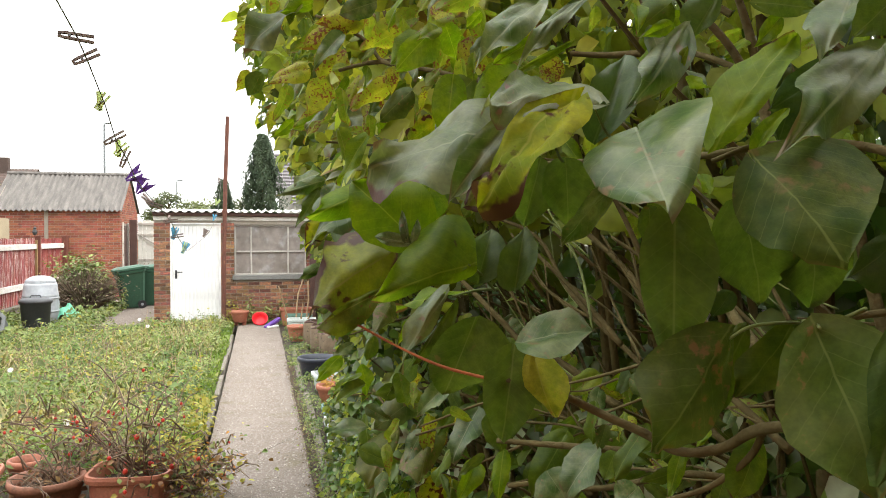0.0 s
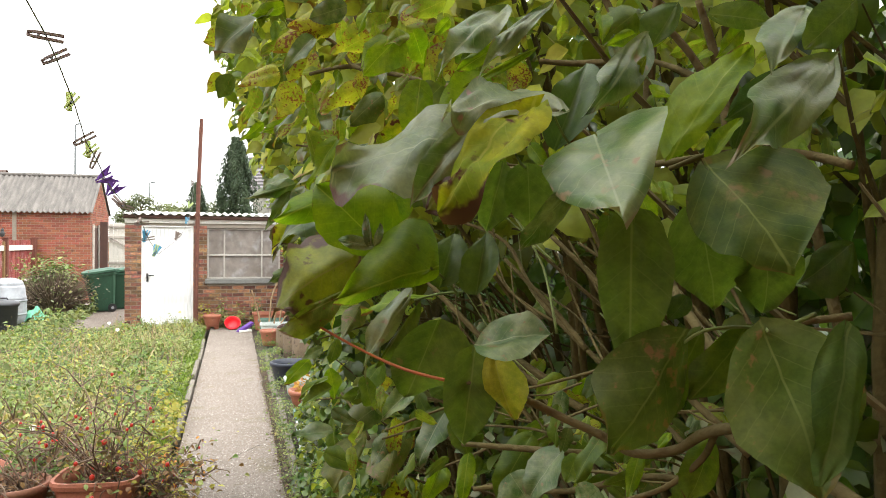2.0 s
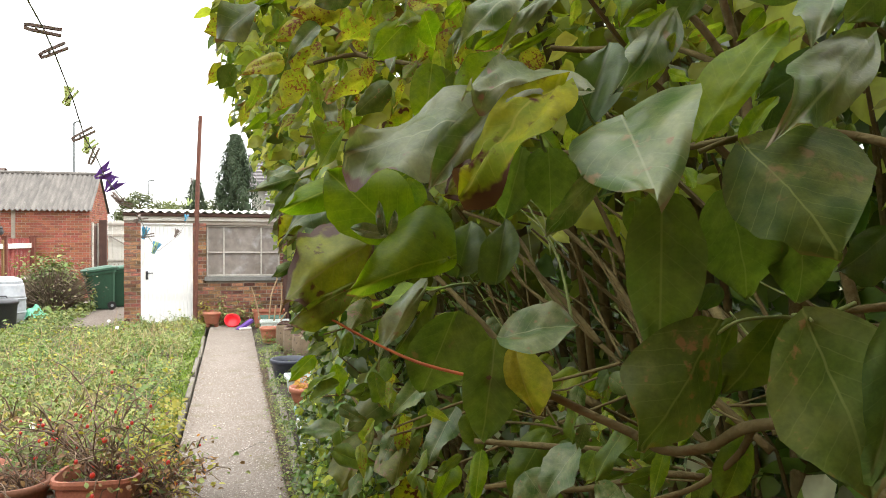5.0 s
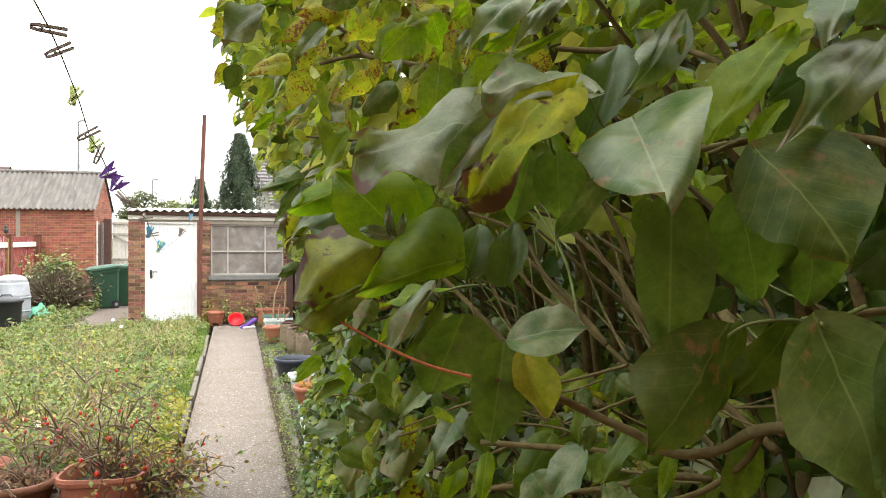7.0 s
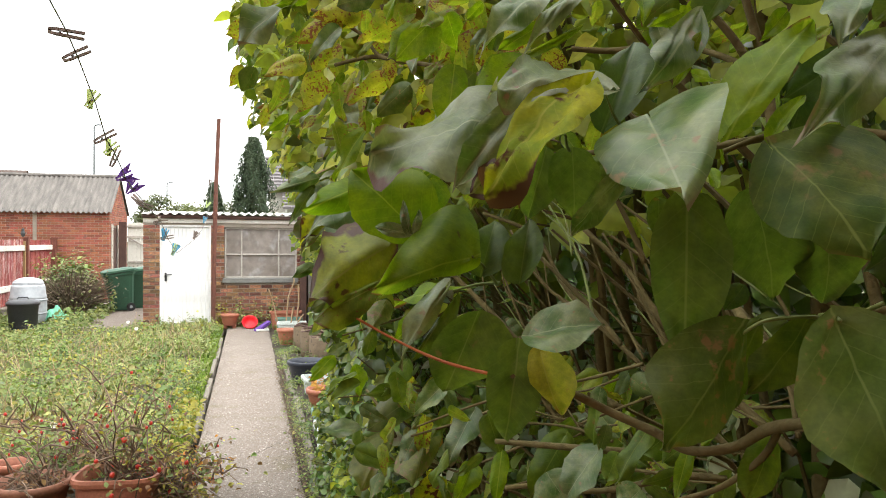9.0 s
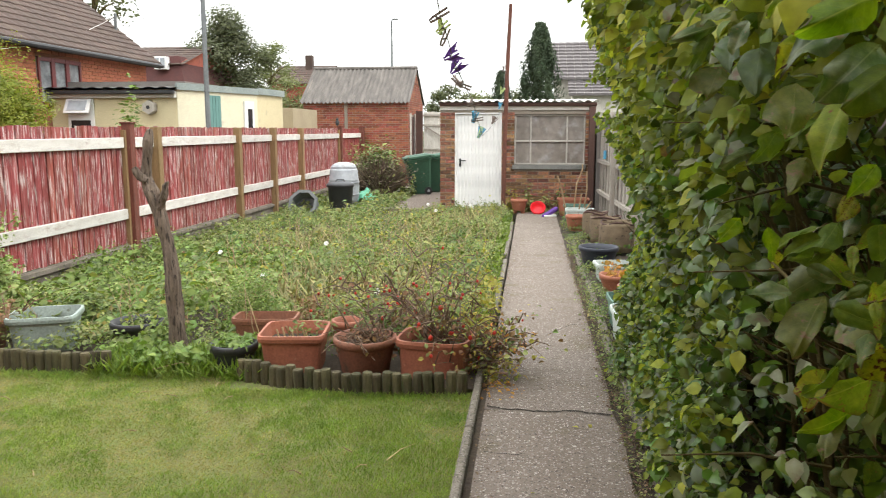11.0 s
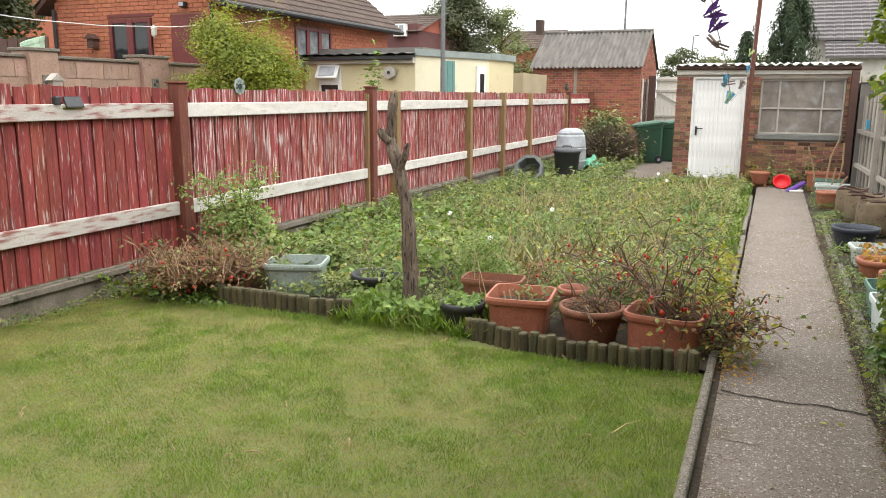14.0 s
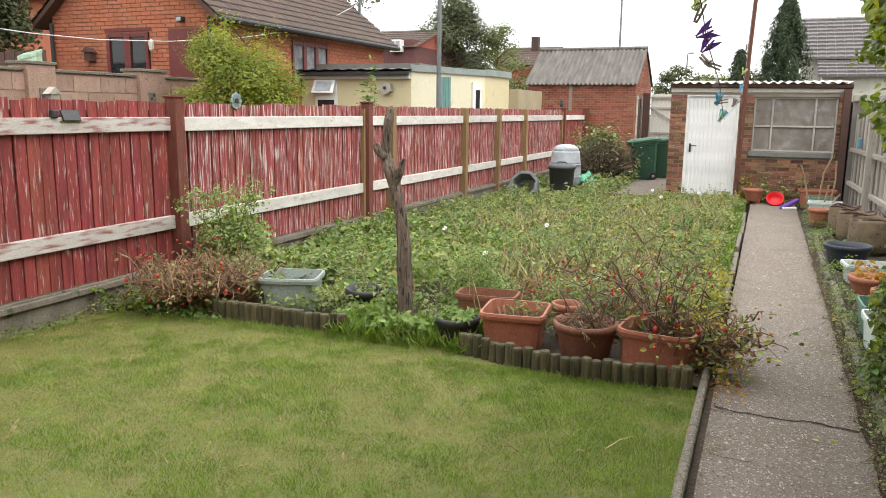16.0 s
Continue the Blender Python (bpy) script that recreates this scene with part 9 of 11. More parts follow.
leaf("S", (0.669, -0.498, 1.840), (0.633, -0.490, 1.822), 0.023, 30, .2, .3)
leaf("S", (0.576, -0.381, 1.804), (0.544, -0.379, 1.792), 0.024, 30, .2, .3)
leaf("S", (0.600, -0.382, 1.789), (0.584, -0.379, 1.753), 0.028, 30, .2, .3)
leaf("S", (0.686, -0.574, 1.480), (0.666, -0.580, 1.446), 0.025, 0, .1, .3)
leaf("S", (0.740, -0.632, 1.517), (0.704, -0.656, 1.468), 0.035, 10, .2, .3)
leaf("Y", (0.697, -0.573, 1.497), (0.687, -0.583, 1.449), 0.024, -35, .1, .3)
leaf("Y", (0.723, -0.578, 1.500), (0.716, -0.579, 1.490), 0.022, -35, .1, .3)
leaf("O", (0.712, -0.596, 1.427), (0.678, -0.595, 1.406), 0.036, -35, .1, .3)
leaf("S", (0.801, -0.819, 1.516), (0.770, -0.819, 1.476), 0.039, 20, .2, .3)
leaf("S", (0.760, -0.809, 1.492), (0.774, -0.824, 1.467), 0.044, 0, .1, .3)
leaf("G", (0.794, -0.870, 1.528), (0.784, -0.872, 1.507), 0.019, 0, .1, .3)
leaf("S", (0.805, -0.885, 1.500), (0.792, -0.883, 1.486), 0.031, 0, .1, .3)
leaf("G", (0.796, -0.919, 1.562), (0.770, -0.918, 1.522), 0.019, 30, .1, .3)
leaf("L", (0.794, -0.978, 1.560), (0.781, -0.982, 1.525), 0.012, 0, .1, .3)
leaf("S", (0.809, -0.808, 1.571), (0.802, -0.811, 1.546), 0.016, 0, .1, .3)
leaf("S", (0.714, -0.420, 1.493), (0.650, -0.419, 1.448), 0.041, -35, .1, .3)
leaf("L", (0.637, -0.399, 1.532), (0.643, -0.408, 1.494), 0.028, -35, .1, .3)
leaf("L", (0.657, -0.878, 1.670), (0.607, -0.847, 1.657), 0.023, 60, .2, .3)
leaf("L", (0.779, -0.737, 1.588), (0.755, -0.735, 1.554), 0.030, 0, .1, .3)
leaf("G", (0.795, -0.760, 1.517), (0.757, -0.764, 1.459), 0.036, 0, .1, .3)
leaf("L", (0.735, -0.743, 1.499), (0.724, -0.756, 1.448), 0.018, 0, .1, .3)
leaf("Y", (0.690, -0.165, 1.978), (0.700, -0.146, 1.918), 0.030, -2, 0.31, 0.34)
leaf("M", (0.679, -0.461, 1.919), (0.667, -0.443, 1.889), 0.014, -35, 0.12, 0.37)
leaf("Y", (0.614, -0.246, 2.015), (0.634, -0.255, 1.953), 0.034, -6, 0.38, 0.15)
leaf("M", (0.660, -0.199, 2.090), (0.627, -0.185, 2.055), 0.029, 4, 0.34, 0.26)
leaf("Y", (0.643, -0.319, 1.959), (0.625, -0.328, 1.909), 0.019, 40, 0.30, 0.24)
leaf("M", (0.605, -0.449, 1.913), (0.615, -0.433, 1.867), 0.022, 37, 0.25, 0.11)
leaf("M", (0.712, -0.717, 1.904), (0.716, -0.700, 1.873), 0.014, 36, 0.26, 0.17)
leaf("S", (0.718, -0.526, 2.017), (0.710, -0.524, 1.982), 0.018, -17, 0.18, 0.29)
leaf("L", (0.782, -0.635, 1.920), (0.792, -0.618, 1.873), 0.020, 56, 0.28, 0.48)
leaf("L", (0.741, -0.715, 1.853), (0.727, -0.677, 1.844), 0.015, 9, 0.25, 0.11)
leaf("M", (0.607, -0.249, 1.930), (0.562, -0.238, 1.884), 0.031, -15, 0.18, 0.48)
leaf("M", (0.756, -0.650, 1.964), (0.729, -0.629, 1.956), 0.019, -4, 0.31, 0.19)
leaf("M", (0.582, -0.368, 2.014), (0.541, -0.376, 1.976), 0.022, -35, 0.23, 0.49)
leaf("Y", (0.686, -0.424, 1.934), (0.632, -0.394, 1.926), 0.030, 41, 0.16, 0.32)
leaf("M", (0.842, -0.485, 1.927), (0.858, -0.451, 1.890), 0.024, 56, 0.22, 0.18)
leaf("M", (0.827, -0.464, 1.901), (0.831, -0.457, 1.849), 0.027, 19, 0.28, 0.18)
leaf("M", (0.694, -0.464, 1.917), (0.701, -0.487, 1.867), 0.025, -49, 0.32, 0.22)
leaf("M", (0.530, -0.582, 1.887), (0.514, -0.575, 1.849), 0.020, -38, 0.12, 0.34)
leaf("M", (0.643, -0.438, 1.881), (0.645, -0.413, 1.849), 0.020, -23, 0.17, 0.47)
leaf("G", (0.669, -0.379, 1.928), (0.652, -0.380, 1.893), 0.021, 40, 0.36, 0.43)
leaf("S", (0.556, -0.402, 1.950), (0.537, -0.421, 1.894), 0.019, 13, 0.30, 0.24)
leaf("M", (0.695, -0.676, 1.929), (0.691, -0.647, 1.900), 0.017, -43, 0.18, 0.12)
leaf("M", (0.765, -0.506, 1.983), (0.734, -0.478, 1.945), 0.032, -42, 0.14, 0.36)
leaf("G", (0.771, -0.535, 1.919), (0.759, -0.513, 1.875), 0.022, 3, 0.22, 0.26)
leaf("M", (0.744, -0.586, 1.980), (0.749, -0.558, 1.954), 0.012, 51, 0.32, 0.39)
leaf("L", (0.584, -0.452, 1.879), (0.537, -0.465, 1.855), 0.017, -40, 0.16, 0.42)
leaf("M", (0.749, -0.521, 1.932), (0.718, -0.522, 1.921), 0.015, 7, 0.10, 0.15)
leaf("M", (0.641, -0.235, 2.000), (0.626, -0.254, 1.951), 0.028, 48, 0.18, 0.47)
leaf("S", (0.686, -0.246, 1.918), (0.630, -0.207, 1.909), 0.030, -13, 0.33, 0.44)
leaf("Y", (0.521, -0.249, 2.083), (0.529, -0.278, 2.036), 0.025, 27, 0.31, 0.35)
leaf("M", (0.796, -0.558, 1.938), (0.775, -0.527, 1.925), 0.020, -10, 0.13, 0.34)
leaf("S", (0.601, -0.484, 1.976), (0.564, -0.500, 1.929), 0.022, -5, 0.32, 0.43)
leaf("L", (0.715, -0.631, 1.939), (0.685, -0.610, 1.929), 0.021, 19, 0.21, 0.19)
leaf("L", (0.634, -0.268, 1.965), (0.611, -0.269, 1.930), 0.017, -47, 0.14, 0.33)
leaf("M", (0.655, -0.450, 1.977), (0.630, -0.450, 1.949), 0.015, 57, 0.20, 0.30)
leaf("M", (0.656, -0.351, 2.039), (0.661, -0.321, 2.000), 0.024, -42, 0.19, 0.23)
leaf("Y", (0.714, -0.479, 1.966), (0.688, -0.446, 1.940), 0.022, -40, 0.34, 0.50)
leaf("M", (0.678, -0.668, 1.952), (0.671, -0.678, 1.915), 0.014, -33, 0.28, 0.29)
leaf("L", (0.786, -0.627, 1.925), (0.779, -0.594, 1.884), 0.021, -35, 0.17, 0.31)
leaf("M", (0.708, -0.613, 1.918), (0.676, -0.629, 1.881), 0.018, 53, 0.30, 0.22)
leaf("L", (0.693, -0.598, 1.954), (0.662, -0.605, 1.925), 0.017, -8, 0.35, 0.16)
leaf("L", (0.641, -0.440, 1.946), (0.643, -0.423, 1.911), 0.018, 59, 0.16, 0.44)
leaf("M", (0.632, -0.262, 1.985), (0.587, -0.275, 1.970), 0.017, 48, 0.27, 0.42)
leaf("G", (0.571, -0.374, 1.957), (0.582, -0.354, 1.902), 0.036, 48, 0.29, 0.27)
leaf("L", (0.608, -0.412, 1.976), (0.578, -0.368, 1.975), 0.020, 36, 0.26, 0.32)
leaf("Y", (0.760, -0.582, 1.948), (0.787, -0.548, 1.908), 0.026, -32, 0.19, 0.21)
leaf("Y", (0.698, -0.239, 2.024), (0.667, -0.237, 1.995), 0.021, -24, 0.20, 0.36)
leaf("M", (0.718, -0.700, 1.954), (0.731, -0.694, 1.916), 0.026, -38, 0.26, 0.46)
leaf("M", (0.600, -0.460, 1.857), (0.619, -0.446, 1.808), 0.027, 36, 0.15, 0.20)
leaf("M", (0.718, -0.627, 1.961), (0.672, -0.613, 1.949), 0.018, -7, 0.21, 0.12)
leaf("Y", (0.581, -0.461, 1.877), (0.553, -0.464, 1.838), 0.027, 59, 0.35, 0.47)
leaf("Y", (0.552, -0.558, 1.914), (0.508, -0.543, 1.900), 0.029, 35, 0.23, 0.43)
leaf("Y", (0.745, -0.545, 1.945), (0.735, -0.541, 1.894), 0.032, 28, 0.24, 0.18)
leaf("M", (0.553, -0.394, 2.041), (0.537, -0.385, 2.011), 0.019, 39, 0.22, 0.23)
leaf("L", (0.543, -0.378, 1.879), (0.514, -0.394, 1.853), 0.017, -35, 0.30, 0.19)
leaf("L", (0.568, -0.395, 2.041), (0.525, -0.389, 2.027), 0.022, -35, 0.15, 0.44)
leaf("M", (0.712, -0.312, 2.053), (0.727, -0.291, 2.005), 0.028, -55, 0.17, 0.39)
leaf("L", (0.670, -0.332, 1.897), (0.680, -0.318, 1.859), 0.021, -41, 0.38, 0.49)
leaf("S", (0.753, -0.655, 1.908), (0.729, -0.662, 1.872), 0.014, -26, 0.37, 0.32)
leaf("L", (0.664, -0.574, 2.001), (0.646, -0.570, 1.963), 0.017, 50, 0.27, 0.37)
leaf("M", (0.682, -0.646, 1.982), (0.668, -0.637, 1.960), 0.012, 57, 0.31, 0.44)
leaf("M", (0.780, -0.470, 1.951), (0.793, -0.474, 1.898), 0.019, -59, 0.15, 0.13)
leaf("Y", (0.586, -0.184, 1.917), (0.548, -0.177, 1.888), 0.024, 42, 0.32, 0.45)
leaf("M", (0.672, -0.150, 1.902), (0.618, -0.162, 1.886), 0.020, 29, 0.20, 0.48)
leaf("M", (0.697, -0.722, 1.896), (0.709, -0.698, 1.870), 0.015, 26, 0.26, 0.44)
leaf("M", (0.737, -0.555, 1.952), (0.716, -0.517, 1.949), 0.013, 48, 0.35, 0.22)
leaf("M", (0.585, -0.377, 1.919), (0.555, -0.353, 1.909), 0.017, -38, 0.38, 0.42)
leaf("M", (0.628, -0.420, 2.036), (0.616, -0.418, 1.996), 0.019, -17, 0.11, 0.23)
leaf("G", (0.568, -0.254, 2.056), (0.568, -0.261, 2.004), 0.028, -47, 0.12, 0.42)
leaf("Y", (0.686, -0.601, 1.886), (0.678, -0.595, 1.859), 0.011, -45, 0.13, 0.13)
leaf("M", (0.741, -0.517, 1.967), (0.742, -0.538, 1.920), 0.018, 34, 0.15, 0.28)
leaf("M", (0.514, -0.277, 2.074), (0.529, -0.236, 2.037), 0.029, -39, 0.26, 0.35)
leaf("S", (0.729, -0.705, 1.923), (0.717, -0.696, 1.900), 0.016, 22, 0.39, 0.41)
leaf("G", (0.679, -0.502, 1.915), (0.638, -0.511, 1.894), 0.020, -35, 0.28, 0.48)
leaf("L", (0.715, -0.651, 1.936), (0.720, -0.623, 1.899), 0.022, -34, 0.14, 0.17)
leaf("M", (0.745, -0.260, 2.071), (0.696, -0.226, 2.057), 0.035, 24, 0.23, 0.17)
leaf("S", (0.680, -0.672, 1.926), (0.655, -0.678, 1.883), 0.022, 60, 0.38, 0.14)
leaf("G", (0.776, -0.644, 1.869), (0.758, -0.614, 1.853), 0.014, -5, 0.30, 0.38)
leaf("Y", (0.647, -0.599, 1.911), (0.648, -0.593, 1.881), 0.017, -4, 0.29, 0.11)
leaf("Y", (0.629, -0.508, 1.885), (0.630, -0.513, 1.844), 0.018, 58, 0.29, 0.21)
leaf("L", (0.840, -0.873, 1.813), (0.853, -0.878, 1.796), 0.013, 39, 0.39, 0.18)
leaf("L", (0.707, -0.756, 1.934), (0.694, -0.749, 1.920), 0.014, -45, 0.25, 0.34)
leaf("L", (0.847, -0.856, 1.829), (0.827, -0.864, 1.804), 0.016, 43, 0.20, 0.10)
leaf("L", (0.699, -0.890, 1.835), (0.676, -0.890, 1.817), 0.016, 59, 0.29, 0.22)
leaf("M", (0.735, -0.641, 1.991), (0.687, -0.652, 1.964), 0.027, -16, 0.13, 0.40)
leaf("E", (0.729, -0.711, 1.852), (0.699, -0.700, 1.833), 0.014, 12, 0.28, 0.11)
leaf("M", (0.955, -0.950, 1.783), (0.951, -0.932, 1.767), 0.019, 50, 0.33, 0.37)
leaf("M", (0.729, -0.602, 1.938), (0.712, -0.574, 1.927), 0.015, -42, 0.12, 0.40)
leaf("M", (0.644, -0.846, 1.892), (0.624, -0.858, 1.878), 0.014, 14, 0.35, 0.14)
leaf("M", (0.797, -0.854, 1.838), (0.805, -0.866, 1.820), 0.015, 27, 0.30, 0.44)
leaf("M", (0.867, -0.861, 1.780), (0.868, -0.883, 1.758), 0.011, 52, 0.36, 0.31)
leaf("L", (0.885, -0.759, 1.922), (0.902, -0.760, 1.890), 0.022, 20, 0.31, 0.28)
leaf("L", (1.109, -0.810, 1.934), (1.099, -0.805, 1.903), 0.022, 44, 0.14, 0.30)
leaf("D", (0.944, -0.831, 1.875), (0.961, -0.824, 1.848), 0.017, 18, 0.20, 0.45)
leaf("L", (0.643, -0.742, 1.777), (0.657, -0.764, 1.748), 0.019, 22, 0.26, 0.48)
leaf("L", (0.971, -0.850, 1.920), (0.951, -0.841, 1.894), 0.018, -22, 0.31, 0.21)
leaf("M", (0.850, -0.708, 1.963), (0.853, -0.691, 1.941), 0.014, -33, 0.35, 0.25)
leaf("L", (0.785, -0.704, 1.886), (0.811, -0.709, 1.858), 0.023, -50, 0.15, 0.44)
leaf("M", (0.900, -0.631, 1.883), (0.934, -0.654, 1.854), 0.026, 48, 0.17, 0.19)
leaf("L", (0.868, -0.824, 1.892), (0.844, -0.795, 1.877), 0.030, 40, 0.27, 0.31)
leaf("L", (0.912, -1.007, 1.787), (0.912, -1.017, 1.760), 0.022, -59, 0.18, 0.17)
leaf("L", (1.105, -0.752, 1.938), (1.100, -0.717, 1.922), 0.025, 55, 0.27, 0.21)
leaf("M", (0.900, -0.844, 1.844), (0.871, -0.858, 1.824), 0.012, 28, 0.25, 0.23)
leaf("M", (0.919, -0.823, 1.944), (0.923, -0.795, 1.928), 0.016, -5, 0.26, 0.39)
leaf("L", (0.805, -0.782, 1.769), (0.782, -0.771, 1.749), 0.023, -8, 0.40, 0.46)
leaf("S", (1.028, -0.846, 1.884), (0.999, -0.846, 1.870), 0.016, 11, 0.16, 0.20)
leaf("L", (0.812, -0.660, 1.970), (0.833, -0.687, 1.957), 0.016, -12, 0.11, 0.27)
leaf("L", (1.023, -0.711, 1.866), (1.000, -0.681, 1.853), 0.018, 7, 0.24, 0.35)
leaf("L", (1.079, -0.705, 1.886), (1.060, -0.722, 1.849), 0.017, 39, 0.35, 0.43)
leaf("G", (1.075, -0.847, 1.821), (1.081, -0.848, 1.789), 0.012, 25, 0.35, 0.22)
leaf("G", (0.776, -0.701, 1.829), (0.753, -0.703, 1.819), 0.010, -49, 0.22, 0.36)
leaf("L", (0.989, -0.704, 1.971), (0.986, -0.705, 1.945), 0.010, 46, 0.30, 0.12)
leaf("L", (0.915, -0.686, 1.826), (0.904, -0.699, 1.802), 0.010, 54, 0.33, 0.29)
leaf("M", (0.749, -0.613, 1.780), (0.719, -0.625, 1.757), 0.013, -39, 0.36, 0.39)
leaf("M", (0.768, -0.682, 1.907), (0.807, -0.681, 1.891), 0.017, -27, 0.24, 0.20)
leaf("G", (1.021, -0.836, 1.792), (1.031, -0.842, 1.771), 0.015, 25, 0.19, 0.47)
leaf("D", (0.825, -0.933, 1.807), (0.828, -0.920, 1.786), 0.016, -56, 0.30, 0.49)
leaf("M", (0.721, -0.699, 1.774), (0.721, -0.676, 1.741), 0.020, 6, 0.39, 0.21)
leaf("S", (0.668, -0.809, 1.774), (0.692, -0.824, 1.746), 0.023, -6, 0.10, 0.15)
leaf("G", (0.971, -0.693, 1.885), (0.980, -0.690, 1.839), 0.019, 38, 0.31, 0.17)
leaf("L", (0.832, -0.908, 1.758), (0.844, -0.914, 1.730), 0.024, 30, 0.19, 0.29)
leaf("L", (0.722, -0.614, 1.846), (0.753, -0.600, 1.842), 0.011, -16, 0.19, 0.21)
leaf("M", (0.865, -0.843, 1.827), (0.845, -0.831, 1.824), 0.011, -7, 0.34, 0.48)
leaf("M", (0.999, -0.903, 1.833), (0.988, -0.913, 1.794), 0.019, -20, 0.11, 0.47)
leaf("M", (0.692, -0.599, 1.787), (0.669, -0.603, 1.765), 0.014, 5, 0.12, 0.33)
leaf("G", (0.781, -0.730, 1.948), (0.798, -0.754, 1.929), 0.014, 40, 0.25, 0.26)
leaf("L", (0.710, -0.718, 1.795), (0.723, -0.741, 1.766), 0.013, -30, 0.29, 0.18)
leaf("L", (1.036, -0.747, 1.804), (1.058, -0.750, 1.790), 0.015, 60, 0.34, 0.34)
leaf("L", (0.954, -0.715, 1.960), (0.923, -0.673, 1.958), 0.019, -29, 0.25, 0.37)
leaf("L", (0.656, -0.828, 1.897), (0.671, -0.805, 1.875), 0.022, -18, 0.16, 0.36)
leaf("G", (1.085, -0.728, 1.954), (1.091, -0.744, 1.904), 0.032, 21, 0.30, 0.19)
leaf("D", (0.871, -0.708, 1.823), (0.892, -0.715, 1.790), 0.022, 56, 0.31, 0.31)
leaf("S", (0.939, -0.695, 1.790), (0.927, -0.674, 1.767), 0.012, -12, 0.40, 0.14)
leaf("G", (0.805, -0.623, 1.926), (0.822, -0.636, 1.908), 0.015, -4, 0.15, 0.21)
leaf("M", (0.916, -0.939, 1.832), (0.908, -0.952, 1.798), 0.021, -34, 0.31, 0.19)
leaf("G", (0.990, -0.685, 1.847), (0.989, -0.704, 1.815), 0.016, 14, 0.11, 0.22)
leaf("S", (1.117, -0.757, 1.862), (1.138, -0.771, 1.840), 0.023, -13, 0.18, 0.41)
leaf("L", (0.970, -0.652, 1.860), (0.979, -0.653, 1.829), 0.013, -23, 0.20, 0.35)
leaf("L", (0.941, -0.951, 1.786), (0.943, -0.978, 1.768), 0.019, 58, 0.31, 0.39)
leaf("E", (0.744, -0.593, 1.875), (0.773, -0.579, 1.871), 0.015, 51, 0.12, 0.16)
leaf("L", (0.803, -0.698, 1.921), (0.807, -0.715, 1.895), 0.010, 31, 0.11, 0.25)
leaf("L", (0.912, -0.655, 1.911), (0.908, -0.634, 1.879), 0.015, -55, 0.28, 0.23)
leaf("M", (0.701, -0.531, 1.802), (0.722, -0.513, 1.770), 0.015, -6, 0.18, 0.22)
leaf("G", (0.762, -0.632, 1.884), (0.793, -0.625, 1.852), 0.027, -54, 0.36, 0.29)
leaf("L", (0.812, -0.714, 1.819), (0.831, -0.729, 1.785), 0.017, -7, 0.21, 0.27)
leaf("S", (0.840, -0.847, 1.904), (0.850, -0.854, 1.866), 0.017, -7, 0.13, 0.30)
leaf("S", (0.895, -0.866, 1.850), (0.909, -0.872, 1.834), 0.012, -49, 0.10, 0.34)
leaf("S", (0.743, -0.762, 1.805), (0.765, -0.745, 1.778), 0.021, 21, 0.14, 0.15)
leaf("M", (0.811, -0.791, 1.822), (0.814, -0.766, 1.791), 0.017, -31, 0.32, 0.31)
leaf("S", (1.066, -0.758, 1.929), (1.091, -0.742, 1.891), 0.023, 33, 0.13, 0.15)
leaf("E", (0.773, -0.654, 1.959), (0.761, -0.652, 1.927), 0.020, -13, 0.30, 0.38)
leaf("M", (0.875, -0.868, 1.805), (0.883, -0.884, 1.792), 0.009, -36, 0.38, 0.47)
leaf("G", (0.746, -0.810, 1.835), (0.764, -0.835, 1.809), 0.026, -40, 0.39, 0.25)
leaf("M", (0.946, -0.834, 1.821), (0.942, -0.817, 1.807), 0.014, 1, 0.34, 0.32)
leaf("L", (0.988, -0.881, 1.833), (0.979, -0.883, 1.815), 0.011, 43, 0.27, 0.27)
leaf("E", (1.017, -0.834, 1.798), (1.031, -0.857, 1.787), 0.016, -47, 0.34, 0.44)
leaf("E", (0.751, -0.649, 1.813), (0.778, -0.635, 1.801), 0.014, 45, 0.33, 0.41)
leaf("M", (0.906, -0.979, 1.866), (0.889, -0.976, 1.854), 0.009, 2, 0.29, 0.26)
leaf("G", (0.687, -0.828, 1.803), (0.717, -0.835, 1.782), 0.020, -42, 0.23, 0.13)
leaf("G", (0.723, -0.766, 1.913), (0.723, -0.740, 1.895), 0.016, 3, 0.40, 0.29)
leaf("L", (0.687, -0.854, 1.836), (0.707, -0.868, 1.817), 0.014, 49, 0.19, 0.27)
leaf("L", (0.878, -0.845, 1.860), (0.887, -0.872, 1.848), 0.011, 36, 0.20, 0.48)
leaf("L", (0.828, -0.592, 1.893), (0.808, -0.580, 1.868), 0.018, 40, 0.19, 0.45)
leaf("M", (0.838, -0.631, 1.848), (0.862, -0.616, 1.829), 0.011, 18, 0.25, 0.48)
leaf("M", (0.668, -0.855, 1.808), (0.681, -0.846, 1.790), 0.016, 58, 0.13, 0.40)
leaf("G", (0.703, -0.781, 1.871), (0.724, -0.764, 1.861), 0.011, -18, 0.23, 0.48)
leaf("L", (0.973, -0.799, 1.914), (0.946, -0.800, 1.895), 0.017, 39, 0.16, 0.17)
leaf("G", (1.035, -0.705, 1.860), (1.012, -0.665, 1.858), 0.025, -31, 0.35, 0.16)
leaf("L", (0.795, -0.687, 1.889), (0.811, -0.654, 1.858), 0.024, -55, 0.33, 0.11)
leaf("L", (0.751, -0.730, 1.784), (0.762, -0.699, 1.741), 0.032, 53, 0.26, 0.44)
leaf("L", (0.946, -0.773, 1.822), (0.959, -0.777, 1.788), 0.013, -44, 0.30, 0.21)
leaf("L", (0.807, -0.940, 1.880), (0.788, -0.927, 1.872), 0.012, -28, 0.39, 0.14)
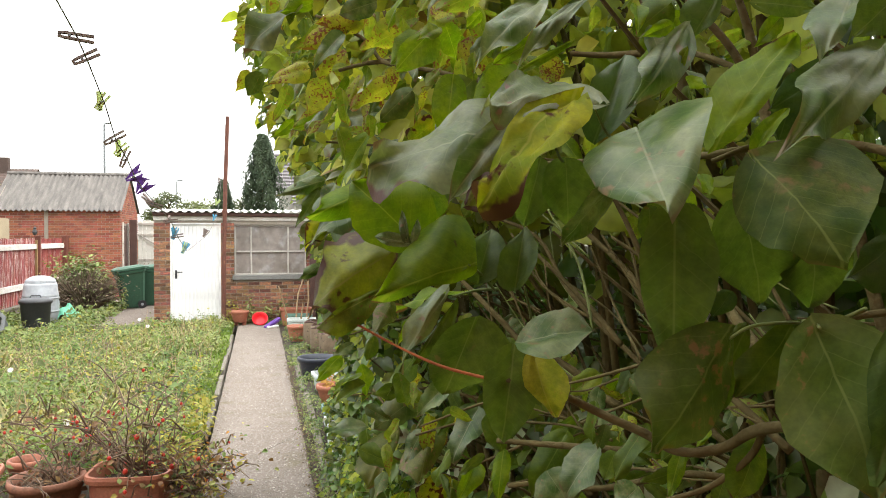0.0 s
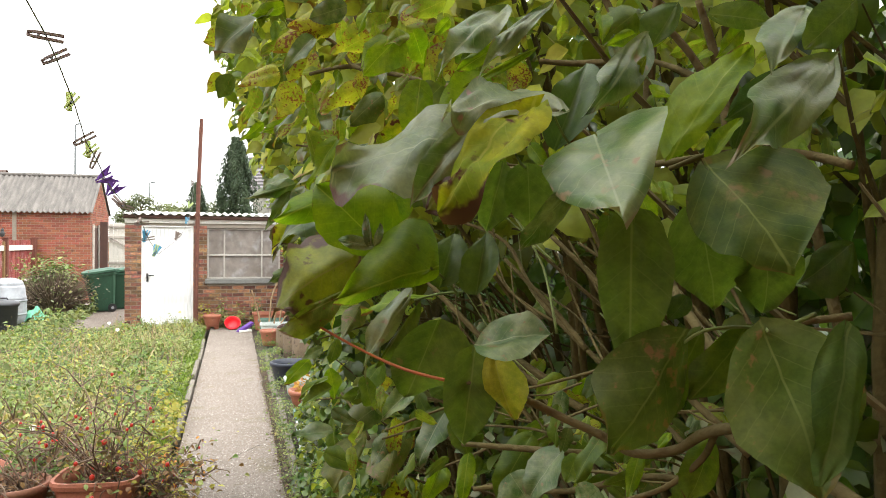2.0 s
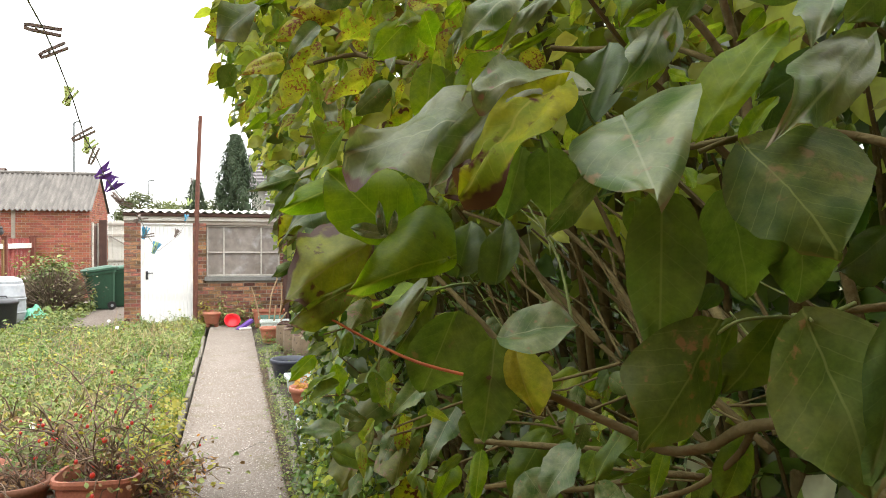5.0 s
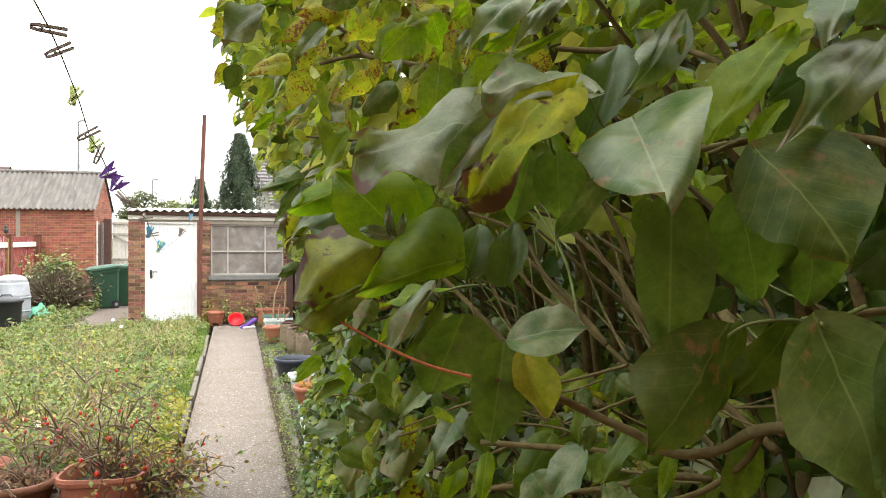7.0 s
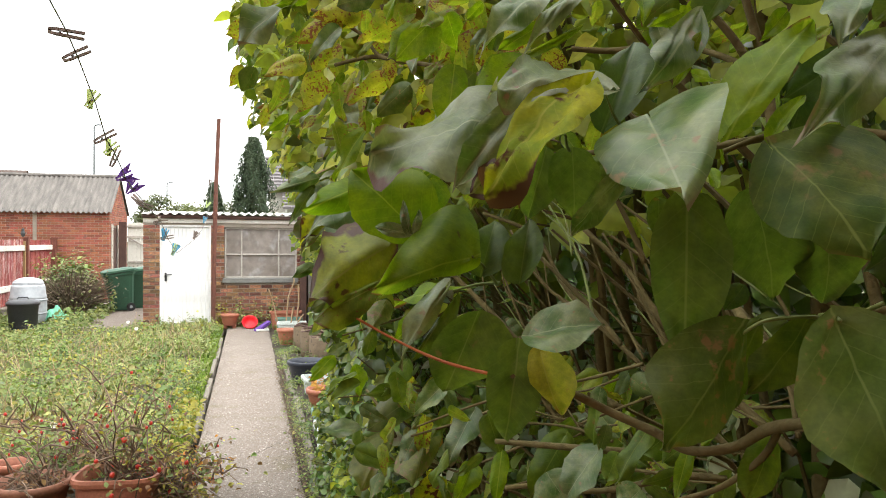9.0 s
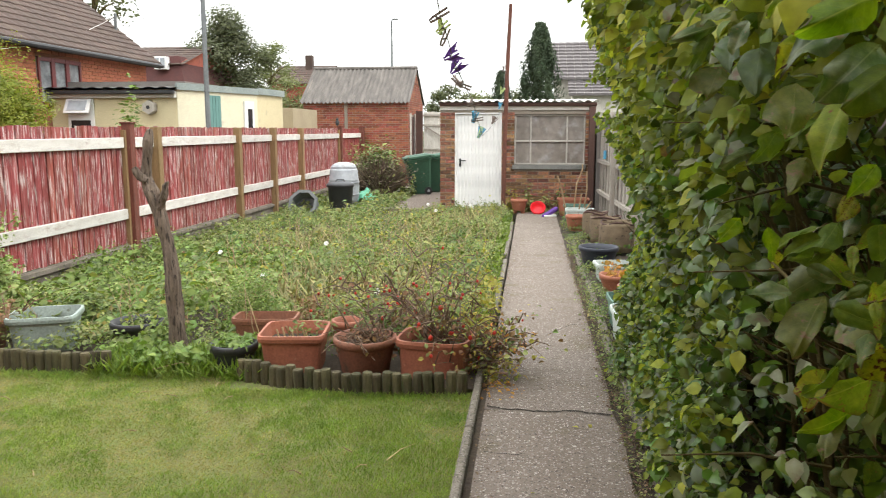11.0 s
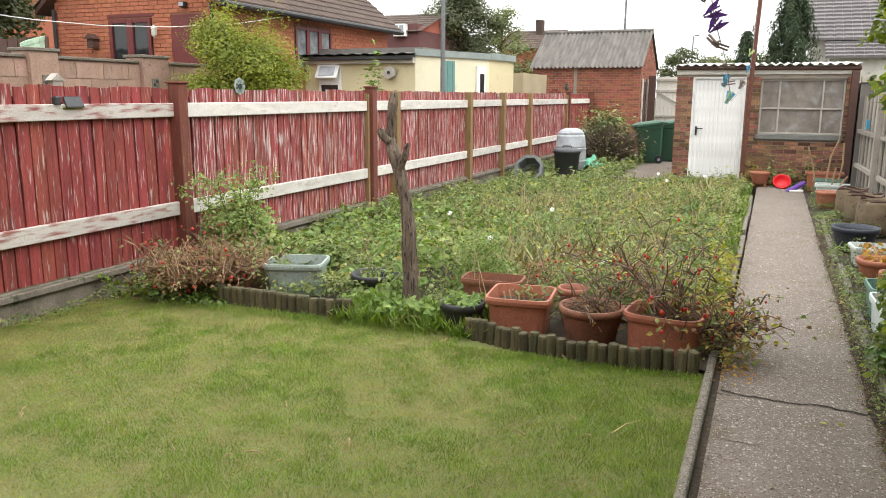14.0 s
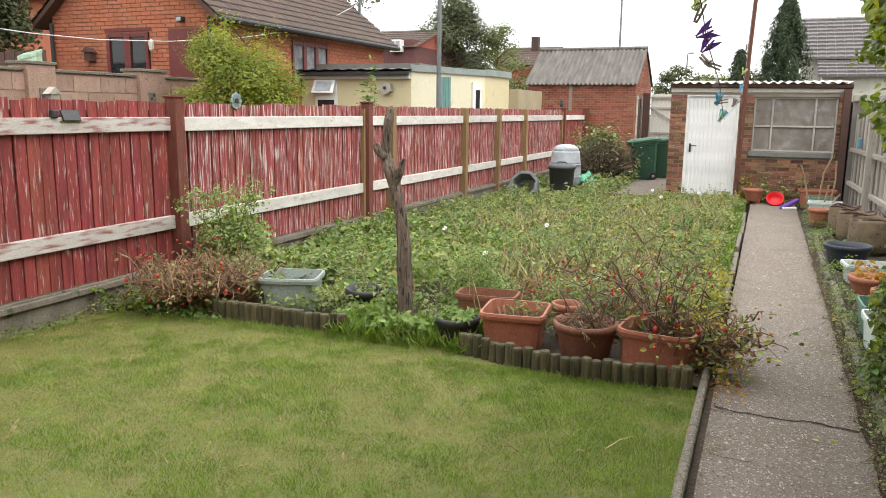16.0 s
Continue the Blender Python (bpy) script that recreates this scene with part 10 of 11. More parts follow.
leaf("L", (0.853, -0.902, 1.904), (0.844, -0.890, 1.880), 0.023, -14, 0.21, 0.24)
leaf("L", (0.983, -0.900, 1.817), (0.983, -0.909, 1.788), 0.016, 10, 0.13, 0.50)
leaf("L", (0.823, -0.854, 1.919), (0.818, -0.867, 1.894), 0.016, -21, 0.39, 0.44)
leaf("L", (0.791, -0.683, 1.808), (0.785, -0.689, 1.783), 0.013, -52, 0.19, 0.38)
leaf("L", (0.837, -0.935, 1.764), (0.838, -0.946, 1.748), 0.013, -30, 0.36, 0.11)
leaf("L", (0.944, -0.944, 1.805), (0.950, -0.958, 1.773), 0.026, -6, 0.12, 0.34)
leaf("S", (0.893, -0.811, 1.878), (0.920, -0.822, 1.850), 0.023, -51, 0.13, 0.15)
leaf("L", (0.669, -0.786, 1.835), (0.657, -0.779, 1.807), 0.020, -27, 0.37, 0.32)
leaf("M", (0.799, -0.558, 1.419), (0.768, -0.579, 1.394), 0.023, 23, 0.32, 0.44)
leaf("M", (0.611, -0.770, 1.521), (0.613, -0.779, 1.494), 0.011, -9, 0.35, 0.47)
leaf("S", (0.996, -0.667, 1.437), (1.026, -0.689, 1.430), 0.022, -18, 0.32, 0.27)
leaf("M", (0.621, -0.786, 1.548), (0.612, -0.770, 1.523), 0.011, 39, 0.33, 0.15)
leaf("P", (0.773, -0.617, 1.530), (0.776, -0.604, 1.497), 0.012, -18, 0.35, 0.22)
leaf("P", (0.734, -0.624, 1.458), (0.727, -0.627, 1.411), 0.017, 53, 0.16, 0.32)
leaf("S", (0.682, -0.526, 1.503), (0.717, -0.515, 1.490), 0.011, 60, 0.26, 0.18)
leaf("S", (0.923, -0.534, 1.479), (0.907, -0.500, 1.452), 0.017, 20, 0.33, 0.43)
leaf("Y", (0.900, -0.613, 1.531), (0.927, -0.628, 1.519), 0.018, 35, 0.28, 0.39)
leaf("G", (0.951, -0.590, 1.449), (0.963, -0.624, 1.435), 0.020, 18, 0.36, 0.18)
leaf("Y", (0.889, -0.724, 1.519), (0.859, -0.723, 1.508), 0.015, 36, 0.19, 0.15)
leaf("D", (0.738, -0.607, 1.448), (0.733, -0.622, 1.429), 0.008, -17, 0.24, 0.45)
leaf("D", (0.728, -0.553, 1.524), (0.744, -0.565, 1.489), 0.023, 29, 0.15, 0.20)
leaf("G", (0.723, -0.576, 1.507), (0.699, -0.608, 1.483), 0.019, -29, 0.33, 0.20)
leaf("G", (0.966, -0.527, 1.413), (0.966, -0.569, 1.395), 0.013, -38, 0.16, 0.45)
leaf("G", (0.728, -0.481, 1.468), (0.730, -0.499, 1.444), 0.012, 30, 0.29, 0.31)
leaf("M", (0.857, -0.669, 1.539), (0.859, -0.654, 1.513), 0.012, -59, 0.33, 0.22)
leaf("Y", (0.701, -0.570, 1.432), (0.719, -0.562, 1.403), 0.016, -47, 0.26, 0.24)
leaf("P", (0.807, -0.826, 1.541), (0.803, -0.820, 1.517), 0.013, -3, 0.13, 0.21)
leaf("S", (0.671, -0.760, 1.572), (0.641, -0.769, 1.548), 0.020, -9, 0.38, 0.24)
leaf("P", (1.017, -0.632, 1.472), (1.037, -0.642, 1.442), 0.020, -3, 0.12, 0.13)
leaf("M", (1.004, -0.569, 1.419), (1.026, -0.606, 1.416), 0.021, -34, 0.29, 0.22)
leaf("G", (0.890, -0.816, 1.491), (0.856, -0.801, 1.477), 0.016, -42, 0.14, 0.12)
leaf("G", (0.987, -0.585, 1.413), (0.935, -0.587, 1.400), 0.020, 2, 0.20, 0.33)
leaf("M", (0.694, -0.434, 1.504), (0.731, -0.440, 1.466), 0.031, 26, 0.27, 0.28)
leaf("D", (0.767, -0.686, 1.505), (0.742, -0.680, 1.499), 0.013, -30, 0.30, 0.44)
leaf("M", (0.829, -0.822, 1.553), (0.812, -0.843, 1.531), 0.013, 49, 0.16, 0.13)
leaf("S", (0.749, -0.520, 1.462), (0.739, -0.518, 1.422), 0.019, 59, 0.38, 0.31)
leaf("Y", (0.749, -0.484, 1.477), (0.723, -0.500, 1.434), 0.023, 43, 0.27, 0.16)
leaf("S", (0.988, -0.607, 1.423), (0.975, -0.598, 1.392), 0.012, 29, 0.20, 0.43)
leaf("L", (0.844, -0.673, 1.428), (0.852, -0.709, 1.406), 0.014, -35, 0.23, 0.12)
leaf("L", (0.898, -0.744, 1.552), (0.874, -0.745, 1.540), 0.010, 56, 0.16, 0.46)
leaf("S", (0.621, -0.532, 1.481), (0.573, -0.538, 1.477), 0.026, 20, 0.28, 0.11)
leaf("D", (0.820, -0.580, 1.530), (0.839, -0.582, 1.501), 0.014, -34, 0.19, 0.42)
leaf("P", (0.859, -0.776, 1.573), (0.870, -0.808, 1.560), 0.023, 18, 0.14, 0.33)
leaf("M", (0.966, -0.555, 1.527), (0.985, -0.542, 1.476), 0.026, 57, 0.26, 0.22)
leaf("D", (0.698, -0.630, 1.444), (0.703, -0.649, 1.424), 0.010, -26, 0.34, 0.25)
leaf("G", (0.927, -0.838, 1.493), (0.925, -0.824, 1.460), 0.021, 18, 0.20, 0.42)
leaf("P", (1.017, -0.646, 1.511), (1.010, -0.614, 1.478), 0.017, 5, 0.40, 0.17)
leaf("L", (0.603, -0.655, 1.567), (0.572, -0.636, 1.543), 0.014, 54, 0.22, 0.47)
leaf("G", (0.974, -0.638, 1.489), (0.949, -0.626, 1.481), 0.011, 42, 0.39, 0.26)
leaf("M", (0.703, -0.505, 1.403), (0.743, -0.529, 1.391), 0.017, -47, 0.40, 0.26)
leaf("G", (0.660, -0.580, 1.409), (0.627, -0.585, 1.379), 0.022, -56, 0.25, 0.37)
leaf("G", (0.922, -0.745, 1.436), (0.948, -0.738, 1.401), 0.017, 43, 0.21, 0.31)
leaf("G", (0.834, -0.698, 1.518), (0.805, -0.690, 1.502), 0.015, -49, 0.12, 0.15)
leaf("M", (0.846, -0.725, 1.570), (0.823, -0.699, 1.542), 0.024, 11, 0.30, 0.44)
leaf("P", (1.027, -0.548, 1.494), (1.016, -0.525, 1.471), 0.015, -41, 0.12, 0.36)
leaf("P", (1.038, -0.628, 1.491), (1.067, -0.643, 1.462), 0.026, 15, 0.19, 0.23)
leaf("M", (1.031, -0.582, 1.427), (1.010, -0.584, 1.386), 0.018, 4, 0.11, 0.10)
leaf("G", (0.884, -0.761, 1.464), (0.907, -0.781, 1.445), 0.017, 27, 0.32, 0.15)
leaf("P", (0.899, -0.630, 1.500), (0.913, -0.668, 1.473), 0.028, 14, 0.35, 0.33)
leaf("G", (0.693, -0.811, 1.518), (0.675, -0.801, 1.499), 0.010, -22, 0.31, 0.11)
leaf("P", (0.827, -0.688, 1.463), (0.813, -0.714, 1.439), 0.013, -25, 0.33, 0.43)
leaf("G", (0.846, -0.707, 1.503), (0.824, -0.690, 1.489), 0.010, -23, 0.22, 0.23)
leaf("G", (0.605, -0.657, 1.557), (0.577, -0.648, 1.538), 0.018, 36, 0.39, 0.32)
leaf("G", (0.592, -0.749, 1.512), (0.622, -0.767, 1.503), 0.023, 33, 0.32, 0.43)
leaf("L", (0.891, -0.862, 1.541), (0.875, -0.867, 1.527), 0.009, 7, 0.29, 0.38)
leaf("S", (0.946, -0.785, 1.504), (0.925, -0.803, 1.484), 0.009, 45, 0.38, 0.35)
leaf("P", (0.976, -0.698, 1.454), (0.971, -0.671, 1.416), 0.021, -20, 0.25, 0.19)
leaf("G", (0.831, -0.535, 1.502), (0.792, -0.507, 1.477), 0.028, 28, 0.34, 0.33)
leaf("S", (1.078, -0.627, 1.500), (1.047, -0.650, 1.476), 0.015, -1, 0.25, 0.12)
leaf("G", (0.752, -0.486, 1.474), (0.719, -0.472, 1.454), 0.019, -57, 0.13, 0.16)
leaf("G", (0.667, -0.793, 1.518), (0.653, -0.789, 1.486), 0.014, 54, 0.15, 0.33)
leaf("G", (0.629, -0.500, 1.487), (0.635, -0.503, 1.440), 0.023, 55, 0.31, 0.48)
leaf("G", (0.773, -0.699, 1.435), (0.772, -0.735, 1.430), 0.012, -33, 0.25, 0.48)
leaf("M", (0.968, -0.758, 1.444), (0.928, -0.778, 1.424), 0.013, -8, 0.19, 0.33)
leaf("G", (0.677, -0.490, 1.521), (0.641, -0.467, 1.505), 0.023, -36, 0.18, 0.41)
leaf("G", (0.939, -0.638, 1.462), (0.976, -0.638, 1.450), 0.020, -16, 0.26, 0.11)
leaf("M", (1.012, -0.723, 1.530), (1.029, -0.763, 1.518), 0.027, -42, 0.19, 0.36)
leaf("G", (0.635, -0.710, 1.576), (0.645, -0.698, 1.542), 0.019, 25, 0.29, 0.47)
leaf("P", (0.923, -0.754, 1.570), (0.908, -0.736, 1.559), 0.008, -3, 0.38, 0.36)
leaf("M", (0.958, -0.559, 1.410), (0.934, -0.564, 1.395), 0.011, -10, 0.21, 0.22)
leaf("G", (0.801, -0.818, 1.561), (0.798, -0.816, 1.522), 0.017, 46, 0.27, 0.20)
leaf("L", (0.901, -0.682, 1.526), (0.914, -0.687, 1.488), 0.014, 49, 0.37, 0.16)
leaf("P", (0.615, -0.614, 1.523), (0.638, -0.631, 1.511), 0.016, 9, 0.19, 0.40)
leaf("P", (0.937, -0.508, 1.520), (0.969, -0.537, 1.509), 0.027, -32, 0.27, 0.38)
leaf("G", (0.948, -0.559, 1.469), (0.932, -0.591, 1.453), 0.008, 48, 0.30, 0.13)
leaf("M", (0.675, -0.766, 1.550), (0.701, -0.755, 1.535), 0.010, 11, 0.11, 0.22)
leaf("L", (0.722, -0.682, 1.470), (0.699, -0.698, 1.436), 0.027, -27, 0.40, 0.48)
leaf("P", (0.610, -0.767, 1.494), (0.598, -0.784, 1.472), 0.015, 45, 0.25, 0.45)
leaf("G", (0.740, -0.684, 1.522), (0.756, -0.680, 1.477), 0.027, -6, 0.15, 0.34)
leaf("P", (0.724, -0.488, 1.479), (0.698, -0.486, 1.463), 0.014, 2, 0.13, 0.24)
leaf("D", (0.905, -0.540, 1.467), (0.866, -0.557, 1.428), 0.028, -27, 0.29, 0.33)
leaf("M", (0.684, -0.541, 1.533), (0.680, -0.556, 1.506), 0.013, 30, 0.36, 0.14)
leaf("D", (0.730, -0.631, 1.556), (0.754, -0.650, 1.548), 0.011, 20, 0.38, 0.25)
branch(M_ORANGESTEM, 0.0012, [(0.553, -0.961, 1.662), (0.586, -0.968, 1.643), (0.613, -0.986, 1.631), (0.639, -1.004, 1.625)])
branch(M_STEM, 0.0035, [(0.639, -1.004, 1.625), (0.664, -1.013, 1.623), (0.687, -1.024, 1.614), (0.707, -1.035, 1.604), (0.727, -1.048, 1.595), (0.743, -1.060, 1.586), (0.759, -1.080, 1.592), (0.764, -1.104, 1.608), (0.772, -1.133, 1.618), (0.800, -1.168, 1.629)])
branch(M_STEM, 0.0024, [(0.743, -1.047, 1.552), (0.761, -1.066, 1.565), (0.771, -1.089, 1.588), (0.768, -1.106, 1.608)])
branch(M_STEM, 0.0055, [(0.901, -0.787, 1.766), (0.885, -0.845, 1.716), (0.879, -0.890, 1.672), (0.879, -0.944, 1.630), (0.888, -0.983, 1.595), (0.895, -1.025, 1.562), (0.906, -1.072, 1.541)])
branch(M_STEM, 0.0045, [(0.884, -0.607, 1.723), (0.915, -0.657, 1.676), (0.927, -0.688, 1.639), (0.955, -0.736, 1.581), (1.005, -0.827, 1.504)])
branch(M_STEM, 0.0038, [(0.814, -0.422, 1.748), (0.865, -0.492, 1.716), (0.887, -0.557, 1.643), (0.936, -0.646, 1.567), (0.989, -0.758, 1.486)])
branch(M_STEM, 0.005, [(0.754, -0.458, 1.670), (0.797, -0.527, 1.613), (0.843, -0.571, 1.559), (0.914, -0.646, 1.514)])
branch(M_STEM, 0.007, [(0.878, -0.344, 1.588), (0.903, -0.412, 1.549), (0.968, -0.505, 1.497)])
branch(M_STEM, 0.004, [(0.830, -0.586, 1.695), (0.873, -0.639, 1.636), (0.897, -0.678, 1.593)])
branch(M_STEM, 0.004, [(0.886, -0.665, 1.774), (0.907, -0.674, 1.729), (0.923, -0.683, 1.684)])
branch(M_STEM, 0.0028, [(0.710, -0.917, 1.773), (0.734, -0.949, 1.772), (0.764, -0.986, 1.769), (0.786, -1.022, 1.770), (0.806, -1.048, 1.773), (0.820, -1.072, 1.774)])
branch(M_STEM, 0.0028, [(0.778, -1.040, 1.764), (0.797, -1.054, 1.772), (0.815, -1.068, 1.773), (0.826, -1.102, 1.769), (0.833, -1.135, 1.759)])
branch(M_STEM, 0.0035, [(0.577, -0.372, 2.031), (0.607, -0.401, 2.012), (0.644, -0.419, 1.986), (0.660, -0.464, 1.949), (0.709, -0.521, 1.929), (0.745, -0.578, 1.908), (0.788, -0.642, 1.891)])
branch(M_STEM, 0.004, [(0.657, -0.481, 2.012), (0.673, -0.474, 1.978), (0.686, -0.467, 1.943)])
branch(M_STEM, 0.004, [(0.606, -0.405, 1.948), (0.642, -0.432, 1.954), (0.667, -0.466, 1.950)])
branch(M_STEM, 0.008, [(0.971, -0.703, 2.001), (0.973, -0.687, 1.948), (0.977, -0.673, 1.887), (0.969, -0.677, 1.794)])
branch(M_STEM, 0.006, [(0.956, -0.803, 1.962), (0.974, -0.801, 1.919), (0.983, -0.807, 1.867), (0.982, -0.821, 1.815)])
branch(M_STEM, 0.005, [(0.899, -0.820, 1.936), (0.932, -0.829, 1.898), (0.953, -0.834, 1.861)])
branch(M_STEM, 0.004, [(0.937, -0.718, 1.923), (0.964, -0.753, 1.904), (0.977, -0.782, 1.886)])
branch(M_STEM, 0.013, [(1.223, -0.469, 2.104), (1.246, -0.453, 2.008), (1.270, -0.440, 1.864), (1.291, -0.446, 1.715)])
branch(M_STEM, 0.010, [(1.199, -0.568, 2.069), (1.224, -0.554, 1.967), (1.253, -0.548, 1.811)])
branch(M_STEM, 0.005, [(0.858, -0.624, 1.934), (0.900, -0.642, 1.930), (0.947, -0.689, 1.926)])
branch(M_STEM, 0.009, [(1.208, -0.658, 1.907), (1.222, -0.652, 1.801), (1.243, -0.668, 1.658), (1.259, -0.705, 1.523)])
branch(M_STEM, 0.003, [(0.855, -1.061, 1.661), (0.864, -1.069, 1.666), (0.882, -1.085, 1.670)])
branch(M_STEM, 0.005, [(0.637, -0.183, 1.755), (0.590, -0.181, 1.792), (0.562, -0.180, 1.801)])
branch(M_GREENSTEM, 0.0015, [(0.764, -1.080, 1.656), (0.774, -1.087, 1.664), (0.797, -1.091, 1.666), (0.818, -1.095, 1.665), (0.847, -1.093, 1.673)])
branch(M_GREENSTEM, 0.0014, [(0.771, -1.146, 1.670), (0.781, -1.129, 1.671), (0.796, -1.103, 1.668)])
branch(M_GREENSTEM, 0.0012, [(0.630, -0.993, 1.698), (0.643, -0.977, 1.691), (0.664, -0.942, 1.677)])
branch(M_GREENSTEM, 0.0012, [(0.594, -0.964, 1.714), (0.602, -0.956, 1.708), (0.612, -0.937, 1.702)])
branch(M_GREENSTEM, 0.0012, [(0.678, -0.967, 1.681), (0.687, -0.950, 1.667), (0.702, -0.915, 1.652)])
branch(M_GREENSTEM, 0.0012, [(0.631, -0.943, 1.673), (0.650, -0.938, 1.677), (0.672, -0.923, 1.677)])
branch(M_GREENSTEM, 0.0012, [(0.687, -1.063, 1.790), (0.701, -1.046, 1.781), (0.715, -1.029, 1.777)])
branch(M_GREENSTEM, 0.0012, [(0.664, -1.060, 1.767), (0.685, -1.014, 1.767), (0.707, -0.970, 1.768)])
branch(M_STEM, 0.004, [(0.730, -0.738, 1.510), (0.786, -0.780, 1.512), (0.831, -0.833, 1.518)])
branch(M_STEM, 0.003, [(0.666, -0.310, 1.482), (0.682, -0.369, 1.459), (0.688, -0.428, 1.440)])
branch(M_STEM, 0.004, [(0.767, -0.663, 1.437), (0.796, -0.692, 1.447), (0.840, -0.743, 1.454), (0.888, -0.816, 1.487), (0.923, -0.837, 1.488)])
branch(M_STEM, 0.003, [(0.736, -0.528, 1.502), (0.751, -0.557, 1.486), (0.768, -0.598, 1.471)])
branch(M_STEM, 0.0015, [(0.772, -0.703, 1.742), (0.778, -0.727, 1.675), (0.806, -0.763, 1.638)])
branch(M_GREENSTEM, 0.0017, [(0.913, -0.681, 1.635), (0.942, -0.727, 1.587), (0.977, -0.789, 1.568)])
branch(M_GREENSTEM, 0.0012, [(0.892, -0.470, 1.727), (0.894, -0.493, 1.665), (0.903, -0.544, 1.625)])
branch(M_STEM, 0.0029, [(1.053, -0.597, 1.752), (1.091, -0.647, 1.689), (1.103, -0.699, 1.615)])
branch(M_GREENSTEM, 0.0011, [(0.989, -0.745, 1.727), (1.012, -0.787, 1.672), (1.045, -0.842, 1.645)])
branch(M_GREENSTEM, 0.0011, [(0.787, -0.551, 1.657), (0.827, -0.594, 1.584), (0.873, -0.655, 1.535)])
branch(M_STEM, 0.0025, [(0.958, -0.544, 1.763), (0.994, -0.596, 1.719), (1.025, -0.651, 1.679)])
branch(M_STEM, 0.0013, [(0.795, -0.701, 1.691), (0.794, -0.726, 1.634), (0.804, -0.757, 1.595)])
branch(M_GREENSTEM, 0.0011, [(0.788, -0.667, 1.766), (0.819, -0.689, 1.742), (0.818, -0.721, 1.694)])
branch(M_STEM, 0.0017, [(0.895, -0.516, 1.657), (0.939, -0.561, 1.620), (0.962, -0.613, 1.574)])
branch(M_STEM, 0.0022, [(0.877, -0.670, 1.718), (0.902, -0.707, 1.654), (0.919, -0.748, 1.593)])
branch(M_STEM, 0.0028, [(0.977, -0.464, 1.767), (1.002, -0.498, 1.698), (0.995, -0.545, 1.614)])
branch(M_GREENSTEM, 0.0017, [(1.034, -0.469, 1.720), (1.060, -0.508, 1.658), (1.069, -0.555, 1.594)])
branch(M_GREENSTEM, 0.0014, [(0.867, -0.767, 1.750), (0.897, -0.805, 1.712), (0.904, -0.836, 1.657)])
branch(M_STEM, 0.0012, [(1.065, -0.595, 1.647), (1.095, -0.645, 1.593), (1.117, -0.707, 1.555)])
branch(M_STEM, 0.0031, [(0.939, -0.567, 1.716), (0.973, -0.608, 1.682), (0.997, -0.658, 1.649)])
branch(M_GREENSTEM, 0.0017, [(0.777, -0.758, 1.743), (0.796, -0.788, 1.692), (0.799, -0.816, 1.630)])
branch(M_STEM, 0.0019, [(0.850, -0.426, 1.630), (0.889, -0.464, 1.603), (0.910, -0.520, 1.574)])
branch(M_STEM, 0.0016, [(0.783, -0.518, 1.667), (0.790, -0.548, 1.592), (0.823, -0.597, 1.557)])
branch(M_STEM, 0.003, [(0.942, -0.625, 1.713), (0.961, -0.662, 1.632), (0.986, -0.720, 1.580)])
branch(M_STEM, 0.0016, [(0.845, -0.411, 1.699), (0.845, -0.435, 1.637), (0.875, -0.479, 1.614)])
branch(M_STEM, 0.0014, [(0.798, -0.642, 1.635), (0.815, -0.670, 1.560), (0.832, -0.722, 1.506)])
branch(M_GREENSTEM, 0.0014, [(0.969, -0.605, 1.726), (1.022, -0.660, 1.690), (1.053, -0.720, 1.648)])
branch(M_GREENSTEM, 0.0011, [(0.757, -0.699, 1.767), (0.794, -0.722, 1.732), (0.818, -0.764, 1.696)])
branch(M_STEM, 0.0016, [(0.832, -0.738, 1.706), (0.848, -0.759, 1.647), (0.855, -0.804, 1.597)])
branch(M_STEM, 0.0031, [(0.922, -0.717, 1.677), (0.945, -0.758, 1.632), (0.968, -0.813, 1.605)])
branch(M_GREENSTEM, 0.0015, [(0.958, -0.825, 1.641), (0.968, -0.849, 1.616), (0.977, -0.895, 1.612)])
branch(M_STEM, 0.0019, [(0.765, -0.679, 1.720), (0.789, -0.711, 1.665), (0.827, -0.751, 1.632)])
branch(M_STEM, 0.002, [(0.886, -0.733, 1.659), (0.899, -0.756, 1.613), (0.899, -0.798, 1.572)])
branch(M_STEM, 0.0025, [(1.031, -0.584, 1.678), (1.061, -0.629, 1.629), (1.060, -0.675, 1.562)])
branch(M_STEM, 0.003, [(0.991, -0.751, 1.643), (1.017, -0.789, 1.592), (1.003, -0.834, 1.522)])
branch(M_STEM, 0.0018, [(0.999, -0.706, 1.663), (1.018, -0.747, 1.622), (1.039, -0.792, 1.593)])
branch(M_STEM, 0.0022, [(0.817, -0.486, 1.680), (0.836, -0.520, 1.605), (0.856, -0.569, 1.544)])
branch(M_GREENSTEM, 0.0012, [(1.043, -0.590, 1.725), (1.076, -0.636, 1.677), (1.096, -0.691, 1.631)])
branch(M_STEM, 0.0017, [(0.703, -0.689, 1.467), (0.733, -0.713, 1.485), (0.758, -0.748, 1.508)])
branch(M_STEM, 0.0018, [(0.755, -0.786, 1.570), (0.794, -0.811, 1.582), (0.826, -0.856, 1.602)])
branch(M_STEM, 0.002, [(0.772, -0.533, 1.525), (0.826, -0.573, 1.523), (0.865, -0.622, 1.517)])
branch(M_STEM, 0.0019, [(0.772, -0.675, 1.512), (0.818, -0.714, 1.514), (0.845, -0.762, 1.509)])
branch(M_STEM, 0.0013, [(0.812, -0.714, 1.551), (0.830, -0.732, 1.555), (0.847, -0.770, 1.573)])
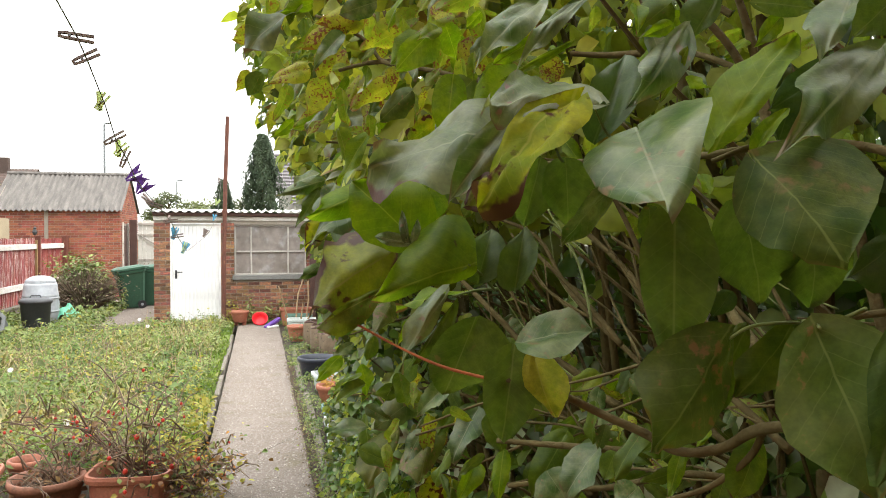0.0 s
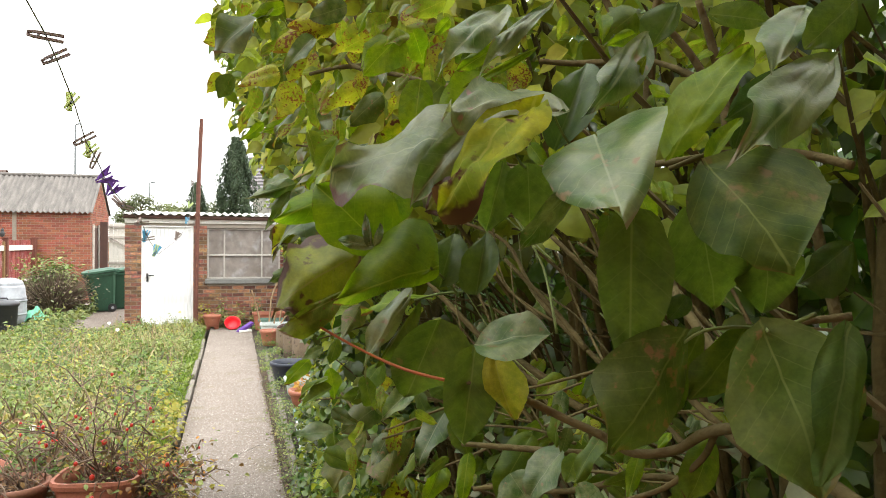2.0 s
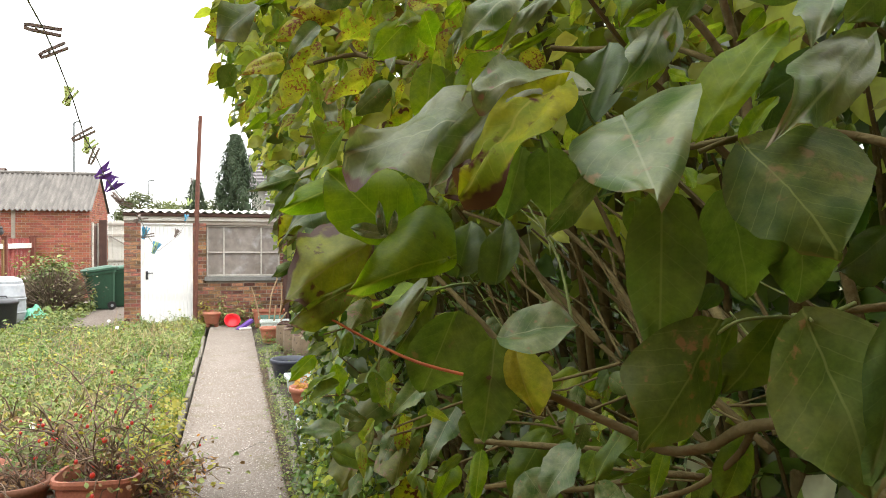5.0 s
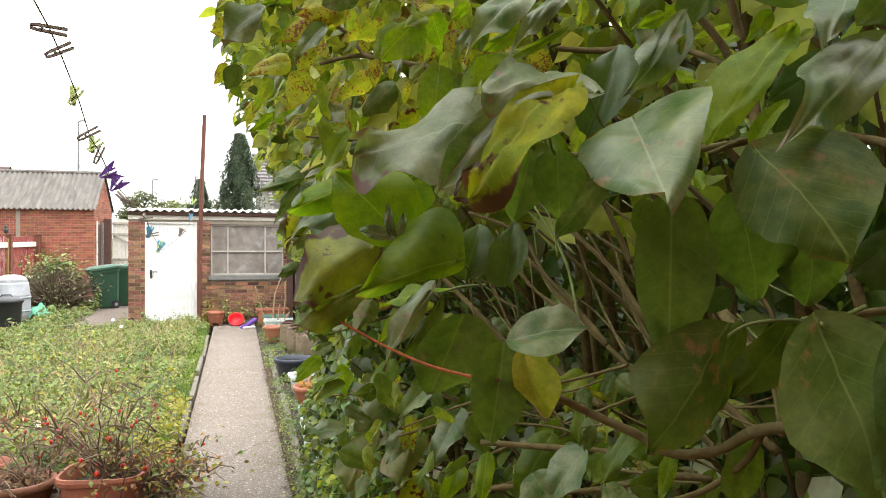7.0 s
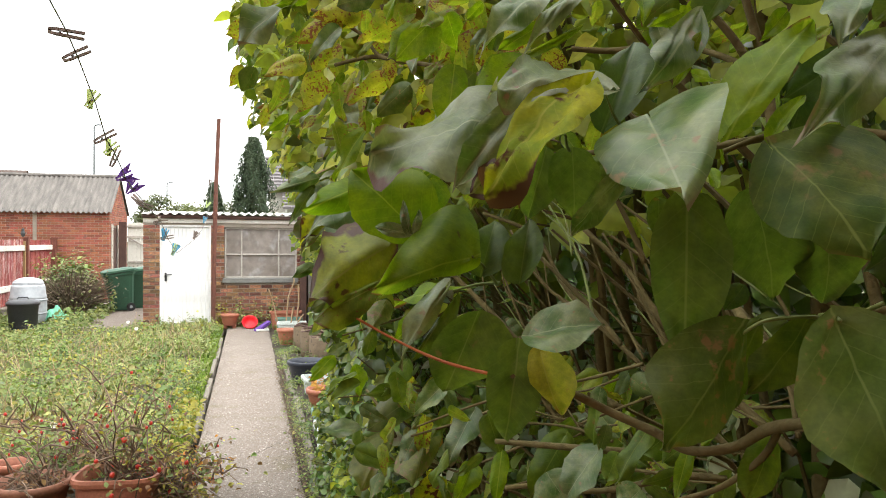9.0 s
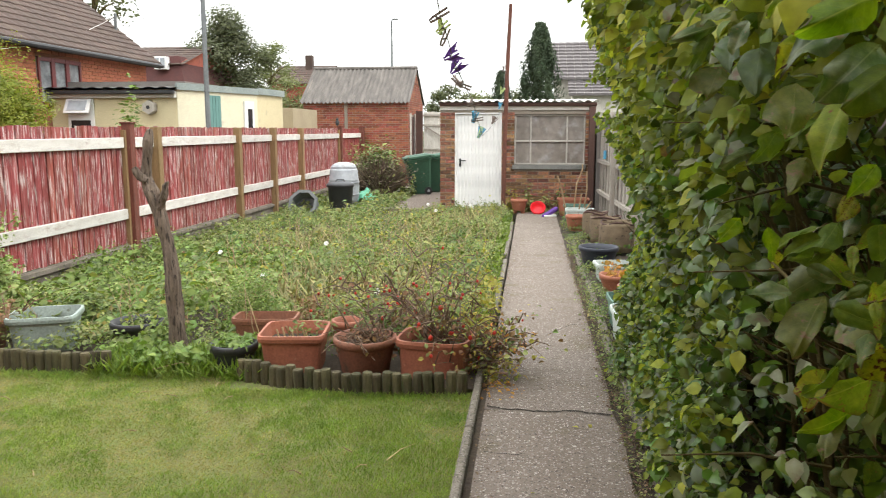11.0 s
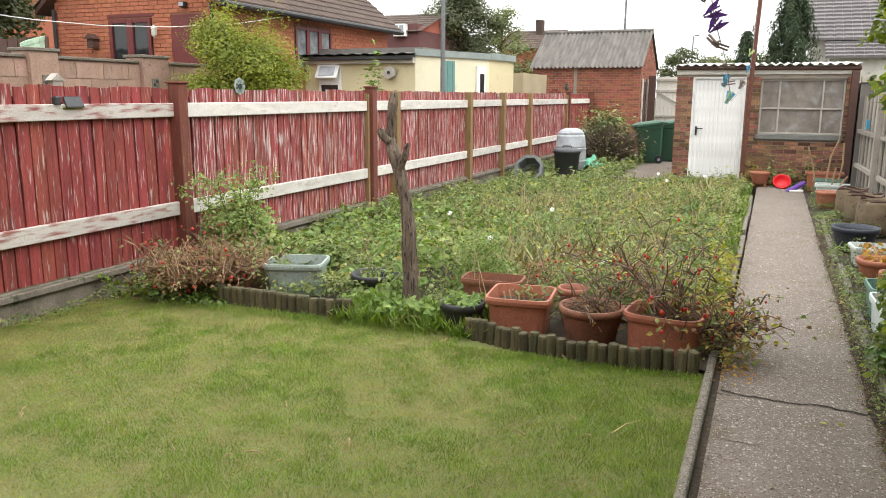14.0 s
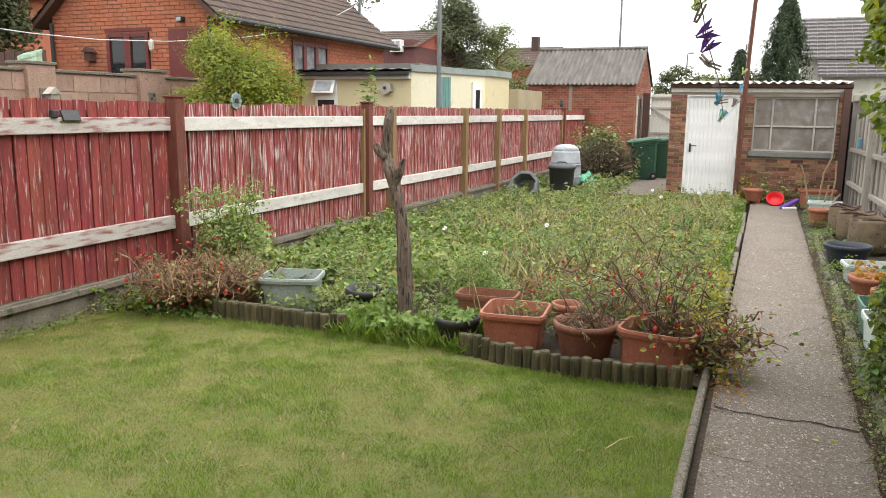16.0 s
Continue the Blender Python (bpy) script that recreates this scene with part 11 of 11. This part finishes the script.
branch(M_STEM, 0.002, [(0.944, -0.649, 1.436), (0.973, -0.684, 1.451), (0.982, -0.725, 1.457)])
branch(M_STEM, 0.0016, [(0.907, -0.866, 1.562), (0.925, -0.894, 1.552), (0.936, -0.940, 1.557)])
branch(M_STEM, 0.0013, [(0.990, -0.700, 1.519), (1.023, -0.743, 1.531), (1.055, -0.799, 1.561)])
branch(M_STEM, 0.0021, [(0.831, -0.733, 1.470), (0.867, -0.770, 1.481), (0.884, -0.814, 1.486)])
branch(M_STEM, 0.0018, [(0.766, -0.590, 1.422), (0.786, -0.618, 1.424), (0.818, -0.657, 1.445)])
branch(M_STEM, 0.0021, [(0.868, -0.793, 1.569), (0.892, -0.827, 1.588), (0.908, -0.858, 1.601)])
branch(M_STEM, 0.0013, [(0.819, -0.688, 1.489), (0.846, -0.716, 1.511), (0.855, -0.752, 1.523)])
branch(M_STEM, 0.002, [(0.675, -0.593, 1.482), (0.735, -0.612, 1.502), (0.793, -0.656, 1.535)])
branch(M_STEM, 0.0011, [(0.837, -0.572, 1.493), (0.889, -0.618, 1.486), (0.913, -0.670, 1.465)])
branch(M_STEM, 0.0011, [(0.879, -0.782, 1.545), (0.893, -0.813, 1.545), (0.905, -0.845, 1.545)])
branch(M_STEM, 0.0012, [(0.873, -0.792, 1.497), (0.886, -0.815, 1.485), (0.899, -0.857, 1.493)])
branch(M_STEM, 0.0013, [(0.776, -0.555, 1.528), (0.813, -0.592, 1.509), (0.850, -0.641, 1.502)])
branch(M_STEM, 0.0019, [(0.965, -0.729, 1.529), (0.994, -0.771, 1.537), (1.015, -0.822, 1.549)])
branch(M_STEM, 0.0018, [(0.814, -0.754, 1.527), (0.858, -0.791, 1.555), (0.892, -0.829, 1.579)])
branch(M_STEM, 0.0014, [(0.913, -0.747, 1.485), (0.936, -0.783, 1.491), (0.946, -0.815, 1.488)])
branch(M_STEM, 0.001, [(0.926, -0.695, 1.484), (0.961, -0.738, 1.487), (0.991, -0.782, 1.492)])
branch(M_STEM, 0.0017, [(0.666, -0.667, 1.511), (0.717, -0.695, 1.536), (0.756, -0.735, 1.557)])
